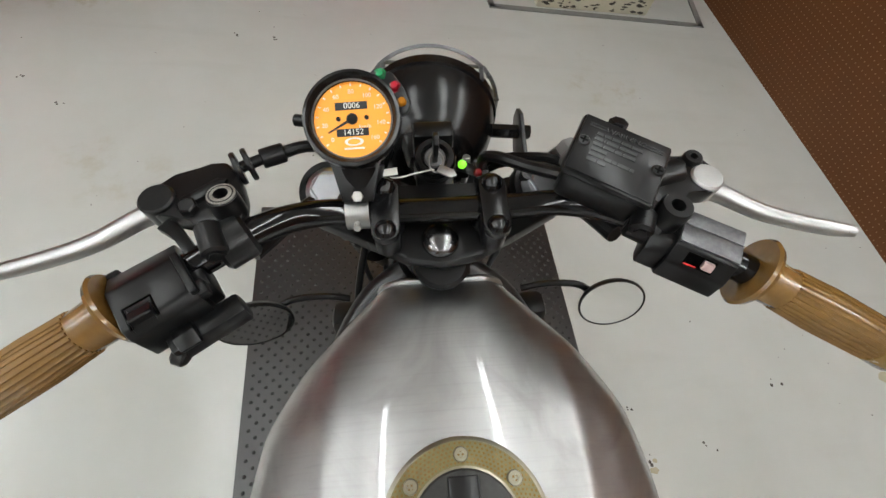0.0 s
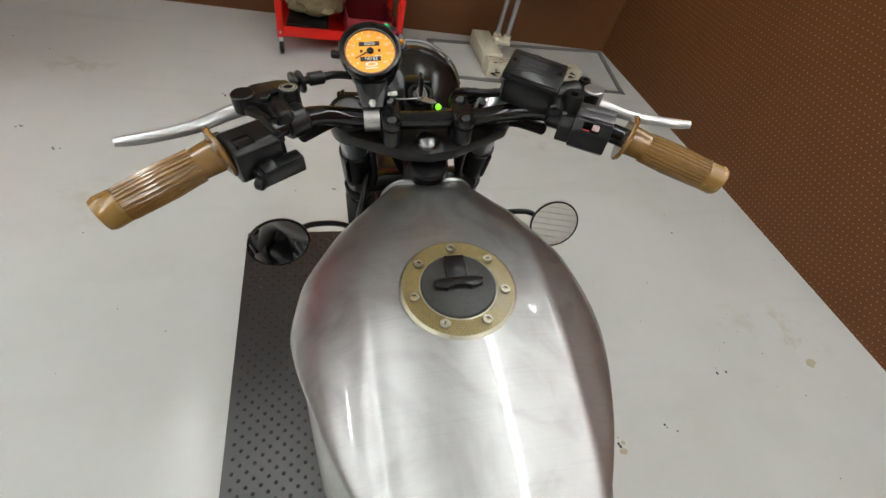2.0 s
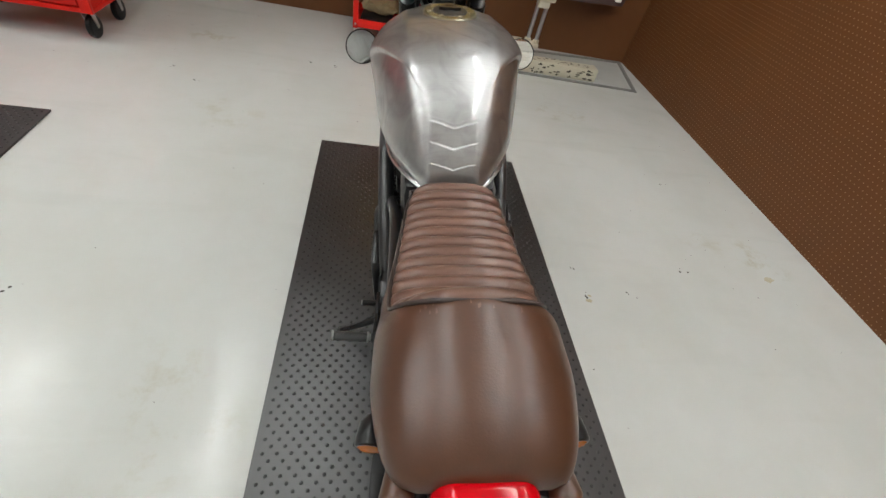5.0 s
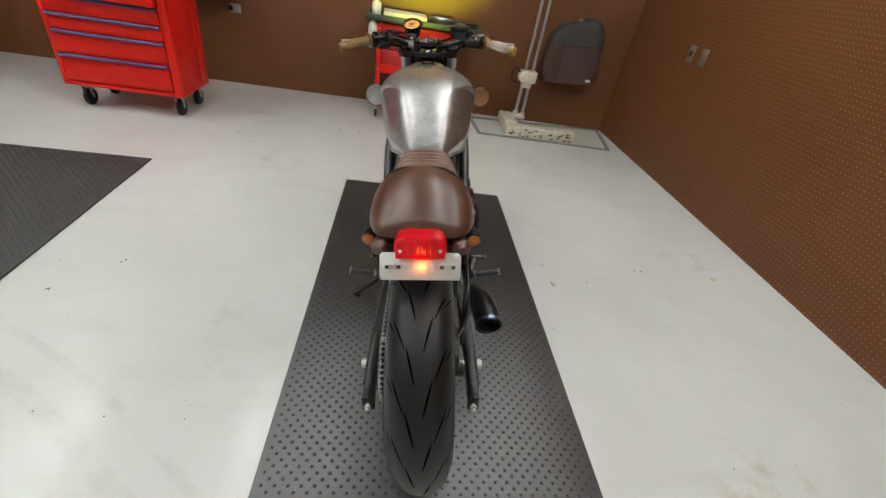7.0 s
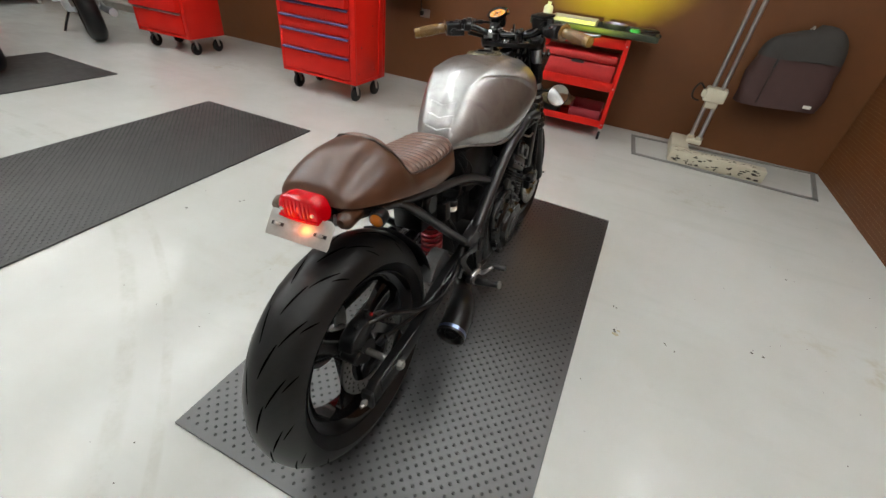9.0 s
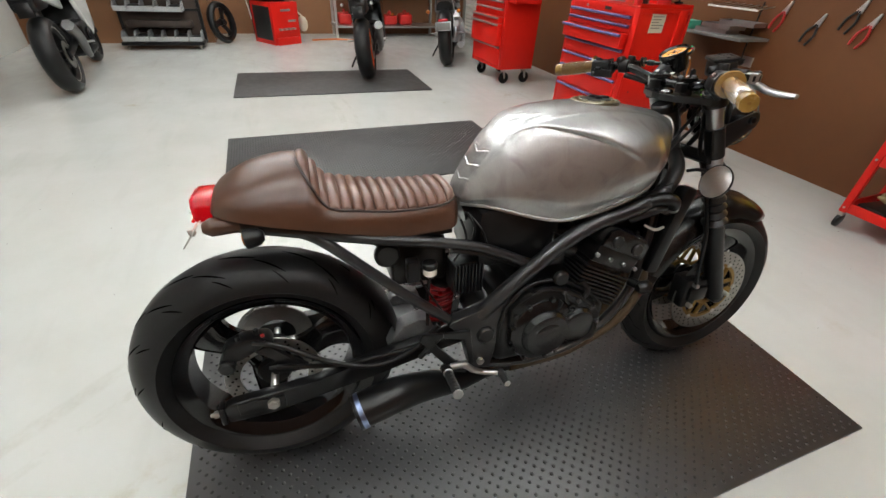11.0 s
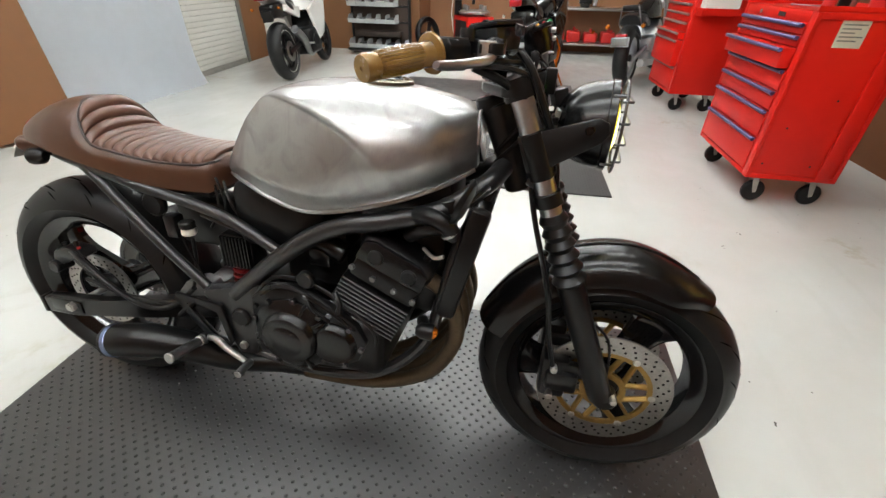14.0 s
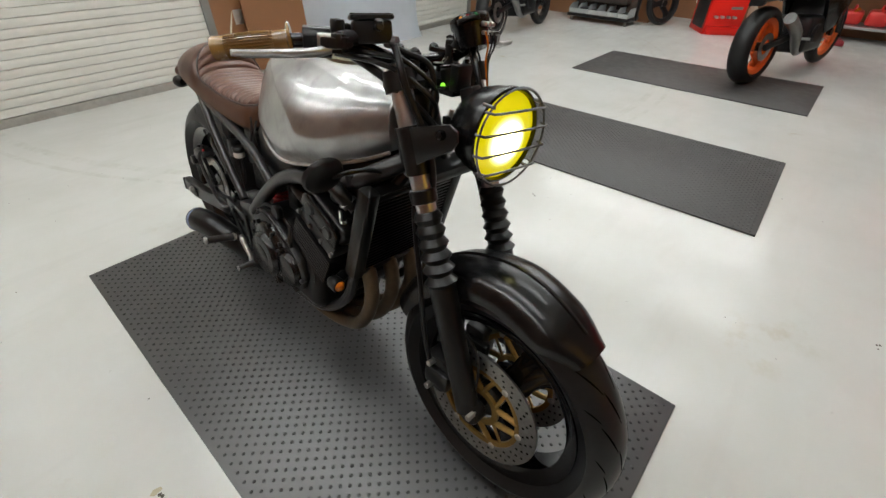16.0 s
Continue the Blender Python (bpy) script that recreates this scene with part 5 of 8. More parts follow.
for s in (1, -1):
    a, b = Vector((s * 0.222, 1.014, 0.973)), Vector((s * 0.323, 0.951, 0.954))
    L = (b - a).length
    gm = Matrix.Translation(a) @ basis(b - a)
    gp = part("grip", moved(lathe([(0, 0), (0.0265, 0.0), (0.028, 0.002), (0.0265, 0.005), (0.0175, 0.008), (0.0165, 0.022), (0.0158, 0.03), (0.0175, L * 0.5), (0.016, L - 0.018), (0.0165, L - 0.016), (0.0172, L - 0.003), (0.0155, L), (0.0, L)], 40), gm), GRIP, bar, "translucent brown ribbed rubber grip")
    for k in range(26):
        an = 2 * math.pi * k / 26
        pts = []
        for t in np.linspace(0.028, L - 0.02, 6):
            r = np.interp(t, [0.022, 0.03, L * 0.5, L - 0.018], [0.0165, 0.0162, 0.0176, 0.0162])
            pts.append(gm @ Vector((r * math.cos(an), r * math.sin(an), t)))
        part("grip_ridge", tube(pts, 0.0013, 5, 1, smooth=False), GRIP, gp)
    part("end_collar", moved(lathe([(0.0, L - 0.019), (0.0172, L - 0.019), (0.0178, L - 0.004), (0.016, L + 0.001), (0.003, L + 0.001), (0.003, L - 0.004), (0, L - 0.004)], 32), gm), GRIP_END, gp, "amber rubber end")
    piv = Vector((s * 0.2085, 1.088, 0.984))
    tip = Vector((s * 0.336, 1.047, 0.964))
    pc = part("lever_perch", prism([(s * a_, b_) for a_, b_ in (((0.146, 1.066), (0.158, 1.044), (0.172, 1.055), (0.18, 1.072), (0.206, 1.074), (0.219, 1.081), (0.221, 1.094), (0.212, 1.104), (0.200, 1.108), (0.178, 1.122), (0.165, 1.122), (0.154, 1.107), (0.148, 1.09)) if s < 0 else
        ((0.140, 1.072), (0.150, 1.044), (0.166, 1.046), (0.176, 1.066), (0.188, 1.078), (0.206, 1.073), (0.220, 1.080), (0.221, 1.096), (0.210, 1.113), (0.196, 1.113), (0.186, 1.108), (0.17, 1.104)))], 0.974, 0.990, "z", 0.003), CRINKLE, bar, "black lever perch")
    part("pivot_bolt", cyl(piv + Vector((0, 0, -0.012)), piv + Vector((0, 0, 0.0095 if s < 0 else 0.0085)), 0.0128, n=32, bevel=0.0015), (ALU if s > 0 else PLASTIC), pc)
    part("lever", tube([(s * 0.207, 1.095, 0.972), (s * 0.232, 1.089, 0.967), (s * 0.262, 1.071, 0.964), (s * 0.290, 1.060, 0.963), (s * 0.318, 1.0515, 0.963), tip], [0.0085, 0.0082, 0.0074, 0.0068, 0.0064, 0.0050], 14, flat=0.8), ALU, pc, "bare aluminium lever")
    part("bar_ring", moved(cyl((-0.013, 0, 0), (0.013, 0, 0), 0.0175, n=24, bevel=0.003), Matrix.Translation((s * 0.155, 1.058, 0.977)) @ pose(0, 0, 0, 0, 0, -s * 35)), CRINKLE, pc)
    if s > 0:
        sm = Matrix.Translation((0.189, 1.033, 0.974)) @ pose(0, 0, 0, 0, 0, -32)
        hs = part("switch_housing", moved(join(prism([(-0.027, -0.014), (-0.025, 0.005), (-0.016, 0.019), (0.015, 0.019), (0.021, 0.010), (0.021, -0.018), (0.010, -0.024), (-0.016, -0.023)], -0.022, 0.022, "x", 0.002), prism([(-0.024, -0.014), (-0.021, 0.004), (-0.012, 0.013), (0.013, 0.013), (0.018, -0.015), (-0.014, -0.02)], -0.038, -0.021, "x", 0.002)), sm), PLASTIC, bar, "black plastic switch housing with worn top")
        part("top_plate", moved(join(box(-0.021, 0.0215, -0.0145, 0.0015, 0.0186, 0.0208, 0.001), box(-0.021, 0.0215, 0.0019, 0.015, 0.0186, 0.0206, 0.001)), sm), WORN, hs, "scratched grey top plate")
        rk = sm @ Matrix.Translation((0.001, -0.0205, 0.0125)) @ pose(0, 0, 0, 57, 0, 0)
        part("switch_recess", moved(box(-0.012, 0.008, -0.0055, 0.0045, -0.001, 0.0005), rk), GROOVE, hs)
        part("red_mark", moved(box(-0.0115, -0.003, -0.005, -0.004, 0.0, 0.0009), rk), RED_DULL, hs)
        part("kill_switch", moved(box(-0.001, 0.0065, -0.003, 0.0035, 0.0, 0.0045, 0.0008), rk), FADED, hs, "pale worn switch rocker")
        part("mirror_boss", moved(lathe([(0.0052, 0.0), (0.0052, 0.024), (0.0105, 0.024), (0.0118, 0.021), (0.0112, 0.0)], 28, True), Matrix.Translation((0.1625, 1.052, 0.984))), CRINKLE, pc)
        part("clamp_screw", join(cyl((0.146, 1.056, 0.994), (0.138, 1.040, 0.992), 0.0088, n=20, bevel=0.002), cyl((0.138, 1.040, 0.992), (0.1375, 1.0388, 0.992), 0.005, n=6)), CRINKLE, pc)
        part("perch_lug", moved(lathe([(0.0032, 0.0), (0.0032, 0.009), (0.0068, 0.009), (0.0078, 0.007), (0.0078, 0.0)], 20, True), Matrix.Translation((0.202, 1.106, 0.986))), CRINKLE, pc)
        part("slot_screw", join(cyl((0.188, 1.101, 0.988), (0.188, 1.101, 0.994), 0.0058, n=18, bevel=0.001)), CRINKLE, pc)
    else:
        sm = Matrix.Translation((-0.1915, 1.016, 0.974)) @ pose(0, 0, 0, 0, 0, 34)
        hs = part("switch_housing", moved(join(prism([(-0.021, -0.018), (-0.020, 0.012), (-0.014, 0.0185), (0.016, 0.0185), (0.036, 0.006), (0.037, -0.016), (0.022, -0.026), (-0.012, -0.025)], -0.027, 0.020, "x", 0.002), prism([(-0.012, -0.016), (-0.010, 0.009), (0.024, 0.009), (0.030, -0.012), (0.01, -0.02)], 0.019, 0.028, "x", 0.002)), sm), PLASTIC, bar, "black plastic switch housing")
        part("housing_edge", moved(box(0.0165, 0.0215, -0.017, 0.017, 0.0155, 0.0212, 0.001), sm), PLASTIC, hs)
        part("housing_edge", moved(box(0.019, 0.026, -0.019, -0.008, 0.008, 0.0165, 0.0012), sm), PLASTIC, hs)
        part("switch_recess", moved(join(box(-0.0215, -0.0205, -0.018, -0.001, 0.0184, 0.0192), box(-0.0045, -0.0035, -0.018, -0.001, 0.0184, 0.0192), box(-0.0215, -0.0035, -0.002, -0.001, 0.0184, 0.0192)), sm), GROOVE, hs)
        part("dip_switch", moved(prism([(-0.017, 0.0186), (-0.0155, 0.0235), (-0.0135, 0.0235), (-0.006, 0.0188), (-0.003, 0.0186)], -0.0195, -0.0055, "x", 0.0006), sm), PLASTIC, hs)
        part("lower_housing", moved(box(-0.016, 0.036, -0.033, -0.016, -0.026, -0.006, 0.003), sm), PLASTIC, hs)
        part("turn_switch", moved(prism([(-0.036, -0.008), (-0.037, -0.003), (-0.028, 0.001), (-0.020, -0.002), (-0.020, -0.008)], -0.010, 0.004, "x", 0.001), sm), PLASTIC, hs)
        part("horn_button", moved(cyl((-0.018, -0.026, -0.018), (-0.012, -0.034, -0.020), 0.007, n=16, bevel=0.002), sm), PLASTIC, hs)
        part("housing_step", moved(join(box(-0.027, -0.018, 0.030, 0.041, -0.006, 0.006, 0.002), cyl((-0.004, 0.034, -0.012), (0.004, 0.034, -0.012), 0.008, n=16)), sm), PLASTIC, hs)
        part("choke_tab", prism([(-0.206, 1.066), (-0.200, 1.074), (-0.193, 1.071), (-0.181, 1.056), (-0.174, 1.046), (-0.181, 1.042), (-0.192, 1.058)], 0.980, 0.987, "z", 0.001), PLASTIC, pc)
        part("mirror_boss", moved(lathe([(0.0, 0.012), (0.0048, 0.012), (0.0052, 0.021), (0.0085, 0.021), (0.0105, 0.019), (0.0115, 0.0)], 26), Matrix.Translation((-0.1575, 1.0785, 0.983)) @ pose(0, 0, 0, -8, 0, 0)), CRINKLE, pc, "mirror boss with chipped paint")
        part("boss_rim", moved(lathe([(0.0052, 0.0212), (0.0098, 0.0208), (0.0098, 0.0198), (0.0052, 0.0202)], 26, True), Matrix.Translation((-0.1575, 1.0785, 0.983)) @ pose(0, 0, 0, -8, 0, 0)), CHIPPED, pc)
        part("perch_bolt", cyl((-0.184, 1.079, 0.985), (-0.184, 1.079, 0.996), 0.0068, n=6, bevel=0.001), CRINKLE, pc)
        part("perch_rib", prism([(-0.192, 1.086), (-0.168, 1.104), (-0.16, 1.103), (-0.164, 1.094), (-0.186, 1.079)], 0.988, 0.994, "z", 0.0015), CRINKLE, pc)
        part("clamp_screw", join(cyl((-0.1675, 1.062, 0.994), (-0.158, 1.039, 0.992), 0.0088, n=20, bevel=0.002), cyl((-0.158, 1.039, 0.992), (-0.1574, 1.0375, 0.992), 0.005, n=6)), CRINKLE, pc)
        for q in (0.0, 0.0085):
            part("adjuster_wheel", moved(lathe([(0, -0.002), (0.0125, -0.002), (0.0133, 0.0), (0.0125, 0.002), (0, 0.002)], 18), Matrix.Translation((-0.157 + q * 0.9, 1.117 + q * 0.45, 0.987)) @ basis((0.9, 0.45, 0))), PLASTIC, pc, sharp=20)
        part("adjuster", join(cyl((-0.160, 1.116, 0.987), (-0.140, 1.126, 0.987), 0.0045, n=12), cyl((-0.141, 1.1255, 0.987), (-0.124, 1.133, 0.986), 0.0078, n=16, bevel=0.001)), PLASTIC, pc)
        part("clutch_cable", tube([(-0.126, 1.132, 0.986), (-0.11, 1.138, 0.986), (-0.09, 1.142, 0.982), (-0.06, 1.16, 0.965), (-0.045, 1.19, 0.93), (-0.06, 1.2, 0.86), (-0.1, 1.12, 0.74), (-0.12, 1.0, 0.6)], 0.0048, 10), PLASTIC, bike)
# master cylinder
RS = Matrix.Translation((0.124, 1.090, 1.003)) @ pose(0, 0, 0, 7, 4, -30.5)
mc = part("master_cylinder", moved(join(box(-0.031, 0.031, -0.024, 0.024, -0.026, 0.008, 0.005), box(-0.0345, 0.0345, -0.0272, 0.0272, 0.0085, 0.0155, 0.003)), RS), CRINKLE, bike, "black front brake fluid reservoir")
part("lid_step", moved(box(-0.0325, 0.0325, -0.0252, 0.0252, 0.0155, 0.0166, 0.0008), RS), CRINKLE, mc)
for p in ((-0.0275, 0.001), (0.0285, 0.002)):
    part("lid_screw", moved(cyl((p[0], p[1], 0.0166), (p[0], p[1], 0.0182), 0.0048, n=18, bevel=0.0008), RS), CRINKLE, mc)
    part("screw_cross", moved(join(box(p[0] - 0.003, p[0] + 0.003, p[1] - 0.0007, p[1] + 0.0007, 0.0180, 0.0184), box(p[0] - 0.0007, p[0] + 0.0007, p[1] - 0.003, p[1] + 0.003, 0.0180, 0.0184)), RS), GROOVE, mc)
lettering("WARNING", 0.0062, RS @ Matrix.Translation((0.0, 0.0175, 0.0168)), EMBOSS, mc)
for sx in (-1, 1):
    for dy in (0.0165, 0.019):
        part("text_bar", moved(box(sx * 0.0215 - 0.0065, sx * 0.0215 + 0.0065, dy - 0.0004, dy + 0.0004, 0.0165, 0.0172), RS), EMBOSS, mc)
for k, words in enumerate(((0.006, 0.006, 0.007, 0.008, 0.009), (0.007, 0.002, 0.010, 0.014), (0.008, 0.009, 0.006, 0.010), (0.013,), (0.012, 0.006, 0.004, 0.009, 0.004), (0.008, 0.007))):
    x = -0.0205
    for w_ in words:
        part("text_bar", moved(box(x, x + w_ - 0.0012, 0.0105 - 0.0047 * k, 0.0133 - 0.0047 * k, 0.0165, 0.0171), RS), EMBOSS, mc)
        x += w_
part("fluid_bolt", join(cyl((0.135, 1.121, 1.006), (0.139, 1.131, 1.008), 0.0065, n=14, bevel=0.001), cyl((0.136, 1.124, 1.008), (0.137, 1.126, 1.016), 0.0075, n=6, bevel=0.001)), CRINKLE, mc)
part("bore", cyl((0.152, 1.088, 0.986), (0.19, 1.098, 0.986), 0.0115, n=20, bevel=0.002), CRINKLE, mc)
part("front_hose", tube([(0.11, 1.095, 0.985), (0.08, 1.122, 0.968), (0.045, 1.155, 0.945), (0.06, 1.18, 0.86), (0.085, 1.19, 0.72)], 0.0055, 10), PLASTIC, bike)
part("throttle_cable", tube([(0.165, 1.05, 0.965), (0.13, 1.11, 0.965), (0.09, 1.145, 0.955), (0.04, 1.17, 0.9), (0.03, 1.1, 0.8)], 0.0045, 8), PLASTIC, bike)
part("throttle_cable", tube([(0.168, 1.052, 0.958), (0.14, 1.12, 0.955), (0.10, 1.155, 0.935), (0.05, 1.18, 0.88), (0.035, 1.1, 0.78)], 0.0045, 8), PLASTIC, bike)

part("banjo_bolt", join(cyl((0.108, 1.118, 0.985), (0.104, 1.132, 0.985), 0.009, n=6, bevel=0.001), cyl((0.11, 1.11, 0.985), (0.107, 1.121, 0.985), 0.0115, n=16, bevel=0.002)), BRIDGE, mc)
part("brake_hose", tube([(0.106, 1.126, 0.982), (0.113, 1.15, 0.955), (0.112, 1.17, 0.915), (0.098, 1.195, 0.86), (0.085, 1.215, 0.79), (0.09, 1.225, 0.70)], 0.0065, 10), PLASTIC, bike, "thick black brake hose")
part("loom", tube([(0.14, 1.06, 0.955), (0.118, 1.115, 0.93), (0.085, 1.16, 0.89), (0.05, 1.185, 0.845), (0.02, 1.18, 0.79)], 0.0075, 10), PLASTIC, bike, "taped wiring loom")
part("loom", tube([(-0.15, 1.06, 0.955), (-0.11, 1.12, 0.935), (-0.08, 1.165, 0.895), (-0.05, 1.19, 0.85), (-0.02, 1.18, 0.79)], 0.0075, 10), PLASTIC, bike, "taped wiring loom")
strip = part("terminal_strip", box(-0.004, 0.05, 1.195, 1.207, 0.862, 0.876, 0.002), PLASTIC, bike, "wiring terminal strip")
for k in range(3):
    part("terminal", join(cyl((0.006 + 0.016 * k, 1.203, 0.87), (0.006 + 0.016 * k, 1.206, 0.888), 0.0045, n=10, bevel=0.001), cyl((0.006 + 0.016 * k, 1.203, 0.868), (0.006 + 0.016 * k, 1.205, 0.838), 0.0032, n=8)), ZINC, strip)
part("relay", moved(box(-0.018, 0.018, -0.014, 0.014, -0.016, 0.016, 0.003), pose(-0.012, 1.205, 0.905, 20, 0, 15)), PLASTIC, bike, "square black relay")

# speedometer
DM = Matrix.Translation((-0.066, 1.137, 1.013)) @ pose(0, 0, 0, 27, -3, 0)
sp = part("speedometer", moved(lathe([(0, -0.045), (0.024, -0.045), (0.03, -0.03), (0.0325, -0.01), (0.036, -0.004), (0.0368, 0.004), (0.0358, 0.0085), (0.0335, 0.0092), (0.0318, 0.0075), (0.029, 0.0035), (0.029, 0.002), (0, 0.002)], 56), DM), SATIN, bike, "round speedometer with orange dial")
part("dial", moved(lathe([(0, 0.0024), (0.0288, 0.0024), (0.0288, 0.002), (0, 0.002)], 48), DM), DIAL, sp, "orange speedometer dial")
part("bezel_ring", moved(lathe([(0.0292, 0.004), (0.0302, 0.0052), (0.0296, 0.0056), (0.0288, 0.0046)], 48, True), DM), BRIDGE, sp, "thin grey inner ring")
for i, w_ in enumerate(("0", "20", "40", "60", "80", "100", "120", "140", "160")):
    a = math.radians(222 - i * 33)
    lettering(w_, 0.0046, DM @ Matrix.Translation((0.0212 * math.cos(a), 0.0212 * math.sin(a), 0.0026)), WHITE, sp, "numeral", 0.0001)
for i in range(17):
    a = math.radians(222 - i * 16.5)
    part("dial_tick", moved(box(0.0255, 0.0275, -0.0005, 0.0005, 0.0025, 0.0028), DM @ pose(0, 0, 0, 0, 0, math.degrees(a))), WHITE, sp)
for words, y in (("0006", 0.0105), ("14152", -0.0095)):
    part("counter_window", moved(box(-0.0125, 0.0115, y - 0.0029, y + 0.0029, 0.0025, 0.0028), DM), INK, sp)
    lettering(words, 0.0062, DM @ Matrix.Translation((0, y, 0.003)), WHITE, sp, "counter_digits", 0.0001)
lettering("km/h", 0.0045, DM @ Matrix.Translation((0.009, -0.0058, 0.0026)), WHITE, sp, "unit", 0.0001)
part("emblem", moved(lathe([(0.0028, 0.0026), (0.0042, 0.0026), (0.0042, 0.0028), (0.0028, 0.0028)], 20, True), DM @ Matrix.Translation((0, -0.0165, 0)) @ Matrix.Diagonal((1.7, 0.75, 1, 1))), WHITE, sp)
part("emblem_bar", moved(box(-0.0075, 0.0075, -0.0222, -0.0209, 0.0026, 0.0028), DM), WHITE, sp)
for s in (1, -1):
    part("dial_screw", moved(cyl((s * 0.0105, 0.001, 0.0024), (s * 0.0105, 0.001, 0.0034), 0.0018, n=10), DM), CRINKLE, sp)
part("needle", moved(join(prism([(-0.0012, -0.003), (0.0012, -0.003), (0.0004, 0.0205), (-0.0004, 0.0205)], 0.0045, 0.0052, "z")), DM @ pose(0, 0, 0, 0, 0, 118)), INK, sp, "black needle")
part("needle_hub", moved(cyl((0, 0, 0.003), (0, 0, 0.0062), 0.0042, n=16, bevel=0.001), DM), CRINKLE, sp)
for k in range(3):
    x = -0.016 + 0.012 * k
    part("gauge_stud", moved(join(cyl((x, 0.033, -0.012), (x, 0.041, -0.016), 0.0042, n=10, bevel=0.0008), cyl((x, 0.030, -0.026), (x, 0.037, -0.029), 0.0036, n=10, bevel=0.0008)), DM), ZINC, sp, "small plated stud")
    part("stud_wire", tube([DM @ Vector((x, 0.037, -0.028)), DM @ Vector((x * 0.8, 0.036, -0.05)), DM @ Vector((0.004 * k - 0.004, 0.022, -0.075)), DM @ Vector((0.01, 0.02, -0.12))], 0.0017, 6), (AMBER if k == 2 else PLASTIC), sp)
part("trip_knob", moved(cyl((-0.036, 0.004, -0.006), (-0.046, 0.006, -0.006), 0.0048, n=12, bevel=0.001), DM), PLASTIC, sp)
part("lamp_arm", moved(prism([(0.012, 0.034), (0.02, 0.039), (0.032, 0.034), (0.040, 0.022), (0.044, 0.010), (0.041, 0.004), (0.034, 0.0), (0.03, 0.01), (0.02, 0.025)], -0.006, 0.001, "z", 0.001), DM), PLASTIC, sp)
for (x, y), c in zip(((0.0225, 0.0335), (0.0325, 0.0235), (0.0375, 0.0115)), ((0.02, 0.22, 0.08), (0.3, 0.01, 0.02), (0.55, 0.2, 0.01))):
    part("warning_lamp", moved(lathe([(0, 0.005), (0.0025, 0.0045), (0.0036, 0.0025), (0.0036, 0.001), (0.0048, 0.001), (0.0048, -0.001), (0, -0.001)], 16), DM @ Matrix.Translation((x, y, 0))), mat("lamp bead", c, 0.1, var=0.05, coat=0.6), sp, "small coloured warning lamp")
stem = prism([(-0.012, 0.004), (0.012, 0.004), (0.022, 0.045), (-0.022, 0.045)], -0.0015, 0.0015, "z", 0.0006)
part("gauge_stem", moved(stem, Matrix.Translation((-0.068, 1.092, 0.965)) @ pose(0, 0, 0, 38, 0, 0)), BLACK, bike, "black gauge bracket")
part("stem_bolt", moved(cyl((0, 0.008, 0.0015), (0, 0.008, 0.005), 0.0048, n=6, bevel=0.0006), Matrix.Translation((-0.068, 1.092, 0.965)) @ pose(0, 0, 0, 38, 0, 0)), ZINC, bike)
part("gauge_neck", tube([(-0.066, 1.105, 0.955), (-0.066, 1.125, 0.975)], [0.014, 0.02], 14, smooth=False), PLASTIC, bike)
part("gauge_clamp", moved(lathe([(0.0112, -0.0095), (0.0145, -0.0095), (0.0145, 0.0095), (0.0112, 0.0095)], 28, True), Matrix.Translation((-0.07, 1.0965, 0.9505)) @ pose(0, 0, 0, 0, 90, 0)), ALU, bike, "bright metal clamp band")
part("clamp_screw", cyl((-0.07, 1.082, 0.955), (-0.07, 1.076, 0.957), 0.003, n=8), ZINC, bike)
for k in range(4):
    part("gauge_wire", tube([(-0.078 + 0.008 * k, 1.15, 0.972), (-0.075 + 0.008 * k, 1.165, 0.95), (-0.05, 1.17, 0.90), (-0.02, 1.16, 0.84)], 0.002, 6), PLASTIC, bike)

# ignition switch, key with a paper tag, lamps
ig = part("ignition_switch", join(cyl((0, 1.16, 0.905), (0, 1.147, 0.945), 0.0195, n=28, bevel=0.003), box(-0.018, 0.018, 1.13, 1.175, 0.90, 0.925, 0.003), box(-0.019, 0.019, 1.165, 1.185, 0.91, 0.955, 0.003)), PLASTIC, bike, "black ignition lock")
part("lock_face", moved(lathe([(0, 0.003), (0.009, 0.003), (0.01, 0.002), (0.01, 0), (0, 0)], 20), Matrix.Translation((0, 1.147, 0.945)) @ basis((0, -0.3, 0.95))), BRIDGE, ig)
part("lock_ring", moved(lathe([(0.0115, 0.0), (0.0185, 0.0), (0.019, 0.003), (0.0175, 0.005), (0.013, 0.005), (0.0115, 0.002)], 28, True), Matrix.Translation((0, 1.147, 0.945)) @ basis((0, -0.3, 0.95))), SATIN, ig)
part("key", join(prism([(1.139, 0.948), (1.147, 0.948), (1.150, 0.965), (1.148, 0.978), (1.140, 0.982), (1.133, 0.978), (1.134, 0.963)], -0.0022, 0.0022, "x", 0.0008)), PLASTIC, ig, "black headed ignition key")
part("key_ring", moved(lathe([(0.0085, -0.0006), (0.0098, -0.0006), (0.0098, 0.0006), (0.0085, 0.0006)], 24, True), pose(0.0, 1.133, 0.957, 30, 50, 0)), ZINC, ig)
part("spare_key", prism([(0.004, 1.135), (0.016, 1.128), (0.018, 1.122), (0.012, 1.12), (0.0, 1.127)], 0.949, 0.951, "z", 0.0004), ZINC, ig)
part("tag_string", tube([(-0.002, 1.126, 0.955), (-0.018, 1.121, 0.957), (-0.034, 1.113, 0.962), (-0.06, 1.113, 0.964), (-0.086, 1.12, 0.962)], 0.0007, 5), WHITE, ig)
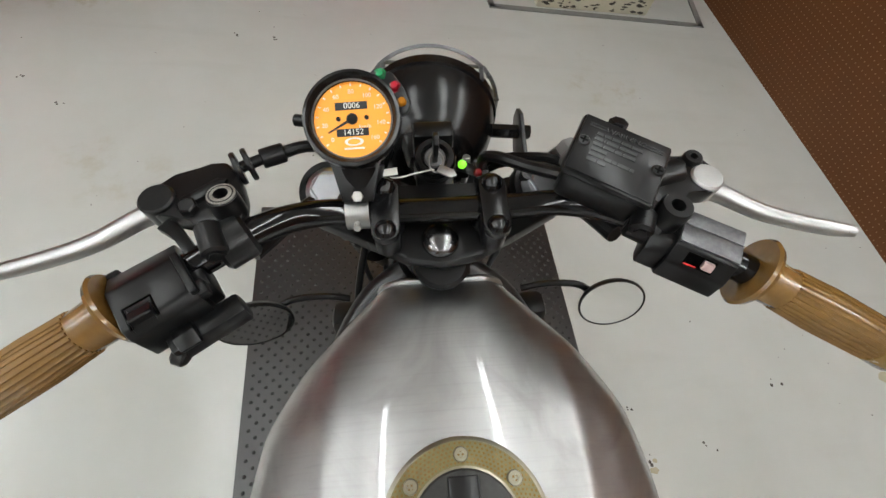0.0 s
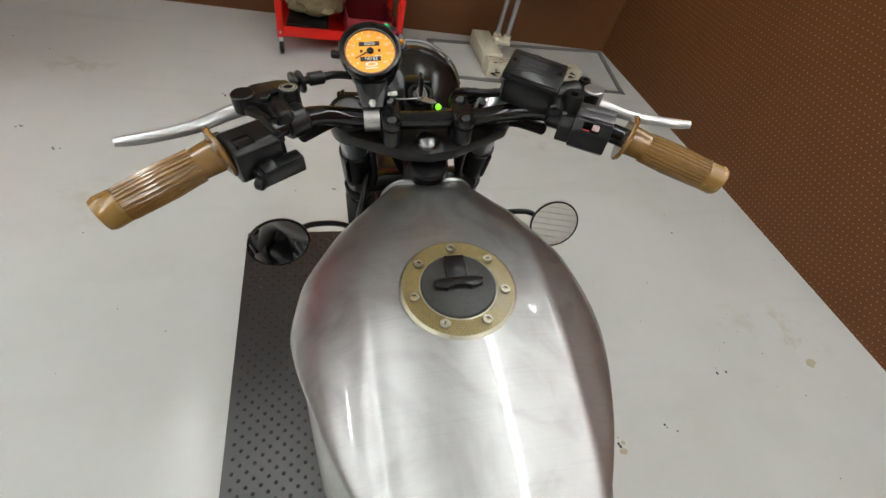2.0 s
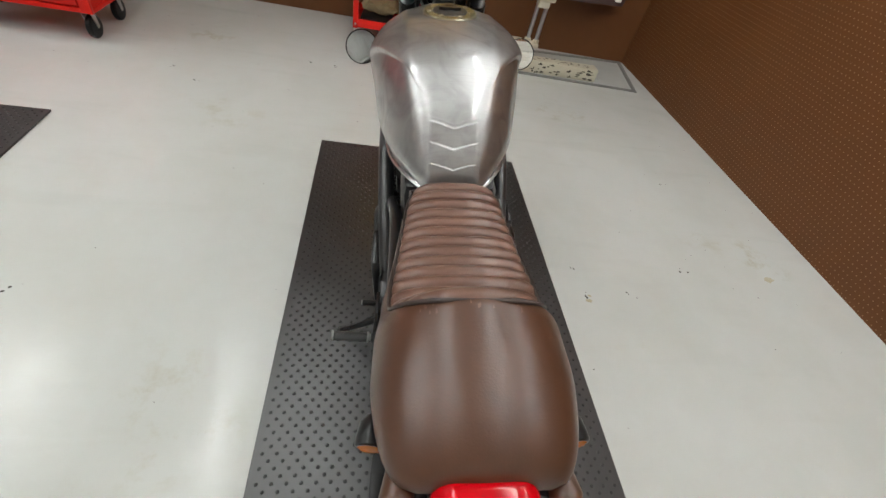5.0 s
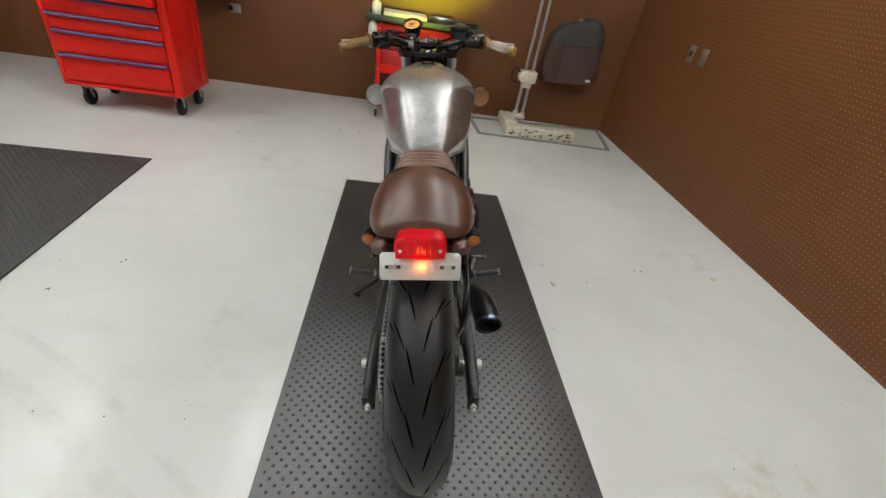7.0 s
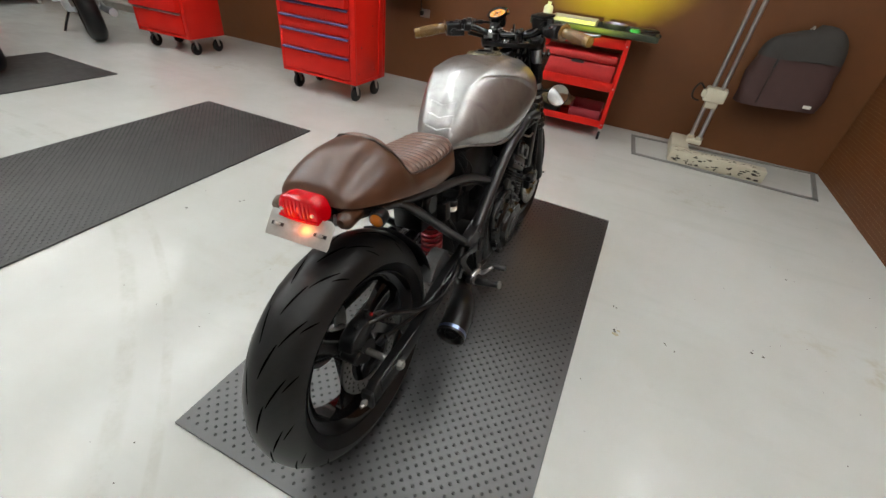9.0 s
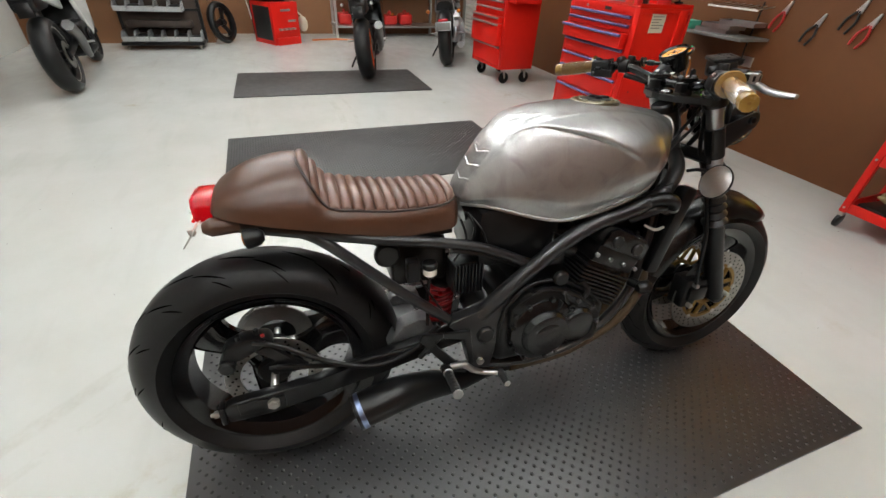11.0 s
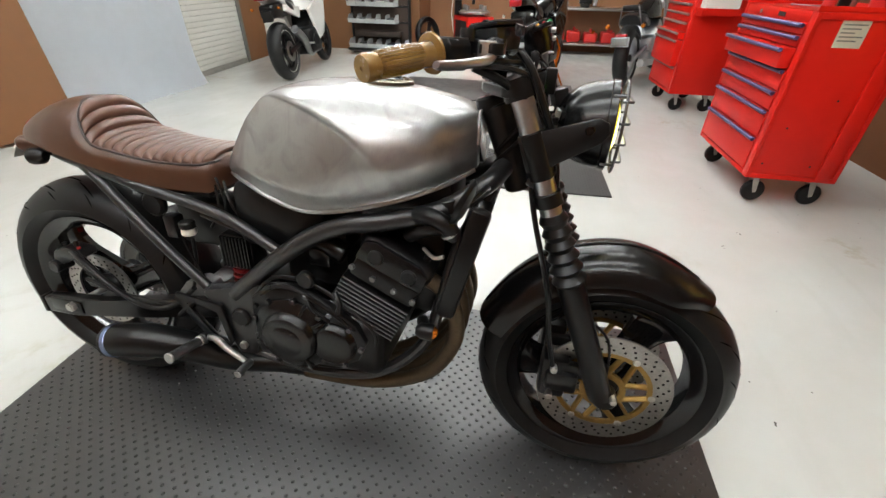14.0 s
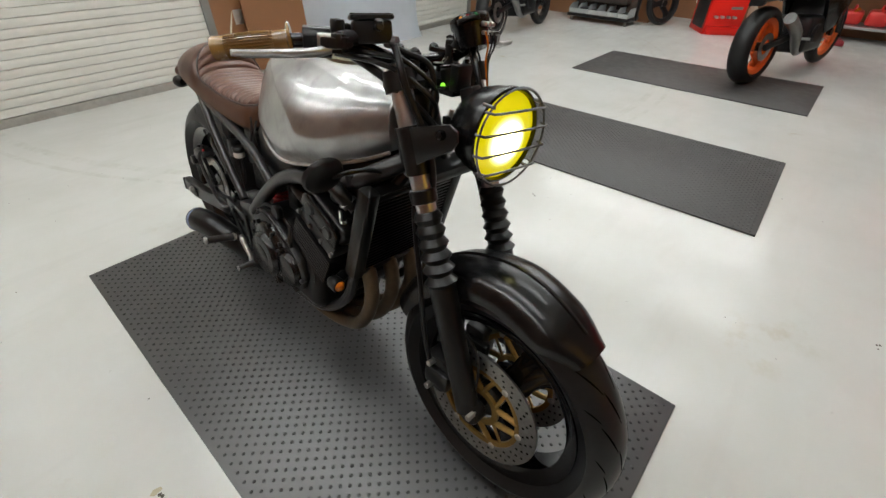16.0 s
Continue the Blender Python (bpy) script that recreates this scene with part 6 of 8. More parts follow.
part("paper_tag", moved(box(-0.013, 0.013, -0.003, 0.003, -0.0004, 0.0004, 0.0), pose(-0.047, 1.1135, 0.968, 22, -4, 4)), WHITE, ig, "small white paper tag")
ig.location = (-0.002, 0.009, 0.0)
part("lamp_holder", moved(box(-0.017, 0.017, -0.006, 0.006, -0.004, 0.0, 0.002), pose(0.036, 1.163, 0.918, 20, 0, -30)), PLASTIC, bike)
part("pilot_lamp", moved(lathe([(0, 0.005), (0.003, 0.004), (0.0045, 0.001), (0.0045, -0.002), (0, -0.002)], 16), Matrix.Translation((0.027, 1.169, 0.919)) @ basis((0, -0.4, 0.9))), mat("green lit lens", (0.1, 0.6, 0.02), 0.2, emit=(0.3, 1.0, 0.05), power=1.2), bike, "lit green pilot lamp")
part("pilot_lamp", moved(lathe([(0, 0.005), (0.003, 0.004), (0.0045, 0.001), (0.0045, -0.002), (0, -0.002)], 16), Matrix.Translation((0.042, 1.159, 0.918)) @ basis((0, -0.4, 0.9))), mat("dark red lens", (0.3, 0.02, 0.02), 0.2), bike)

# headlight
HY, HZ = 1.256, 0.862
HM = pose(0, HY, HZ, -90, 0, 0)
hl = part("headlight", moved(lathe([(0.0, -0.055), (0.022, -0.0525), (0.042, -0.044), (0.058, -0.03), (0.070, -0.010), (0.0765, 0.012), (0.0785, 0.028), (0.079, 0.036), (0.0815, 0.0375), (0.0815, 0.049), (0.077, 0.051), (0.075, 0.046), (0.075, 0.04), (0.0, 0.03)], 64), HM), SATIN, bike, "black round headlight shell with wire guard")
LENS = bpy.data.materials.new("yellow lit lens")
LENS.use_nodes = True
_nt = LENS.node_tree
_b = _nt.nodes["Principled BSDF"]
_tc, _gr, _rm = _nt.nodes.new("ShaderNodeTexCoord"), _nt.nodes.new("ShaderNodeVectorMath"), _nt.nodes.new("ShaderNodeMapRange")
_gr.operation = "DISTANCE"
_gr.inputs[1].default_value = (0.004, HY + 0.055, HZ - 0.006)
_nt.links.new(_tc.outputs["Object"], _gr.inputs[0])
_nt.links.new(_gr.outputs["Value"], _rm.inputs["Value"])
_rm.inputs["From Min"].default_value, _rm.inputs["From Max"].default_value = 0.010, 0.045
_rm.inputs["To Min"].default_value, _rm.inputs["To Max"].default_value = 14.0, 0.6
_nt.links.new(_rm.outputs["Result"], _b.inputs["Emission Strength"])
_cr = _nt.nodes.new("ShaderNodeValToRGB")
_cr.color_ramp.elements[0].position, _cr.color_ramp.elements[1].position = 0.02, 0.05
_cr.color_ramp.elements[0].color, _cr.color_ramp.elements[1].color = (1, 1, 0.55, 1), (0.85, 0.76, 0.0, 1)
_nt.links.new(_gr.outputs["Value"], _cr.inputs["Fac"])
_nt.links.new(_cr.outputs["Color"], _b.inputs["Emission Color"])
_b.inputs["Base Color"].default_value = (0.75, 0.65, 0.02, 1)
_b.inputs["Roughness"].default_value = 0.15
lens = part("lens", moved(lathe([(0, 0.060), (0.03, 0.058), (0.055, 0.052), (0.0745, 0.043), (0.0745, 0.04), (0, 0.04)], 48), HM), LENS, hl, "lit yellow headlight lens")
guard = part("guard_ring", moved(lathe([(0.080, 0.062), (0.0825, 0.0595), (0.085, 0.062), (0.0825, 0.0645)], 64, True), HM), WORN, hl, "dark wire headlight guard")
for k in range(4):
    a = math.pi / 4 + k * math.pi / 2
    part("guard_post", moved(cyl((0.081 * math.cos(a), 0.081 * math.sin(a), 0.04), (0.081 * math.cos(a), 0.081 * math.sin(a), 0.064), 0.003, n=8), HM), WORN, guard)
for zb in (-0.05, -0.017, 0.017, 0.05):
    hw = math.sqrt(0.081 ** 2 - zb * zb)
    part("guard_bar", tube([(-hw - 0.003, HY + 0.055, HZ + zb), (-hw, HY + 0.066, HZ + zb), (-hw * 0.8, HY + 0.073, HZ + zb), (hw * 0.8, HY + 0.073, HZ + zb), (hw, HY + 0.066, HZ + zb), (hw + 0.003, HY + 0.055, HZ + zb)], 0.0022, 8, 3), WORN, guard)
for s in (1, -1):
    part("headlight_bolt", cyl((s * 0.074, 1.268, 0.87), (s * 0.122, 1.268, 0.87), 0.0085, n=6, bevel=0.001), GLOSS, hl)
turn = Matrix.Translation((0, HY, HZ)) @ Matrix.Rotation(radians(-6), 4, "Z") @ Matrix.Translation((0, -HY, -HZ))
hl.matrix_local = turn
beam = bpy.data.lights.new("headlight_beam", "SPOT")
beam.energy, beam.color, beam.spot_size, beam.spot_blend, beam.shadow_soft_size = 1150, (0.82, 1.0, 0.02), radians(46), 1.0, 0.05
bo = new("headlight_beam", beam)
bo.matrix_world = BIKE @ look((0, HY + 0.10, HZ), (0.0, HY + 3, HZ + 0.95))

# front fender
FA0, FA1 = 158, 55.5
def fender_point(a, v, lift=0.0):
    r = 0.325 + 0.012 * smoothstep(150, 110, a) - 0.026 * smoothstep(95, 55, a) + lift
    half = 0.078 * (0.55 + 0.45 * smoothstep(52, 72, a)) * (0.9 + 0.1 * smoothstep(170, 140, a))
    q = v * math.pi / 2
    x = half * math.copysign(abs(math.sin(q)) ** 0.8, v)
    drop = 0.062 * (0.45 + 0.55 * smoothstep(54, 78, a)) * (1 - abs(math.cos(q)) ** 0.85)
    rr = r - drop
    return Vector((x, AXLE_F[0] + rr * math.cos(radians(a)), AXLE_F[1] + rr * math.sin(radians(a))))


angs = [FA0 + (FA1 - FA0) * i / 40 for i in range(41)]
vs_ = [i / 12 for i in range(-12, 13)]
fo = grid_surface(fender_point, angs, vs_)
fi = grid_surface(lambda a, v: fender_point(a, v * 0.985, -0.004), angs, vs_)
fend = part("front_fender", join(fo, fi), SATIN, bike, "satin black steel front fender", sharp=60)
part("fender_ridge", tube([fender_point(a, 0, -0.001) for a in angs[2:-3]], 0.0045, 8, 1, smooth=False), SATIN, fend)
part("fender_stay", tube([(0.078, 1.30, 0.50), (0.082, 1.38, 0.44), (0.09, 1.395, 0.33)], 0.003, 6), BLACK, fend)

# front indicators, mirrors
for s in (1, -1):
    ti = part("front_indicator", cyl((s * 0.125, 0.985, 0.445), (s * 0.16, 1.0, 0.445), 0.013, n=18, bevel=0.003), PLASTIC, bike)
    part("indicator_body", moved(lathe([(0, -0.02), (0.01, -0.02), (0.017, -0.01), (0.018, 0.015), (0.0165, 0.018), (0, 0.018)], 24), Matrix.Translation((s * 0.165, 1.003, 0.445)) @ basis((0, 1, 0))), PLASTIC, ti)
    part("indicator_lens", moved(lathe([(0, 0.027), (0.008, 0.025), (0.014, 0.018), (0, 0.018)], 20), Matrix.Translation((s * 0.165, 1.003, 0.445)) @ basis((0, 1, 0))), AMBER, ti, "orange lens")
    mm = Matrix.Translation((s * 0.219, 1.07, 0.759)) @ basis((-0.075, -0.89, 0.355) if s > 0 else (0.26, -0.935, 0.14))
    k_ = 0.92 if s > 0 else 1.0
    mm = mm @ Matrix.Diagonal((k_, k_, 1, 1))
    mi = part("mirror", moved(lathe([(0, -0.012), (0.025, -0.012), (0.040, -0.007), (0.0445, -0.001), (0.0445, 0.002), (0.042, 0.002), (0.042, 0.001), (0, 0.001)], 48), mm), PLASTIC, bike, "round black mirror")
    part("mirror_glass", moved(lathe([(0, 0.0018), (0.0418, 0.0018), (0.0418, 0.001), (0, 0.001)], 48), mm), MIRROR, mi, "mirror glass")
    part("mirror_stem", tube([(s * 0.205, 1.08, 0.755), (s * 0.18, 1.095, 0.765), (s * 0.14, 1.10, 0.762), (s * 0.11, 1.10, 0.75)], 0.0045, 8), PLASTIC, mi)

# tail
tl = part("tail_light", prism([(-0.053, 0.727), (-0.055, 0.745), (-0.05, 0.764), (-0.036, 0.774), (0.036, 0.774), (0.05, 0.764), (0.055, 0.745), (0.053, 0.727), (0.044, 0.721), (-0.044, 0.721)], -0.056, -0.012, "y", 0.011, 4), RED_LENS, bike, "lit red tail light")
for k in range(7):
    x = -0.033 + 0.011 * k
    part("lens_rib", tube([(x, -0.0565, 0.728), (x * 0.97, -0.0575, 0.748), (x * 0.93, -0.055, 0.768)], 0.0022, 6, 3), RED_LENS, tl)
part("lens_band", tube([(-0.05, -0.0555, 0.7285), (0.0, -0.0575, 0.7265), (0.05, -0.0555, 0.7285)], 0.0035, 8, 4), RED_LENS, tl)
part("bulb", moved(lathe([(0, -0.008), (0.003, -0.007), (0.0045, 0), (0.003, 0.007), (0, 0.008)], 16), Matrix.Translation((0, -0.0545, 0.748))), glow("lit bulb behind red lens", (1.0, 0.06, 0.03), 1.6), tl, "bright lit bulb")
part("tail_light_base", box(-0.056, 0.056, -0.02, 0.012, 0.714, 0.745, 0.005), PLASTIC, tl)
for s in (1, -1):
    part("lens_screw", cyl((s * 0.040, -0.0545, 0.744), (s * 0.040, -0.0595, 0.744), 0.0036, n=12, bevel=0.0006), ZINC, tl)
PM = pose(0, -0.060, 0.708, -38, 0, 0)
pl = part("plate_holder", moved(prism([(-0.081, -0.028), (0.081, -0.028), (0.083, -0.02), (0.083, 0.022), (0.078, 0.028), (0.05, 0.028), (0.042, 0.045), (-0.042, 0.045), (-0.05, 0.028), (-0.078, 0.028), (-0.083, 0.022), (-0.083, -0.02)], -0.001, 0.001, "y", 0.0003), PM), PLATE, bike, "bare steel number plate bracket")
for s in (1, -1):
    part("plate_bolt", moved(join(cyl((s * 0.056, -0.006, -0.002), (s * 0.056, 0.006, -0.002), 0.0055, n=6), cyl((s * 0.056, -0.01, -0.002), (s * 0.056, 0.0, -0.002), 0.003, n=8), box(s * 0.056 - 0.008, s * 0.056 + 0.008, -0.0035, -0.0012, -0.0045, 0.0005)), PM), ZINC, pl)
    part("plate_slot", moved(box(s * 0.056 - 0.016, s * 0.056 + 0.016, -0.0016, -0.0009, -0.0055, 0.0015), PM), INK, pl)
# unseen point source, added for the orange glow on the plate bracket
plate_glow = bpy.data.lights.new("plate_glow", "POINT")
plate_glow.energy, plate_glow.color, plate_glow.shadow_soft_size = 0.07, (1.0, 0.22, 0.03), 0.01
plo = new("plate_glow", plate_glow)
plo.matrix_world = BIKE @ Matrix.Translation((0, -0.082, 0.722))
for s in (1, -1):
    ri = part("rear_indicator", moved(lathe([(0, -0.028), (0.01, -0.026), (0.0175, -0.016), (0.019, 0.0), (0.0185, 0.008), (0.0165, 0.01), (0, 0.01)], 28), Matrix.Translation((s * 0.116, 0.048, 0.708)) @ basis((s * 0.12, -1, -0.1))), PLASTIC, bike, "small round rear indicator")
    part("indicator_lens", moved(lathe([(0, 0.014), (0.01, 0.013), (0.016, 0.0095), (0, 0.0095)], 24), Matrix.Translation((s * 0.116, 0.048, 0.708)) @ basis((s * 0.12, -1, -0.1))), AMBER, ri, "amber lens")
    part("indicator_stalk", tube([(s * 0.108, 0.05, 0.718), (s * 0.092, 0.07, 0.712)], 0.006, 8, smooth=False), PLASTIC, ri)
    part("rail_end_cap", tube([(s * 0.080, 0.03, 0.724), (s * 0.083, 0.0, 0.726), (s * 0.086, -0.02, 0.727), (s * 0.087, -0.034, 0.727)], [0.0145, 0.0175, 0.0185, 0.009], 16), LEATHER, bike, "brown rubber cap on the frame rail")
    part("rail_stub", tube([(s * 0.082, 0.08, 0.708), (s * 0.08, 0.0, 0.729)], 0.012, 12, smooth=False), FRAME, bike)

# rear brake, chain
rc = part("rear_caliper", join(prism([(-0.075, 0.40), (-0.06, 0.435), (-0.02, 0.452), (0.03, 0.45), (0.045, 0.43), (0.02, 0.42), (-0.03, 0.41), (-0.055, 0.385)], 0.05, 0.095, "x", 0.008), cyl((0.06, -0.062, 0.39), (0.108, -0.062, 0.39), 0.018, n=20, bevel=0.004), prism([(0.0, 0.415), (0.03, 0.43), (0.075, 0.375), (0.11, 0.35), (0.10, 0.338), (0.03, 0.34), (0.02, 0.36), (0.065, 0.355), (0.05, 0.375)], 0.085, 0.097, "x", 0.002)), CRINKLE, bike, "black rear brake caliper")
for p in ((-0.03, 0.455), (0.01, 0.465)):
    part("caliper_bolt", cyl((0.08, p[0], p[1] - 0.012), (0.08, p[0], p[1] + 0.003), 0.006, n=6), CRINKLE, rc)
part("red_seal", cyl((0.085, 0.022, 0.447), (0.085, 0.022, 0.454), 0.0045, n=10), RED_DULL, rc)
part("rear_brake_hose", tube([(0.09, 0.0, 0.44), (0.115, 0.06, 0.435), (0.13, 0.16, 0.375), (0.14, 0.26, 0.345), (0.145, 0.35, 0.37), (0.14, 0.42, 0.43)], 0.0065, 10), PLASTIC, bike)
part("torque_arm", tube([(0.105, 0.04, 0.37), (0.125, 0.2, 0.355), (0.135, 0.4, 0.37)], 0.006, 8), BLACK, bike)
part("rear_sprocket", moved(lathe([(0.05, -0.004), (0.094, -0.004), (0.096, 0), (0.094, 0.004), (0.05, 0.004)], 44, True), pose(-0.097, AXLE_R[0], AXLE_R[1], 0, 90, 0)), ZINC, rear)
loop = []
for k in range(22):
    a = math.pi / 2 + math.pi * k / 21
    loop.append((AXLE_R[0] + 0.098 * math.cos(a), AXLE_R[1] + 0.098 * math.sin(a)))
for k in range(1, 34):
    loop.append((0.60 * k / 34, AXLE_R[1] - 0.098 + 0.13 * k / 34))
for k in range(12):
    a = -math.pi / 2 + math.pi * k / 11
    loop.append((0.61 + 0.036 * math.cos(a), 0.37 + 0.036 * math.sin(a)))
for k in range(1, 34):
    loop.append((0.60 * (1 - k / 34), 0.406 + 0.002 * k / 34))
chain = part("chain", tube([(-0.097, *p) for p in loop] + [(-0.097, *loop[0])], 0.0035, 6, 1, smooth=False), CRINKLE, bike, "greased steel drive chain")
lm = None
for a, b in zip(loop, loop[1:] + loop[:1]):
    n = max(1, round(math.dist(a, b) / 0.0158))
    for j in range(n):
        t = (j + 0.5) / n
        c = Vector((-0.097, a[0] + (b[0] - a[0]) * t, a[1] + (b[1] - a[1]) * t))
        ang = math.atan2(b[1] - a[1], b[0] - a[0])
        if lm is None:
            lm = finish(join(box(-0.0095, -0.007, -0.0076, 0.0076, -0.0065, 0.0065, 0.0018, 1), box(0.007, 0.0095, -0.0076, 0.0076, -0.0065, 0.0065, 0.0018, 1), cyl((-0.0112, 0.004, 0), (0.0112, 0.004, 0), 0.0034, n=8)), "chain_link", ALU)
        ob = new("chain_link", lm)
        ob.parent = chain
        ob.matrix_local = Matrix.Translation(c) @ Matrix.Rotation(ang, 4, "X")
part("hugger", grid_surface(lambda a, v: Vector((0.088 * math.sin(v * 1.1), AXLE_R[0] + (0.325 - 0.03 * (1 - math.cos(v * 1.1))) * math.cos(radians(a)), AXLE_R[1] + (0.325 - 0.03 * (1 - math.cos(v * 1.1))) * math.sin(radians(a)))), [10 + 5 * i for i in range(9)], [i / 6 for i in range(-6, 7)]), PLASTIC, bike)

# ---- red tool cabinets ----
def caster(parent, x, y, material=None):
    c = part("caster", join(box(x - 0.03, x + 0.03, y - 0.03, y + 0.03, 0.15, 0.156, 0.001), prism([(y - 0.018, 0.15), (y + 0.018, 0.15), (y + 0.03, 0.06), (y + 0.012, 0.055)], x - 0.026, x - 0.022, "x"), prism([(y - 0.018, 0.15), (y + 0.018, 0.15), (y + 0.03, 0.06), (y + 0.012, 0.055)], x + 0.022, x + 0.026, "x")), ZINC, parent)
    part("caster_wheel", moved(lathe([(0, -0.018), (0.035, -0.018), (0.055, -0.016), (0.062, -0.009), (0.062, 0.009), (0.055, 0.016), (0.035, 0.018), (0, 0.018)], 28), pose(x, y + 0.02, 0.062, 0, 90, 0)), PLASTIC, c)


def cabinet(m, W, D, z0, z1, drawers, pull_mat, label, opened=()):
    """drawers: heights of the pulls, top first."""
    c = thing("tool_cabinet", m, label, "tool cabinet", "red tool cabinets")
    body = part("body", box(0, W, 0.014, D, z0, z1, 0.008), RED_PAINT, c, "red enamelled steel cabinet body")
    for b_ in ((0, 0.03, 0, 0.013, z0, z1), (W - 0.045, W, 0, 0.013, z0, z1), (0.031, W - 0.046, 0, 0.013, z0, z0 + 0.025), (0.031, W - 0.046, 0, 0.013, z1 - 0.05, z1)):
        part("front_rail", box(*b_, 0.003), RED_PAINT, body)
    tops = [z + 0.012 for z in drawers]
    bots = tops[1:] + [z0 + 0.03]
    for k, (a, b) in enumerate(zip(tops, bots)):
        out = 0.05 if k in opened else 0.0
        d = part("drawer", box(0.034, W - 0.05, -0.004 - out, 0.018, b + 0.005, a - 0.002, 0.002), RED_PAINT, c)
        part("drawer_pull", join(cyl((0.036, -0.016 - out, a - 0.012), (W - 0.052, -0.016 - out, a - 0.012), 0.0105, n=12), box(0.036, W - 0.052, -0.016 - out, 0.0 - out, a - 0.012, a - 0.004)), pull_mat, d, "full-width drawer pull")
    for x, y in ((0.07, 0.09), (W - 0.07, 0.09), (0.07, D - 0.07), (W - 0.07, D - 0.07)):
        caster(c, x, y)
    return c


A1 = 4.5
tb1 = cabinet(pose(-2.624, 2.247, 0, 0, 0, A1), 0.765, 0.46, 0.165, 0.985, (0.925, 0.87, 0.815, 0.715, 0.61, 0.51, 0.365), PURPLE, "tall red tool cabinet with violet drawer pulls on casters", (2,))
part("side_rib", box(0.765, 0.777, 0.35, 0.42, 0.17, 0.98, 0.004), RED_PAINT, tb1)
part("side_edge", join(box(0.765, 0.773, 0.0, 0.02, 0.165, 0.985, 0.002), box(0.765, 0.773, 0.44, 0.46, 0.165, 0.985, 0.002), box(0.765, 0.773, 0.02, 0.44, 0.165, 0.19, 0.002), box(0.765, 0.773, 0.02, 0.44, 0.955, 0.985, 0.002)), RED_PAINT, tb1)
lb = part("side_label", box(0.7655, 0.7675, 0.12, 0.24, 0.84, 0.955), CREAM, tb1, "cream paper label")
for k in range(5):
    part("print_bar", box(0.7676, 0.768, 0.13, 0.23 - 0.02 * (k % 3), 0.935 - 0.017 * k, 0.941 - 0.017 * k), GREYTAPE, lb)
for y, z in ((0.06, 0.25), (0.3, 0.25), (0.1, 0.45), (0.27, 0.6)):
    part("rivet", moved(lathe([(0, 0.004), (0.004, 0.003), (0.006, 0), (0, 0)], 12), Matrix.Translation((0.765, y, z)) @ pose(0, 0, 0, 0, 90, 0)), INK, tb1)
part("name_badge", box(0.42, 0.49, -0.003, 0.001, 0.948, 0.968), INK, tb1)
part("lock", cyl((0.22, 0.002, 0.958), (0.22, -0.008, 0.958), 0.009, n=16, bevel=0.001), ZINC, tb1)
part("top_tray", join(box(0, 0.765, 0, 0.46, 0.985, 0.99), box(0, 0.006, 0, 0.46, 0.985, 1.01), box(0.759, 0.765, 0, 0.46, 0.985, 1.01), box(0, 0.765, 0.454, 0.46, 0.985, 1.01)), RED_PAINT, tb1)
TOP1 = pose(-2.624, 2.247, 0.99, 0, 0, A1)


def bottle(m, r, h, material, cap_mat, label):
    b = thing("bottle", m, label, "bottle")
    part("bottle_body", lathe([(0, 0), (r * 0.95, 0), (r, r * 0.1), (r, h * 0.68), (r * 0.8, h * 0.78), (r * 0.35, h * 0.86), (r * 0.35, h * 0.88), (0, h * 0.88)], 24), material, b)
    part("bottle_cap", lathe([(0, h * 0.88), (r * 0.42, h * 0.88), (r * 0.4, h), (0, h)], 18), cap_mat, b)
    return b


rb = bottle(TOP1 @ Matrix.Translation((0.62, 0.33, 0)), 0.045, 0.2, RED_DULL, WHITE, "red plastic bottle on the tool cabinet")
part("bottle_band", lathe([(0.0455, 0.06), (0.0458, 0.06), (0.0458, 0.09), (0.0455, 0.09)], 24, True), WHITE, rb)
for k, (x, y, r, h, mt) in enumerate(((0.52, 0.25, 0.03, 0.05, ZINC), (0.57, 0.2, 0.025, 0.06, CRINKLE), (0.60, 0.12, 0.028, 0.05, RED_DULL), (0.40, 0.28, 0.02, 0.03, GOLD))):
    solo("small_jar", lathe([(0, 0), (r, 0), (r, h * 0.8), (r * 0.8, h * 0.9), (r * 0.8, h), (0, h)], 18), mt, TOP1 @ Matrix.Translation((x, y, 0)), "small workshop jar on the tool cabinet", "jar", "jars on the cabinet")
solo("spanner", join(box(-0.07, 0.07, -0.006, 0.006, 0, 0.006, 0.002), moved(lathe([(0.007, 0), (0.014, 0), (0.014, 0.007), (0.007, 0.007)], 18, True), Matrix.Translation((0.08, 0, 0))), moved(lathe([(0.006, 0), (0.012, 0), (0.012, 0.007), (0.006, 0.007)], 18, True), Matrix.Translation((-0.08, 0, 0)))), CHROME, TOP1 @ pose(0.25, 0.2, 0.0, 0, 0, 25), "chrome ring spanner on the tool cabinet", "spanner")
dl = thing("lamp_shade", TOP1 @ pose(0.655, 0.43, 0.02, 0, 0, 0), "black round work lamp with a white rim on the cabinet", "work lamp")
part("lamp_base", lathe([(0, 0), (0.03, 0), (0.03, 0.012), (0.006, 0.016), (0.006, 0.1), (0, 0.1)], 20), GLOSS, dl)
part("shade", moved(lathe([(0, -0.07), (0.035, -0.063), (0.058, -0.04), (0.068, 0.0), (0.068, 0.04), (0.064, 0.04), (0, 0.0)], 32), Matrix.Translation((0.02, 0, 0.12)) @ basis((1, 0.1, 0.05))), GLOSS, dl)
part("shade_rim", moved(lathe([(0.062, 0.038), (0.071, 0.038), (0.071, 0.052), (0.062, 0.052)], 32, True), Matrix.Translation((0.02, 0, 0.12)) @ basis((1, 0.1, 0.05))), WHITE, dl)

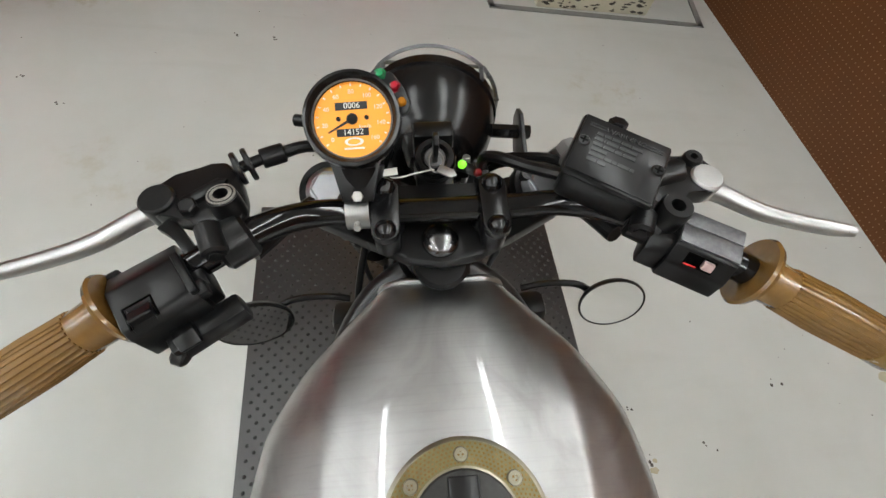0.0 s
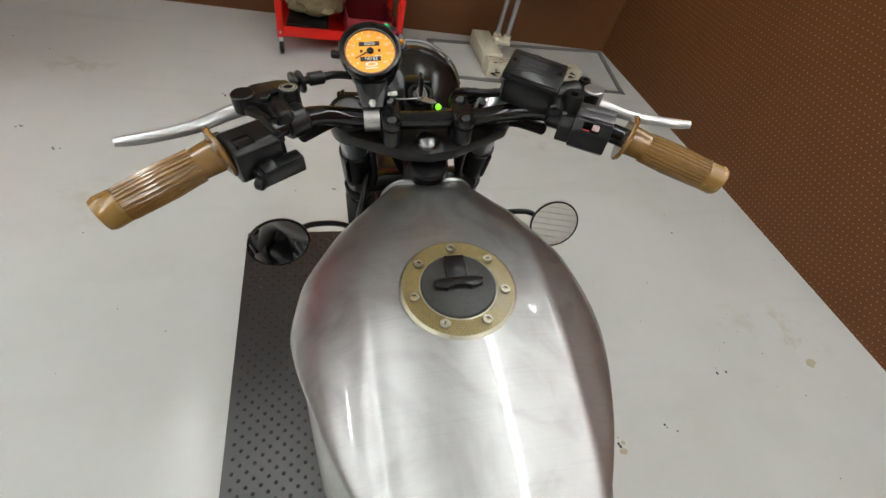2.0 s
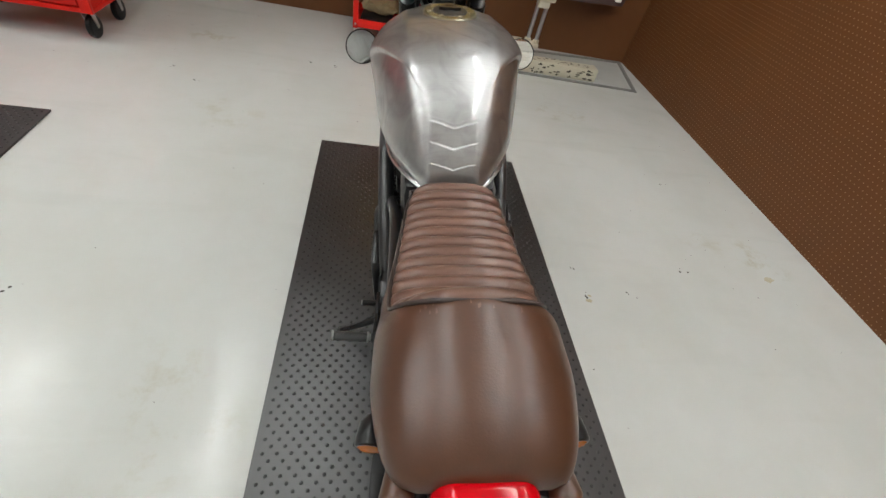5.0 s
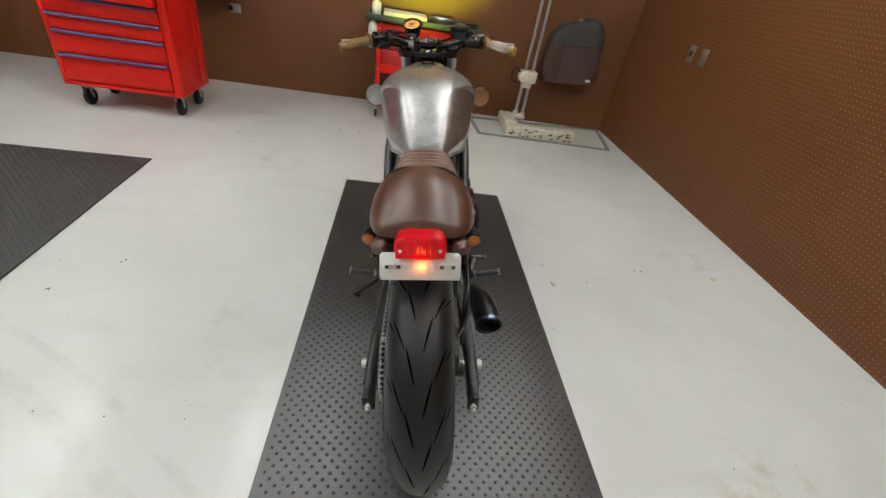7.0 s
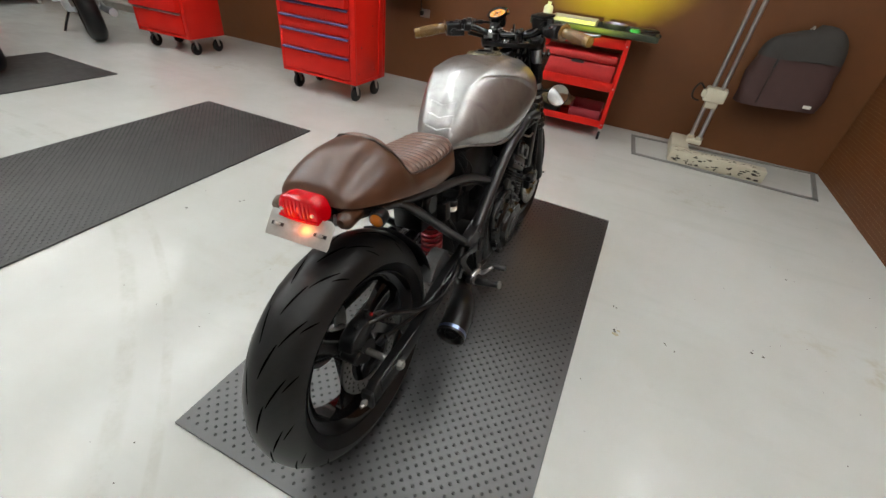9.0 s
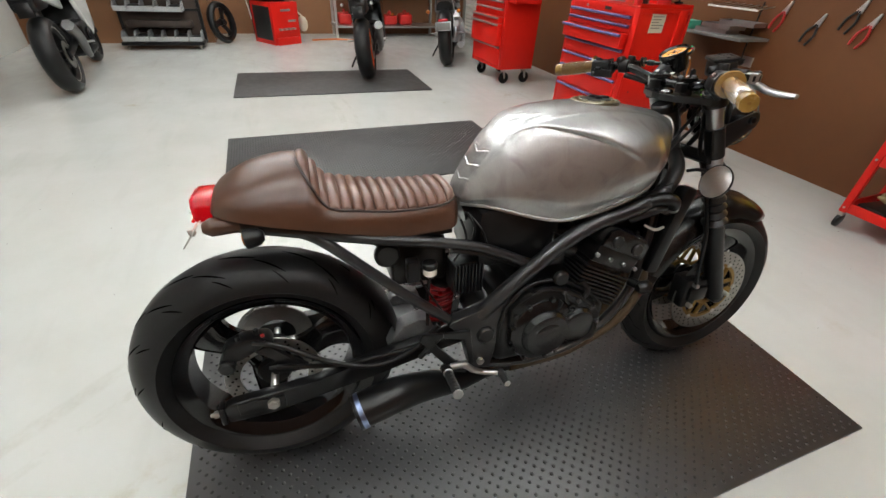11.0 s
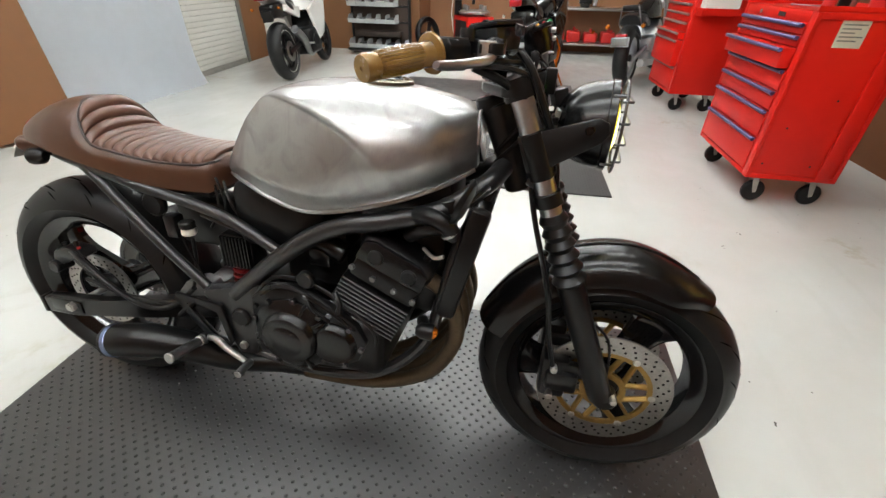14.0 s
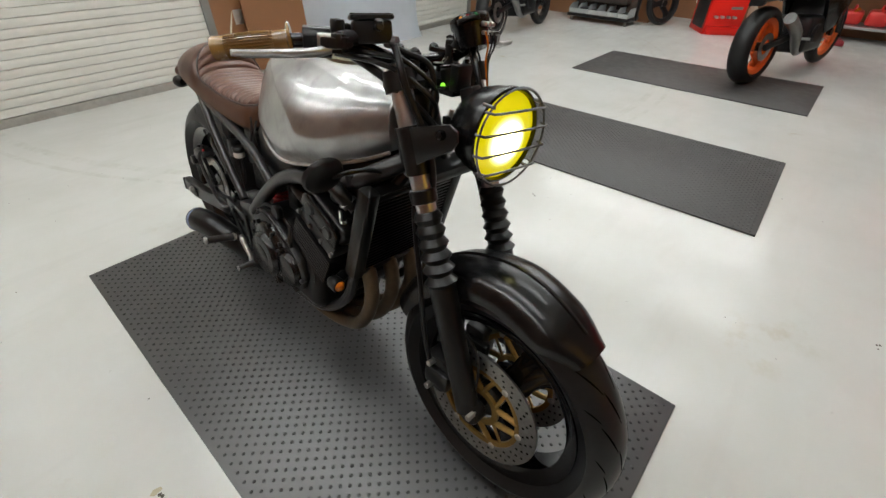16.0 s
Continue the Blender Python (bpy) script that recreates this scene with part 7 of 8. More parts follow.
tb2 = cabinet(pose(-4.638, 2.18, 0, 0, 0, 7), 0.71, 0.44, 0.165, 0.965, (0.915, 0.84, 0.765, 0.685, 0.62, 0.39), ALU, "red tool cabinet with silver drawer pulls on casters", (3, 4))
part("side_shelf", join(box(0.71, 0.85, 0.02, 0.34, 0.84, 0.85), box(0.844, 0.85, 0.02, 0.34, 0.84, 0.90), box(0.71, 0.85, 0.02, 0.026, 0.84, 0.9), box(0.71, 0.85, 0.334, 0.34, 0.84, 0.9)), RED_PAINT, tb2, "red side shelf")
TOP2 = pose(-4.638, 2.18, 0.965, 0, 0, 7)
bx = thing("open_box", pose(-4.638, 2.18, 0.85, 0, 0, 7) @ Matrix.Translation((0.722, 0.04, 0.001)), "white box of papers on the cabinet's side shelf", "box")
part("box_shell", join(box(0, 0.118, 0, 0.27, 0, 0.003), box(0, 0.003, 0, 0.27, 0, 0.16), box(0.115, 0.118, 0, 0.27, 0, 0.16), box(0, 0.118, 0, 0.003, 0, 0.16), box(0, 0.118, 0.267, 0.27, 0, 0.16)), WHITE, bx)
for k in range(5):
    part("paper", box(0.02 + 0.018 * k, 0.022 + 0.018 * k, 0.02, 0.24, 0.004, 0.2 - 0.012 * (k % 3)), (PAPER if k % 2 else WHITE), bx)
solo("cardboard_box", box(0.02, 0.26, 0.06, 0.3, 0, 0.14, 0.004), mat("brown cardboard", (0.42, 0.27, 0.12), 0.8, scale=9, var=0.08), TOP2, "small brown cardboard box on the tool cabinet", "box")

# ---- red service cart ----
CM = pose(-0.575, 3.06, 0, 0, 0, 6.5)
cart = thing("service_cart", CM, "red steel service cart on casters with a green top tray", "cart")
for x, y in ((0, 0), (0.65, 0), (0, 0.36), (0.65, 0.36)):
    part("post", box(x - 0.018, x + 0.018, y - 0.018, y + 0.018, 0.1, 0.78, 0.004), RED_PAINT, cart)
    cst = part("caster", box(x - 0.012, x + 0.012, y - 0.012, y + 0.012, 0.075, 0.102), ZINC, cart)
    part("caster_wheel", moved(lathe([(0, -0.012), (0.03, -0.012), (0.042, -0.008), (0.042, 0.008), (0.03, 0.012), (0, 0.012)], 24), pose(x, y + 0.012, 0.042, 0, 90, 0)), PLASTIC, cst)
for nm, z, lip in (("lower_shelf", 0.105, 0.055), ("middle_shelf", 0.39, 0.07), ("upper_shelf", 0.70, 0.07)):
    part(nm, join(box(0, 0.65, 0, 0.36, z, z + 0.004), box(-0.005, 0.655, -0.012, -0.004, z, z + lip, 0.002), box(-0.005, 0.655, 0.364, 0.372, z, z + lip, 0.002), box(-0.012, -0.004, 0, 0.36, z, z + lip, 0.002), box(0.654, 0.662, 0, 0.36, z, z + lip, 0.002)), RED_PAINT, cart)
for x in (0.0, 0.65):
    for z in (0.13, 0.42, 0.73):
        part("bolt", cyl((x, -0.018, z), (x, -0.024, z), 0.006, n=8), ZINC, cart)
chest = thing("plastic_tool_chest", CM @ Matrix.Translation((0.03, 0.02, 0.395)), "red plastic tool chest in the service cart", "tool chest")
part("chest_body", box(0, 0.59, 0, 0.28, 0, 0.18, 0.012), RED_DULL, chest)
part("chest_lid", box(0.0, 0.59, -0.006, 0.28, 0.186, 0.245, 0.022, 3), RED_DULL, chest)
part("latch", box(0.24, 0.34, -0.004, 0.002, 0.165, 0.185, 0.002), INK, chest)
TRAY = mat("dark green tray", (0.035, 0.05, 0.03), 0.45, scale=8, var=0.2)
tray = thing("top_tray", CM @ Matrix.Translation((-0.11, -0.05, 0.785)), "dark green plastic tray on the service cart", "tray")
part("tray_floor", box(0, 0.95, 0, 0.44, 0, 0.008, 0.002), TRAY, tray)
for b in ((0, 0.95, -0.006, 0.02, 0, 0.045), (0, 0.95, 0.42, 0.446, 0, 0.045), (-0.006, 0.02, 0.02, 0.42, 0, 0.045), (0.93, 0.956, 0.02, 0.42, 0, 0.045)):
    part("tray_rim", box(*b, 0.008), TRAY, tray)
# a shelf on the back wall behind the tall cabinet
WS = ROOM @ Matrix.Translation((-2.25, 3.31, 0.80))
ws = thing("wall_shelf", WS, "dark wall shelf holding silver trays and a case", "shelf")
part("board", box(0, 0.72, 0, 0.298, 0, 0.02, 0.003), GREYTAPE, ws)
for k, (x, y, z, rz) in enumerate(((0.26, 0.05, 0.02, 6), (0.30, 0.06, 0.055, -4), (0.43, 0.08, 0.086, 8))):
    st = thing("parts_tray", WS @ pose(x, y, z, 0, 0, rz), "shallow silver parts tray on the wall shelf", "tray", "trays on the shelf")
    part("tray_shell", join(box(0, 0.26, 0, 0.16, 0, 0.003), box(0, 0.26, -0.003, 0, 0, 0.03), box(0, 0.26, 0.16, 0.163, 0, 0.03), box(-0.003, 0, 0, 0.16, 0, 0.03), box(0.26, 0.263, 0, 0.16, 0, 0.03)), ALU, st)
wr = thing("wire_rack", ROOM @ Matrix.Translation((-1.98, 3.40, 0.99)), "pale wire rack fixed to the back wall", "rack")
part("rack_rail", box(0, 0.42, -0.005, 0.01, 0, 0.012, 0.002), WHITE, wr)
for k in range(7):
    part("rack_hook", tube([(0.03 + 0.06 * k, 0.2, 0.03), (0.03 + 0.06 * k, 0.02, 0.006), (0.03 + 0.06 * k, 0.0, 0.02)], 0.003, 6, 2), ZINC, wr)
TT = CM @ Matrix.Translation((-0.11, -0.05, 0.794))
pan = thing("oil_pan", TT @ Matrix.Translation((0.14, 0.06, 0)), "cream plastic drip pan on the cart tray", "pan")
part("pan_shell", join(box(0, 0.34, 0, 0.26, 0, 0.004), box(0, 0.34, -0.006, 0.0, 0, 0.06, 0.002), box(0, 0.34, 0.26, 0.266, 0, 0.06, 0.002), box(-0.006, 0, 0, 0.26, 0, 0.06, 0.002), box(0.34, 0.346, 0, 0.26, 0, 0.06, 0.002)), CREAM, pan)
solo("metal_bowl", lathe([(0, 0.004), (0.05, 0.008), (0.085, 0.045), (0.092, 0.06), (0.098, 0.06), (0.09, 0.04), (0.054, 0.002), (0, 0)], 32), CHROME, TT @ Matrix.Translation((0.62, 0.2, 0.0)), "polished metal parts bowl on the cart tray", "bowl")
# a loose green cap, built as a plain closed round
solo("green_cap", lathe([(0, 0), (0.035, 0), (0.038, 0.008), (0.038, 0.045), (0.032, 0.05), (0, 0.05)], 24), mat("bright green plastic", (0.06, 0.5, 0.12), 0.4, var=0.08), TT @ Matrix.Translation((0.78, 0.12, 0.0)), "small bright green plastic cap on the cart tray", "tub")
gb = thing("green_case", WS @ Matrix.Translation((0.04, 0.03, 0.02)), "teal green plastic case on the wall shelf", "case")
part("case_shell", box(0, 0.17, 0, 0.13, 0, 0.06, 0.008), mat("teal plastic", (0.06, 0.34, 0.24), 0.45, var=0.1), gb)
part("case_latch", box(0.07, 0.1, -0.004, 0.0, 0.03, 0.05), ZINC, gb)
solo("black_cloth", join(box(-0.09, 0.09, -0.07, 0.07, 0, 0.03, 0.014, 3), box(-0.05, 0.08, -0.04, 0.07, 0.02, 0.05, 0.014, 3)), PLASTIC, TT @ pose(0.87, 0.24, 0.004, 0, 0, 20), "crumpled black cloth on the cart tray", "cloth")
bottle(TT @ Matrix.Translation((0.07, 0.3, 0.0)), 0.038, 0.13, WHITE, WHITE, "white plastic bottle on the cart tray")
sb = thing("spray_bottle", CM @ Matrix.Translation((-0.055, -0.005, 0.66)), "pale spray bottle hanging on the cart's side", "spray bottle")
part("spray_body", lathe([(0, 0), (0.036, 0), (0.038, 0.008), (0.036, 0.085), (0.02, 0.11), (0.013, 0.118), (0.013, 0.13), (0, 0.13)], 24), mat("cloudy plastic", (0.6, 0.62, 0.5), 0.35, var=0.06), sb)
part("spray_head", join(box(-0.014, 0.014, -0.03, 0.02, 0.13, 0.155, 0.004), box(-0.006, 0.006, -0.035, -0.025, 0.105, 0.14, 0.002)), WHITE, sb)
rbx = thing("parts_bin", CM @ Matrix.Translation((0.36, 0.03, 0.11)), "dark red open plastic parts bin on the cart", "bin")
DKRED = mat("dark red plastic", (0.28, 0.02, 0.03), 0.4, var=0.1)
part("bin_shell", join(box(0, 0.25, 0, 0.26, 0, 0.004), box(0, 0.25, -0.005, 0.0, 0, 0.11, 0.002), box(0, 0.25, 0.26, 0.265, 0, 0.13, 0.002), box(-0.005, 0, 0, 0.26, 0, 0.12, 0.002), box(0.25, 0.255, 0, 0.26, 0, 0.12, 0.002)), DKRED, rbx)
solo("black_case", box(0, 0.22, 0, 0.2, 0, 0.055, 0.008), PLASTIC, CM @ pose(0.03, 0.02, 0.11, 0, 0, -6), "flat black tool case on the cart's lower shelf", "case")
bm = bmesh.new()
bmesh.ops.create_icosphere(bm, subdivisions=3, radius=1)
for v in bm.verts:
    v.co = Vector((v.co.x * 0.15, v.co.y * 0.1, max(v.co.z, -0.6) * 0.075)) * (1 + 0.35 * noise.noise(v.co * 2.2))
zmin = min(v.co.z for v in bm.verts)
moved(bm, Matrix.Translation((0, 0, -zmin)))
solo("crumpled_rag", bm, mat("oily rag", (0.33, 0.27, 0.14), 0.85, scale=14, col2=(0.16, 0.13, 0.07), bump=0.3), CM @ Matrix.Translation((0.2, 0.2, 0.163)), "crumpled beige cleaning rag on the black case", "rag")

# ---- stand with two chrome posts in the corner ----
st = thing("machine_stand", pose(0, 0, 0), "chipped cream machine stand with two chrome posts", "machine stand")
SB = pose(0.645, 3.085, 0, 0, 0, 4.6)
part("foot_beam", moved(box(0, 0.68, 0, 0.11, 0.0, 0.098, 0.012), SB), CREAM, st, "cream foot beam with chipped paint")
part("cross_beam", moved(box(0.0, 0.13, 0.108, 0.45, 0.012, 0.11, 0.012), SB), CREAM, st)
rnd = random.Random(4)
for k in range(46):
    x, z = rnd.uniform(0.03, 0.66), rnd.uniform(0.012, 0.085)
    w, h = rnd.uniform(0.004, 0.022), rnd.uniform(0.003, 0.008)
    part("paint_chip", moved(prism([(x - w, z), (x - w * 0.3, z + h), (x + w * 0.7, z + h * 0.7), (x + w, z - h * 0.2), (x + w * 0.2, z - h), (x - w * 0.6, z - h * 0.6)], -0.0012, 0.0, "y"), SB), CHIP, st)
for k in range(26):
    x, y = rnd.uniform(0.03, 0.66), rnd.uniform(0.012, 0.1)
    w, h = rnd.uniform(0.004, 0.02), rnd.uniform(0.003, 0.008)
    part("paint_chip", moved(prism([(x - w, y), (x, y + h), (x + w, y), (x, y - h)], 0.098, 0.0988, "z"), SB), CHIP, st)
for dx in (-0.032, 0.032):
    part("chrome_post", cyl((0.785 + dx, 3.39 - 0.3 * dx, 0.10), (0.785 + dx, 3.39 - 0.3 * dx, 1.9), 0.0155, n=20), CHROME, st, "polished steel post")
part("post_socket", join(box(0.73, 0.845, 3.345, 3.435, 0.10, 0.135, 0.012), cyl((0.753, 3.4, 0.11), (0.753, 3.4, 0.16), 0.026, n=20, bevel=0.004), cyl((0.817, 3.38, 0.11), (0.817, 3.38, 0.16), 0.026, n=20, bevel=0.004)), CREAM, st)
part("slide_bracket", join(box(0.71, 0.86, 3.33, 3.45, 0.44, 0.54, 0.012), box(0.74, 0.83, 3.345, 3.435, 0.39, 0.45, 0.01), box(0.69, 0.72, 3.32, 3.4, 0.47, 0.52, 0.006)), CREAM, st, "cream slide bracket")
part("cable_loop", tube([(0.70, 3.36, 0.52), (0.655, 3.36, 0.555), (0.628, 3.36, 0.50), (0.64, 3.36, 0.445), (0.69, 3.36, 0.43)], 0.007, 8), PLASTIC, st)

# dark rectangular frame on the floor
RC = [Vector((0.325, 3.50, 0)), Vector((0.395, 3.04, 0)), Vector((1.665, 3.115, 0)), Vector((1.735, 3.735, 0))]
ff = thing("floor_frame", Matrix.Identity(4), "dark grey flat steel frame lying on the floor", "floor frame")
for a, b in zip(RC, RC[1:] + RC[:1]):
    d = (b - a).normalized()
    nn = Vector((-d.y, d.x, 0)) * 0.016
    part("frame_side", prism([tuple((a - nn - d * 0.016)[:2]), tuple((b - nn + d * 0.016)[:2]), tuple((b + nn + d * 0.016)[:2]), tuple((a + nn - d * 0.016)[:2])], 0.0, 0.007, "z"), GREYTAPE, ff)

# cloth bag hung in the corner
bag = thing("hanging_bag", ROOM @ Matrix.Translation((1.22, 3.40, 0.46)), "maroon and grey cloth bag hanging on the wall", "bag")
def bag_body(u, v):
    """A slack round-cornered pouch: u goes round it, v from bottom to top."""
    a = 2 * math.pi * u
    w, d = 0.27 - 0.02 * v + 0.02 * math.sin(3 * v), 0.10 - 0.025 * v
    x = math.copysign(abs(math.cos(a)) ** 0.45, math.cos(a)) * w
    y = math.copysign(abs(math.sin(a)) ** 0.5, math.sin(a)) * d
    return Vector((0.27 + x + 0.006 * math.sin(9 * v + 4 * a), 0.1 + y + 0.007 * math.sin(14 * x + 6 * v), 0.36 * v + 0.012 * math.sin(5 * x)))


def bag_lid(u, v):
    a = 2 * math.pi * u
    r = math.cos(v * math.pi / 2)
    x = math.copysign(abs(math.cos(a)) ** 0.55, math.cos(a)) * 0.262 * r ** 0.6
    y = math.copysign(abs(math.sin(a)) ** 0.6, math.sin(a)) * 0.085 * r ** 0.5
    return Vector((0.27 + x, 0.1 + y, 0.335 + (0.20 + 0.03 * math.cos(a)) * math.sin(v * math.pi / 2) + 0.008 * math.sin(11 * x)))


part("pouch", grid_surface(lambda v, u: bag_body(u, v), [i / 12 for i in range(13)], [i / 40 for i in range(40)], True, True), BAG, bag, "slack maroon cloth body", sharp=60)
part("flap", grid_surface(lambda v, u: bag_lid(u, v), [i / 12 for i in range(12)] + [0.985], [i / 40 for i in range(40)], True, True), BAG_TOP, bag, "grey cloth lid", sharp=60)
part("seam", tube([(0.13, -0.004, 0.31), (0.13, -0.005, 0.15), (0.13, -0.004, 0.02)], 0.004, 6), PIPING, bag)
part("patch", box(0.43, 0.48, -0.004, 0.001, 0.04, 0.062), WHITE, bag)
part("zip_pull", box(0.12, 0.135, -0.012, -0.002, 0.27, 0.33), INK, bag)
part("hook", tube([(0.265, 0.19, 0.52), (0.265, 0.12, 0.55), (0.265, 0.1, 0.52)], 0.005, 8), ZINC, bag)

# wall sockets and hanging tools
for y, plug in ((2.6, True), (2.44, False)):
    o = thing("wall_socket", ROOM @ Matrix.Translation((XR, y, 0.95)), "steel wall socket plate on the pegboard", "wall socket", "wall sockets")
    part("plate", box(-0.006, 0, -0.036, 0.036, -0.058, 0.058, 0.002), ZINC, o)
    part("outlet", box(-0.009, -0.006, -0.016, 0.016, -0.02, 0.02, 0.001), INK if plug else ALU, o)
o = thing("wall_socket", ROOM @ Matrix.Translation((-1.63, YB, 0.645)), "steel wall socket with a black plug", "wall socket", "wall sockets")
part("plate", box(-0.05, 0.05, -0.006, 0, -0.036, 0.036, 0.002), ZINC, o)
part("plug", join(box(-0.045, -0.012, -0.04, -0.006, -0.02, 0.02, 0.006), tube([(-0.03, -0.03, 0.01), (-0.035, -0.035, 0.12), (-0.04, -0.02, 0.4)], 0.005, 8)), PLASTIC, o)
for x, z, mt, col in ((-1.25, 0.95, INK, "black"), (-0.95, 0.98, RED_DULL, "red"), (-1.05, 1.05, INK, "black"), (-1.5, 1.0, RED_DULL, "red")):
    tl_ = thing("hanging_pliers", ROOM @ pose(x, YB - 0.002, z, 0, 20, 0), col + " handled pliers hanging on the brown wall", "pliers", "hanging tools")
    for s in (1, -1):
        part("handle", tube([(s * 0.004, -0.012, 0.0), (s * 0.03, -0.012, -0.06), (s * 0.024, -0.012, -0.13)], 0.008, 8), mt, tl_)
    part("jaw", prism([(-0.02, -0.01), (0.02, -0.01), (0.006, 0.07), (-0.006, 0.07)], -0.018, -0.004, "y", 0.003), ZINC, tl_)

# ---- along the shutter wall ----
bm = bmesh.new()
cols = []
for i in range(13):
    x = -3.54 + 1.68 * i / 12
    col = []
    for j in range(22):
        z = 0.0 + 2.4 * j / 21
        bulge = 0.02 * math.sin(i * 0.9) + 0.10 * math.exp(-z / 0.12)
        col.append(bm.verts.new((x, -2.84 + 0.062 * (x + 3.54) + bulge, z)))
    cols.append(col)
for a, b in zip(cols, cols[1:]):
    for j in range(21):
        bm.faces.new((a[j], b[j], b[j + 1], a[j + 1]))
bmesh.ops.solidify(bm, geom=bm.faces[:], thickness=0.004)
solo("backdrop_paper", bm, PAPER, Matrix.Identity(4), "pale blue paper backdrop hanging to the floor", "paper backdrop")
solo("leaning_board", box(0, 0.62, 0, 0.02, 0, 2.2, 0.002), BOARD_LIGHT, pose(-1.87, -2.62, 0, 6, -2, 2), "brown hardboard sheet leaning on the wall", "board")
sk = thing("broom_stick", pose(-1.0, -2.66, 0, 4, -20, 0), "pale wooden pole leaning on the wall", "pole")
part("pole", cyl((0, 0, 0), (0, 0, 0.68), 0.012, n=14, bevel=0.003), CREAM, sk)
o = thing("wall_socket", ROOM @ Matrix.Translation((-1.45, front_y(-1.45), 0.47)), "steel wall socket by the roller door", "wall socket", "wall sockets")
part("plate", box(-0.04, 0.04, 0, 0.006, -0.06, 0.06, 0.002), ZINC, o)
wp = thing("white_panel", ROOM @ pose(-6.6, front_y(-6.6) + 0.02, 0, 0, 0, 0), "large white board standing against the wall", "board")
part("panel", box(0, 0.9, 0, 0.02, 0.0, 1.5, 0.002), mat("white laminate", (0.72, 0.72, 0.68), 0.5, var=0.05), wp)

# ---- bin rack ----
BINM = mat("clear grey plastic bin", (0.5, 0.52, 0.52), 0.25, scale=10, var=0.12)
rk = thing("bin_rack", pose(-6.32, -2.15, 0, 0, 0, 2), "black rolling rack with rows of clear parts bins", "rack")
part("back_panel", box(0.0, 0.02, 0, 0.95, 0.1, 1.4), mat("dark brown panel", (0.05, 0.03, 0.02), 0.6), rk)
for y in (0.0, 0.95):
    part("upright", box(-0.02, 0.03, y - 0.02, y + 0.02, 0.06, 1.4, 0.003), BLACK, rk)
part("base", box(-0.1, 0.28, -0.01, 0.96, 0.06, 0.1, 0.004), BLACK, rk)
for z in (0.44, 0.66, 0.88):
    part("rail", box(0.02, 0.035, 0, 0.95, z, z + 0.03), BLACK, rk)
for x, y in ((0.22, 0.05), (0.22, 0.9), (-0.05, 0.05), (-0.05, 0.9)):
    part("caster", join(moved(lathe([(0, -0.012), (0.028, -0.012), (0.028, 0.012), (0, 0.012)], 18), pose(x, y, 0.028, 90, 0, 0)), box(x - 0.015, x + 0.015, y - 0.015, y + 0.015, 0.028, 0.06)), ZINC, rk)
n = 0
for z, cnt, d, x0 in ((0.105, 6, 0.24, 0.03), (0.45, 5, 0.2, 0.035), (0.68, 5, 0.2, 0.035), (0.9, 5, 0.2, 0.035)):
    w = 0.93 / 6 - 0.008
    for k in range(cnt):
        y = 0.015 + k * (w + 0.008)
        bn = thing("parts_bin", pose(-6.32, -2.15, 0, 0, 0, 2) @ Matrix.Translation((x0, y, z)), "clear grey plastic parts bin on the rack", "bin", "rack bins")
        part("bin_shell", join(prism([(0, 0), (d, 0), (d + 0.02, 0.06), (d - 0.06, 0.12), (0, 0.12)], 0, 0.003, "y"), prism([(0, 0), (d, 0), (d + 0.02, 0.06), (d - 0.06, 0.12), (0, 0.12)], w - 0.003, w, "y"), box(0, d, 0, w, 0, 0.003), prism([(d - 0.003, 0), (d, 0), (d + 0.02, 0.06), (d + 0.017, 0.06)], 0, w, "y")), BINM, bn)
        part("contents", box(0.01, d - 0.02, 0.01, w - 0.01, 0.004, 0.03 + 0.02 * ((k * 7 + n) % 3), 0.008), (ZINC if (k + n) % 2 else CRINKLE), bn)
        n += 1
part("shelf_box", box(0.03, 0.2, 0.1, 0.85, 0.26, 0.34, 0.01), mat("dark boxes", (0.04, 0.025, 0.018), 0.7, scale=12, var=0.4), rk)

# ---- loose wheel, tyre changer, can shelf ----
lw = thing("loose_wheel", pose(-6.72, -0.97, 0.0, 0, 0, 8), "loose motorcycle wheel leaning on the wall", "wheel")
wheel("rim", (0.0, 0.27), 0.27, 0.05, 0.3, True, lw, BLACK, False)
lw.matrix_world = pose(-6.64, -0.95, 0.005, 0, -10, 65)

tc = thing("tyre_changer", pose(-6.43, -0.28, 0, 0, 0, 37), "red tyre changing machine with a steel turntable", "tyre changer")
part("cabinet", join(box(-0.52, 0, 0, 0.02, 0, 0.56, 0.004), box(-0.02, 0, 0.0, 0.45, 0, 0.56, 0.008), box(-0.52, 0, 0.43, 0.45, 0, 0.56, 0.004), box(-0.52, -0.5, 0, 0.45, 0, 0.56, 0.004), box(-0.52, 0, 0, 0.45, 0.54, 0.56, 0.004)), RED_PAINT, tc, "red sheet metal cabinet")
part("dark_side", box(-0.46, -0.05, -0.006, 0.0, 0.06, 0.5, 0.004), INK, tc)
part("foot_panel", box(0.0, 0.03, 0.03, 0.42, 0.0, 0.1, 0.006), RED_PAINT, tc)
for k in range(4):
    part("pedal", box(0.0, 0.06, 0.08 + 0.075 * k, 0.12 + 0.075 * k, 0.2, 0.225, 0.004), ZINC, tc)
for z, a, b in ((0.44, 0.15, 0.32), (0.3, 0.26, 0.4)):
    part("badge", box(0.0, 0.003, a, b, z, z + 0.03), GREYTAPE, tc)
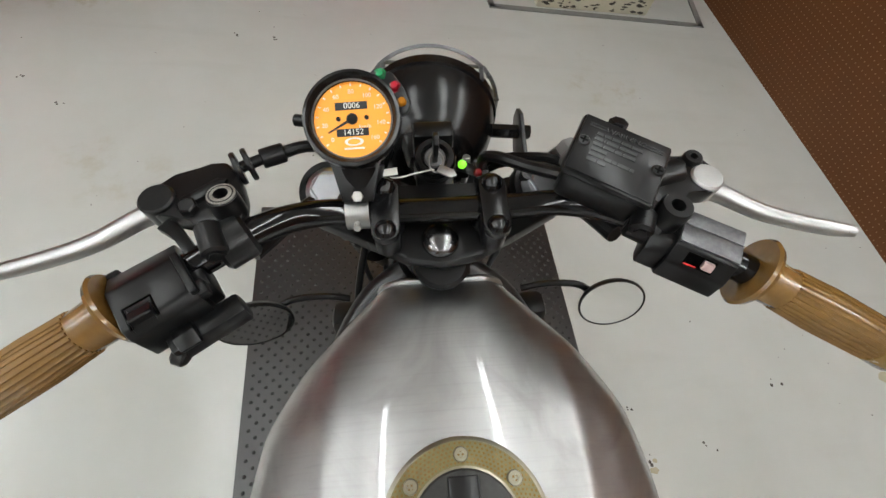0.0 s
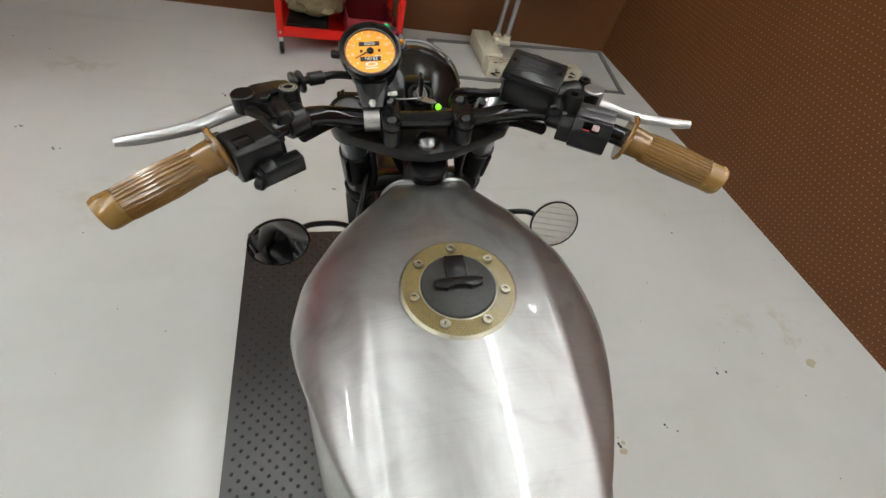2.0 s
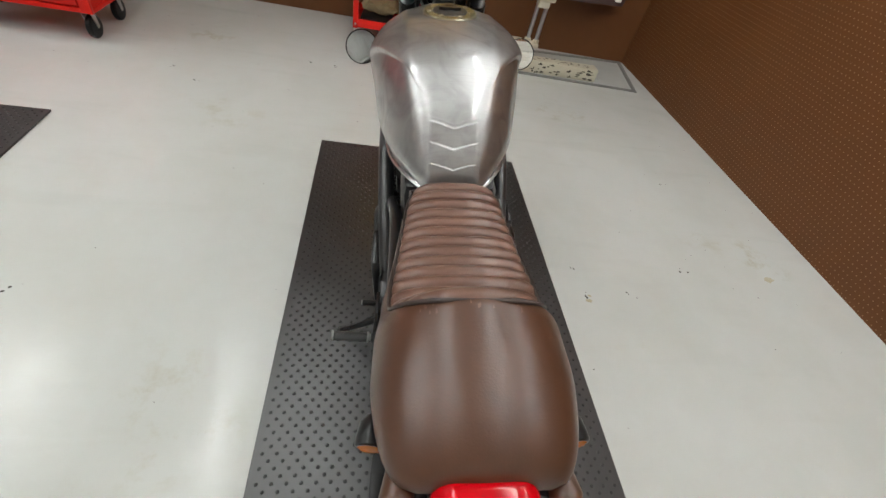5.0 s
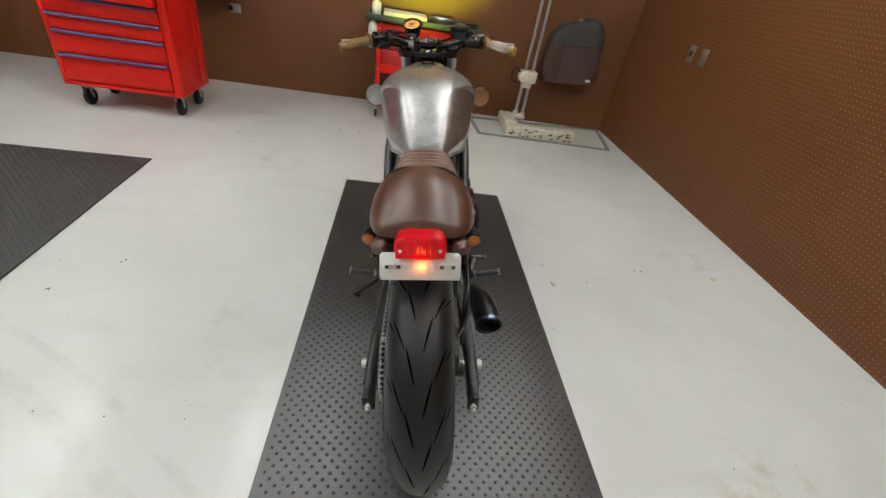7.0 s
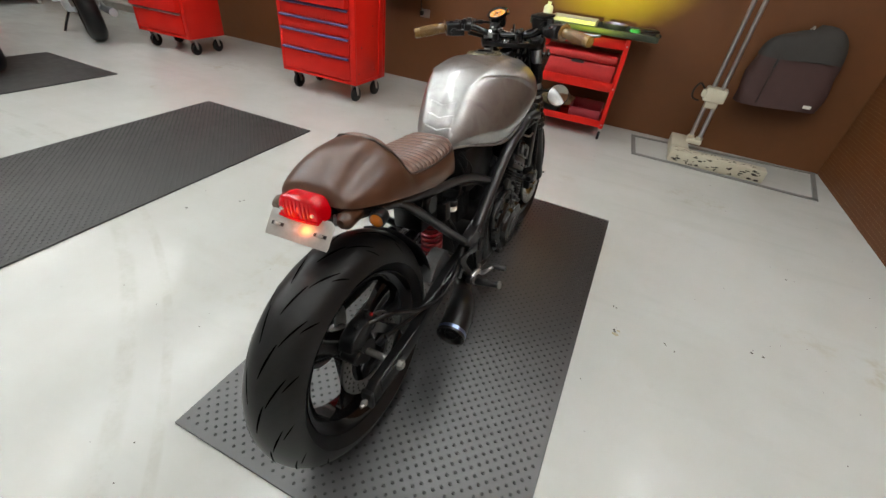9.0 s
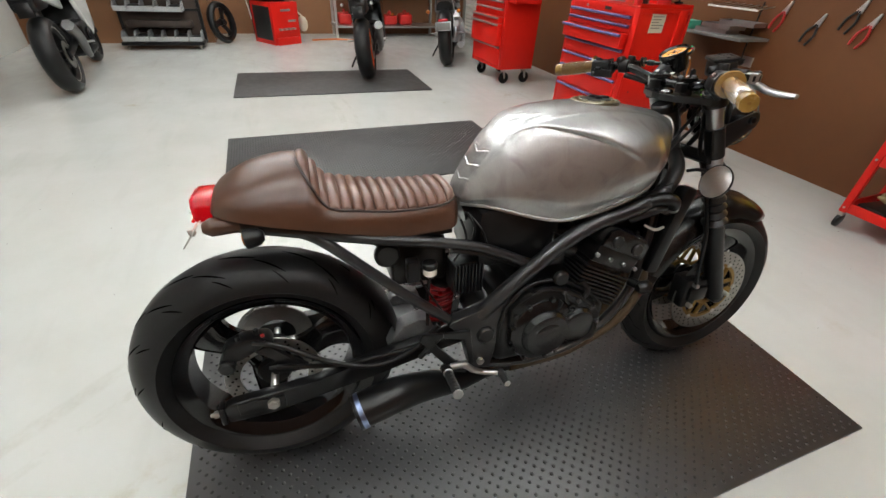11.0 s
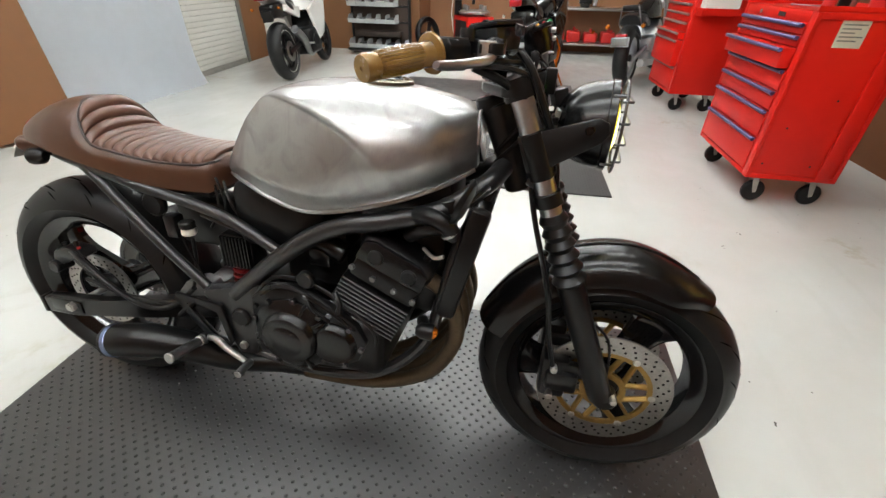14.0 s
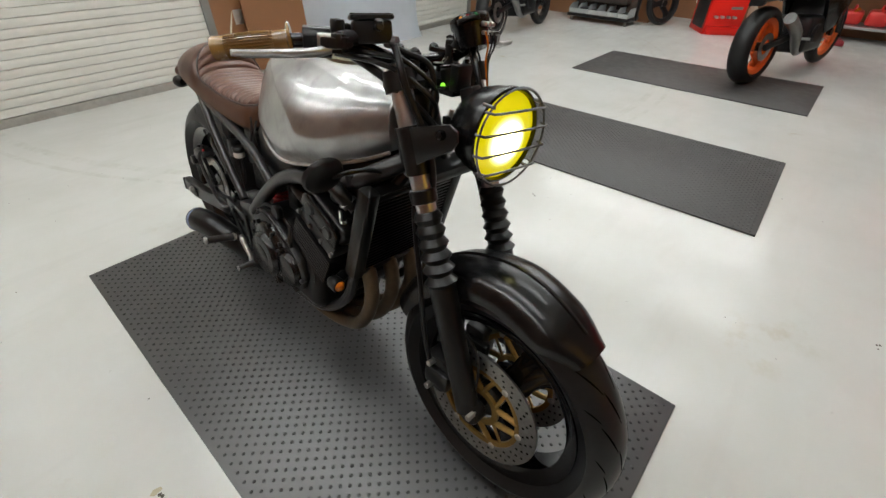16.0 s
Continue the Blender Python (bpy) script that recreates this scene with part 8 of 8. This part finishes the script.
part("turntable", moved(lathe([(0, 0.0), (0.16, 0.0), (0.19, 0.015), (0.24, 0.03), (0.25, 0.05), (0.22, 0.075), (0.08, 0.085), (0, 0.09)], 40), Matrix.Translation((-0.24, 0.22, 0.565))), ALU, tc, "bare steel turntable")
for k in range(4):
    a = k * math.pi / 2 + 0.5
    part("jaw", box(-0.03, 0.03, -0.025, 0.025, 0, 0.07, 0.01), ALU, tc).matrix_local = Matrix.Translation((-0.24 + 0.19 * math.cos(a), 0.22 + 0.19 * math.sin(a), 0.64)) @ Matrix.Rotation(a, 4, "Z")
part("column", box(-0.58, -0.5, 0.02, 0.12, 0.1, 1.6, 0.01), BLACK, tc)
part("arm", box(-0.55, -0.1, 0.1, 0.15, 1.0, 1.06, 0.008), BLACK, tc)
part("tool_head", cyl((-0.24, 0.2, 0.72), (-0.24, 0.2, 1.05), 0.025, n=16), BLACK, tc)
part("hose", tube([(-0.55, 0.0, 0.9), (-0.54, -0.04, 0.6), (-0.52, -0.03, 0.45), (-0.54, 0.0, 0.3)], 0.006, 8), WHITE, tc)
part("bead_breaker", join(tube([(-0.2, 0.5, 0.45), (-0.05, 0.56, 0.35), (0.0, 0.58, 0.2)], 0.012, 8), moved(lathe([(0, 0), (0.1, 0.0), (0.11, 0.02), (0.05, 0.03), (0, 0.03)], 24), pose(-0.02, 0.55, 0.26, 90, 0, 0))), CREAM, tc)
cb = thing("air_hose", Matrix.Identity(4), "orange air hose lying along the wall", "hose")
part("hose_line", tube([(-6.9, 0.25, 0.012), (-7.0, 0.6, 0.012), (-6.95, 0.9, 0.012), (-7.15, 1.1, 0.012)], 0.012, 8), mat("orange rubber hose", (0.6, 0.16, 0.03), 0.5), cb)

cs = thing("steel_shelf", ROOM @ Matrix.Translation((XF, 0.0, 0)), "grey steel workshop shelf with fuel cans", "shelf")
for x in (0.03, 0.42):
    for y in (1.25, 3.05):
        part("shelf_post", box(x - 0.02, x + 0.02, y - 0.02, y + 0.02, 0, 1.0, 0.002), ZINC, cs)
for z in (0.15, 0.66):
    part("shelf_board", box(0.0, 0.45, 1.22, 3.08, z, z + 0.03, 0.003), ALU, cs)
CAN = mat("red fuel can plastic", (0.55, 0.02, 0.015), 0.4, scale=6, var=0.1)
for k, y in enumerate((1.42, 1.68, 1.94, 2.22, 2.5)):
    cn = thing("fuel_can", ROOM @ Matrix.Translation((XF + 0.2, y, 0.181)), "red plastic fuel can on the shelf", "fuel can", "fuel cans")
    hh = 0.15 if k in (1, 3) else 0.17
    part("can_body", box(-0.12, 0.14, -0.11, 0.11, 0, hh, 0.035, 3), CAN, cn)
    part("can_handle", tube([(-0.08, 0, hh - 0.01), (-0.06, 0, hh + 0.04), (0.05, 0, hh + 0.04), (0.07, 0, hh - 0.01)], 0.014, 8), CAN, cn)
    part("spout", tube([(0.1, 0, hh - 0.02), (0.14, 0.04, hh + 0.03)], 0.016, 10, smooth=False), (AMBER if k % 2 else CAN), cn)
bg = thing("bench_grinder", ROOM @ Matrix.Translation((XF + 0.22, 2.05, 0.69)), "dark bench grinder with a round guard on the shelf", "grinder")
part("motor", moved(lathe([(0, -0.1), (0.055, -0.1), (0.065, -0.08), (0.065, 0.08), (0.055, 0.1), (0, 0.1)], 28), pose(0, 0, 0.11, 90, 0, 0)), CRINKLE, bg)
part("foot", box(-0.06, 0.06, -0.07, 0.07, 0, 0.06, 0.01), CRINKLE, bg)
part("wheel_guard", moved(lathe([(0, -0.025), (0.085, -0.025), (0.09, -0.01), (0.09, 0.01), (0.085, 0.025), (0, 0.025)], 28), pose(0, 0.15, 0.11, 90, 0, 0)), CHROME, bg)
solo("blue_tin", lathe([(0, 0), (0.04, 0), (0.04, 0.12), (0.036, 0.125), (0, 0.125)], 20), mat("blue tin", (0.03, 0.06, 0.4), 0.35), ROOM @ Matrix.Translation((XF + 0.2, 1.42, 0.69)), "blue tin on the steel shelf", "tin")
jk = thing("floor_jack", pose(-7.0, 1.1, 0, 0, 0, 20), "small red floor jack", "jack")
part("jack_body", join(box(-0.1, 0.1, -0.05, 0.05, 0.02, 0.07, 0.01), cyl((0.08, -0.06, 0.03), (0.08, 0.06, 0.03), 0.03, n=16), cyl((-0.08, -0.06, 0.02), (-0.08, 0.06, 0.02), 0.02, n=16)), DKRED, jk)


# ---- parked motorcycles ----
WHITE_P = mat("white fairing paint", (0.75, 0.75, 0.73), 0.2, scale=4, var=0.04, coat=0.4)
ORANGE_P = mat("orange wheel paint", (0.8, 0.12, 0.01), 0.35, scale=6, var=0.06)


def parked(m, label, rim_mat, body_mat, cruiser=False):
    b = thing("motorcycle", m, label, "motorcycle", "parked motorcycles")
    wb = 1.55 if cruiser else 1.42
    wheel("rear_wheel", (0, 0.31), 0.31, 0.085, 0.4, False, b, rim_mat, False)
    wheel("front_wheel", (wb, 0.30), 0.30, 0.058, 0.9, True, b, rim_mat, False)
    for s in (1, -1):
        part("swing_arm", prism([(0.5, 0.41), (0.5, 0.35), (-0.04, 0.285), (-0.05, 0.335)], s * 0.1 - 0.014, s * 0.1 + 0.014, "x", 0.004), BLACK if not cruiser else CHROME, b)
        part("fork_leg", cyl((s * 0.1, wb - 0.28, 0.93), (s * 0.1, wb, 0.3), 0.023, n=14), CHROME if cruiser else BLACK, b)
        part("footrest", cyl((s * 0.12, 0.42, 0.34), (s * 0.24, 0.42, 0.34), 0.012, n=10), ALU, b)
        part("mirror", join(moved(lathe([(0, 0), (0.035, 0), (0.045, 0.012), (0.03, 0.03), (0, 0.035)], 20), Matrix.Translation((s * 0.33, wb - 0.42, 1.13)) @ basis((0, 1, 0.1))), tube([(s * 0.18, wb - 0.36, 1.02), (s * 0.24, wb - 0.36, 1.07), (s * 0.32, wb - 0.4, 1.12)], 0.006, 8)), CHROME if cruiser else PLASTIC, b)
        part("grip", cyl((s * 0.2, wb - 0.38, 1.0), (s * 0.34, wb - 0.46, 0.98), 0.017, n=12), PLASTIC, b)
    part("handlebar", tube([(-0.3, wb - 0.44, 0.985), (-0.16, wb - 0.34, 1.0), (0.16, wb - 0.34, 1.0), (0.3, wb - 0.44, 0.985)], 0.012, 10), CHROME if cruiser else BLACK, b)
    eng_ = part("engine", join(box(-0.17, 0.17, 0.52, 0.92, 0.2, 0.5, 0.04, 3), moved(box(-0.15, 0.15, -0.09, 0.09, 0, 0.24, 0.02), pose(0, 0.85, 0.42, -20, 0, 0)), cyl((0.17, 0.66, 0.36), (0.2, 0.66, 0.36), 0.08, n=24, bevel=0.01)), CHROME if cruiser else CRINKLE, b)
    part("radiator", box(-0.14, 0.14, 1.03, 1.06, 0.38, 0.68, 0.006), PLASTIC, b)
    tw = [(0.45, 0.07), (0.55, 0.12), (0.75, 0.15), (0.95, 0.13), (1.05, 0.07)]
    tz = [(0.45, 0.78), (0.55, 0.84), (0.75, 0.92), (0.95, 0.93), (1.05, 0.9)]

    def tp(y, u):
        q = u * math.pi / 2
        return Vector((ip(y, tw) * math.copysign(abs(math.sin(q)) ** 0.8, u), y, 0.7 + (ip(y, tz) - 0.7) * abs(math.cos(q)) ** 0.7))
    part("fuel_tank", grid_surface(tp, [0.45 + 0.04 * i for i in range(16)], [i / 10 for i in range(-10, 11)], True, True), body_mat, b)
    if cruiser:
        sw_ = [(-0.05, 0.10), (0.1, 0.14), (0.3, 0.15), (0.47, 0.08)]
        sz = [(-0.05, 0.76), (0.1, 0.78), (0.2, 0.73), (0.35, 0.72), (0.47, 0.76)]
        part("rear_fender", grid_surface(lambda a, v: Vector((0.095 * math.sin(v * 1.3), (0.36 - 0.08 * (1 - math.cos(v * 1.3))) * math.cos(radians(a)), 0.31 + (0.36 - 0.08 * (1 - math.cos(v * 1.3))) * math.sin(radians(a)))), [30 + 8 * i for i in range(16)], [i / 8 for i in range(-8, 9)]), BLACK, b)
        tlp = (-0.31, 0.56)
        part("plate_frame", box(-0.10, 0.10, -0.36, -0.345, 0.46, 0.56, 0.01), CHROME, b)
        part("number_plate", box(-0.085, 0.085, -0.366, -0.36, 0.47, 0.55, 0.004), GREYTAPE, b)
        part("exhaust_pipe", tube([(0.16, 0.95, 0.45), (0.18, 1.0, 0.3), (0.19, 0.7, 0.2), (0.2, 0.2, 0.24), (0.2, -0.15, 0.27)], [0.022, 0.024, 0.03, 0.04, 0.04], 16), CHROME, b)
        part("backrest", box(-0.1, 0.1, -0.08, -0.03, 0.8, 0.86, 0.02), PLASTIC, b)
        part("headlight", moved(lathe([(0, -0.09), (0.06, -0.07), (0.085, -0.02), (0.09, 0.05), (0, 0.05)], 28), Matrix.Translation((0, wb - 0.15, 0.85)) @ basis((0, 1, 0))), CHROME, b)
        part("instrument", moved(lathe([(0, -0.04), (0.05, -0.03), (0.055, 0.02), (0, 0.025)], 24), Matrix.Translation((0, wb - 0.3, 1.03)) @ basis((0, -0.4, 0.9))), CHROME, b)
        part("windscreen_stub", box(-0.15, 0.15, wb - 0.26, wb - 0.22, 0.94, 1.08, 0.012), GLOSS, b)
        for s in (1, -1):
            part("indicator", moved(lathe([(0, 0.03), (0.02, 0.02), (0.026, 0), (0.02, -0.03), (0, -0.035)], 18), Matrix.Translation((s * 0.19, -0.22, 0.66)) @ basis((0, -1, 0))), AMBER, b)
            part("grab_rail", tube([(s * 0.1, 0.2, 0.6), (s * 0.12, 0.0, 0.66), (s * 0.09, -0.08, 0.84)], 0.008, 8), CHROME, b)
    else:
        sw_ = [(-0.28, 0.03), (-0.2, 0.09), (0.0, 0.12), (0.25, 0.13), (0.47, 0.08)]
        sz = [(-0.28, 0.93), (-0.15, 0.94), (0.05, 0.9), (0.25, 0.82), (0.35, 0.8), (0.47, 0.82)]
        tlp = (-0.27, 0.87)
        part("exhaust_pipe", tube([(0.09, 0.75, 0.2), (0.13, 0.5, 0.22), (0.16, 0.3, 0.40), (0.175, 0.05, 0.53)], [0.022, 0.028, 0.046, 0.046], 16), BRIDGE, b)
        part("undertail", join(box(-0.09, 0.09, -0.18, 0.2, 0.66, 0.8, 0.03), prism([(-0.2, 0.74), (-0.10, 0.77), (-0.17, 0.64), (-0.22, 0.63)], -0.055, 0.055, "x", 0.006)), PLASTIC, b)
        part("rim_stripe", moved(lathe([(0.219, -0.064), (0.226, -0.064), (0.226, 0.064), (0.219, 0.064)], 48, True), pose(0, 0, 0.31, 0, 90, 0)), WHITE if body_mat is WHITE_P else rim_mat, b)
        part("side_panel", prism([(0.05, 0.72), (0.30, 0.66), (0.46, 0.62), (0.52, 0.74), (0.3, 0.76), (0.08, 0.80)], 0.085, 0.12, "x", 0.01), body_mat, b)
        part("side_panel", prism([(0.05, 0.72), (0.30, 0.66), (0.46, 0.62), (0.52, 0.74), (0.3, 0.76), (0.08, 0.80)], -0.12, -0.085, "x", 0.01), body_mat, b)
        for s in (1, -1):
            part("fairing", prism([(0.62, 0.7), (0.9, 0.78), (1.2, 0.9), (1.32, 0.82), (1.22, 0.62), (1.08, 0.4), (0.86, 0.34), (0.76, 0.5)], s * 0.15, s * 0.185, "x", 0.012), body_mat, b)
            part("indicator", moved(lathe([(0, 0.02), (0.012, 0.015), (0.016, 0), (0.011, -0.018), (0, -0.02)], 18), Matrix.Translation((s * 0.15, -0.2, 0.76)) @ basis((0, -1, 0))), AMBER if body_mat is WHITE_P else ZINC, b)
        part("nose", moved(lathe([(0, 0.16), (0.08, 0.13), (0.15, 0.03), (0.17, -0.06), (0.15, -0.08), (0, -0.06)], 28), Matrix.Translation((0, wb - 0.1, 0.92)) @ basis((0, 1, -0.15))), body_mat, b)
        part("windscreen", moved(box(-0.12, 0.12, -0.004, 0.004, 0, 0.2, 0.002), pose(0, wb - 0.2, 0.98, 35, 0, 0)), GLOSS, b)
        part("front_mudguard", grid_surface(lambda a, v: Vector((0.068 * math.sin(v * 1.3), wb + (0.325 - 0.05 * (1 - math.cos(v * 1.3))) * math.cos(radians(a)), 0.3 + (0.325 - 0.05 * (1 - math.cos(v * 1.3))) * math.sin(radians(a)))), [50 + 9 * i for i in range(12)], [i / 6 for i in range(-6, 7)]), body_mat, b)
        part("brake_disc", moved(lathe([(0.06, -0.003), (0.11, -0.003), (0.11, 0.003), (0.06, 0.003)], 40, True), pose(0.085, 0, 0.31, 0, 90, 0)), DISC, b)

    def spt(y, u):
        q = u * math.pi / 2
        z0 = ip(y, sz) - (0.1 if y > 0.1 else 0.1 + 0.02 * (y - 0.1))
        return Vector((ip(y, sw_) * math.copysign(abs(math.sin(q)) ** 0.7, u), y, z0 + (ip(y, sz) - z0) * abs(math.cos(q)) ** 0.7))
    y0 = sw_[0][0]
    part("tail", grid_surface(spt, [y0 + (0.12 - y0) * i / 12 for i in range(13)], [i / 8 for i in range(-8, 9)], True, True), BLACK if cruiser else body_mat, b)
    part("seat", grid_surface(lambda y, u: spt(y, u) + Vector((0, 0, 0.006)), [0.1 + 0.37 * i / 14 for i in range(15)], [i / 8 for i in range(-8, 9)], True, True), PLASTIC, b)
    part("tail_light", box(-0.06, 0.06, tlp[0] - 0.03, tlp[0] + 0.04, tlp[1] - 0.03, tlp[1] + 0.03, 0.014, 3), mat("dark red lens", (0.3, 0.006, 0.01), 0.2, var=0.05), b, "unlit red tail light")
    part("side_stand", tube([(-0.1, 0.6, 0.26), (-0.2, 0.58, 0.12), (-0.26, 0.56, 0.022)], 0.012, 8), BLACK, b)
    return b


def heading(dx, dy):
    return math.degrees(math.atan2(-dx, dy))


parked(pose(-4.02, -1.95, 0.0, 0, -6, heading(-1.55, -0.30)), "white sport motorcycle parked near the roller door", BLACK, WHITE_P)
parked(pose(-4.32, 0.82, 0.012, 0, -6, heading(-1.39, 0.29)), "black sport motorcycle with orange wheels on a mat", ORANGE_P, GLOSS)
parked(pose(-5.04, 1.975, 0.0, 0, -6, heading(-1.38, 0.52)), "black and chrome cruiser motorcycle", CHROME, GLOSS, True)


# ---- grit and stains on the floor ----
rnd = random.Random(8)


def crumb(bm, x, y, r, h, flat=1.0):
    n = 7
    ring = [bm.verts.new((x + r * rnd.uniform(0.6, 1.2) * math.cos(2 * math.pi * k / n), y + flat * r * rnd.uniform(0.6, 1.2) * math.sin(2 * math.pi * k / n), 0.0)) for k in range(n)]
    top = bm.verts.new((x, y, h))
    for k in range(n):
        bm.faces.new((ring[k], ring[(k + 1) % n], top))


bm = bmesh.new()
for x, y in ((0.64, 0.87), (0.85, 0.91), (-1.3, 2.1), (-0.79, 2.59), (-0.63, 2.59), (1.18, 1.1), (-1.28, 0.65), (-1.42, 0.43), (1.35, 1.8), (-0.27, 1.97), (-1.46, 2.22), (0.62, 1.04)):
    for k in range(3):
        crumb(bm, x + rnd.gauss(0, 0.012), y + rnd.gauss(0, 0.012), rnd.uniform(0.002, 0.006), 0.002)
for k in range(170):
    crumb(bm, rnd.uniform(-2.4, 1.9), rnd.uniform(-1.9, 3.2), rnd.uniform(0.0012, 0.0032), 0.0015)
tagged(solo("floor_grit", bm, CHIP, Matrix.Identity(4), "dark grit scattered on the concrete floor", "grit"), kind="stuff")
for x, y, r in ((0.645, 0.86, 0.016), (0.655, 0.885, 0.010), (1.63, 1.11, 0.03)):
    bm = bmesh.new()
    crumb(bm, x, y, r, 0.0008, 0.7)
    solo("floor_stain", bm, STAIN, Matrix.Identity(4), "small yellow-brown stain on the concrete", "stain", "stains on the floor")
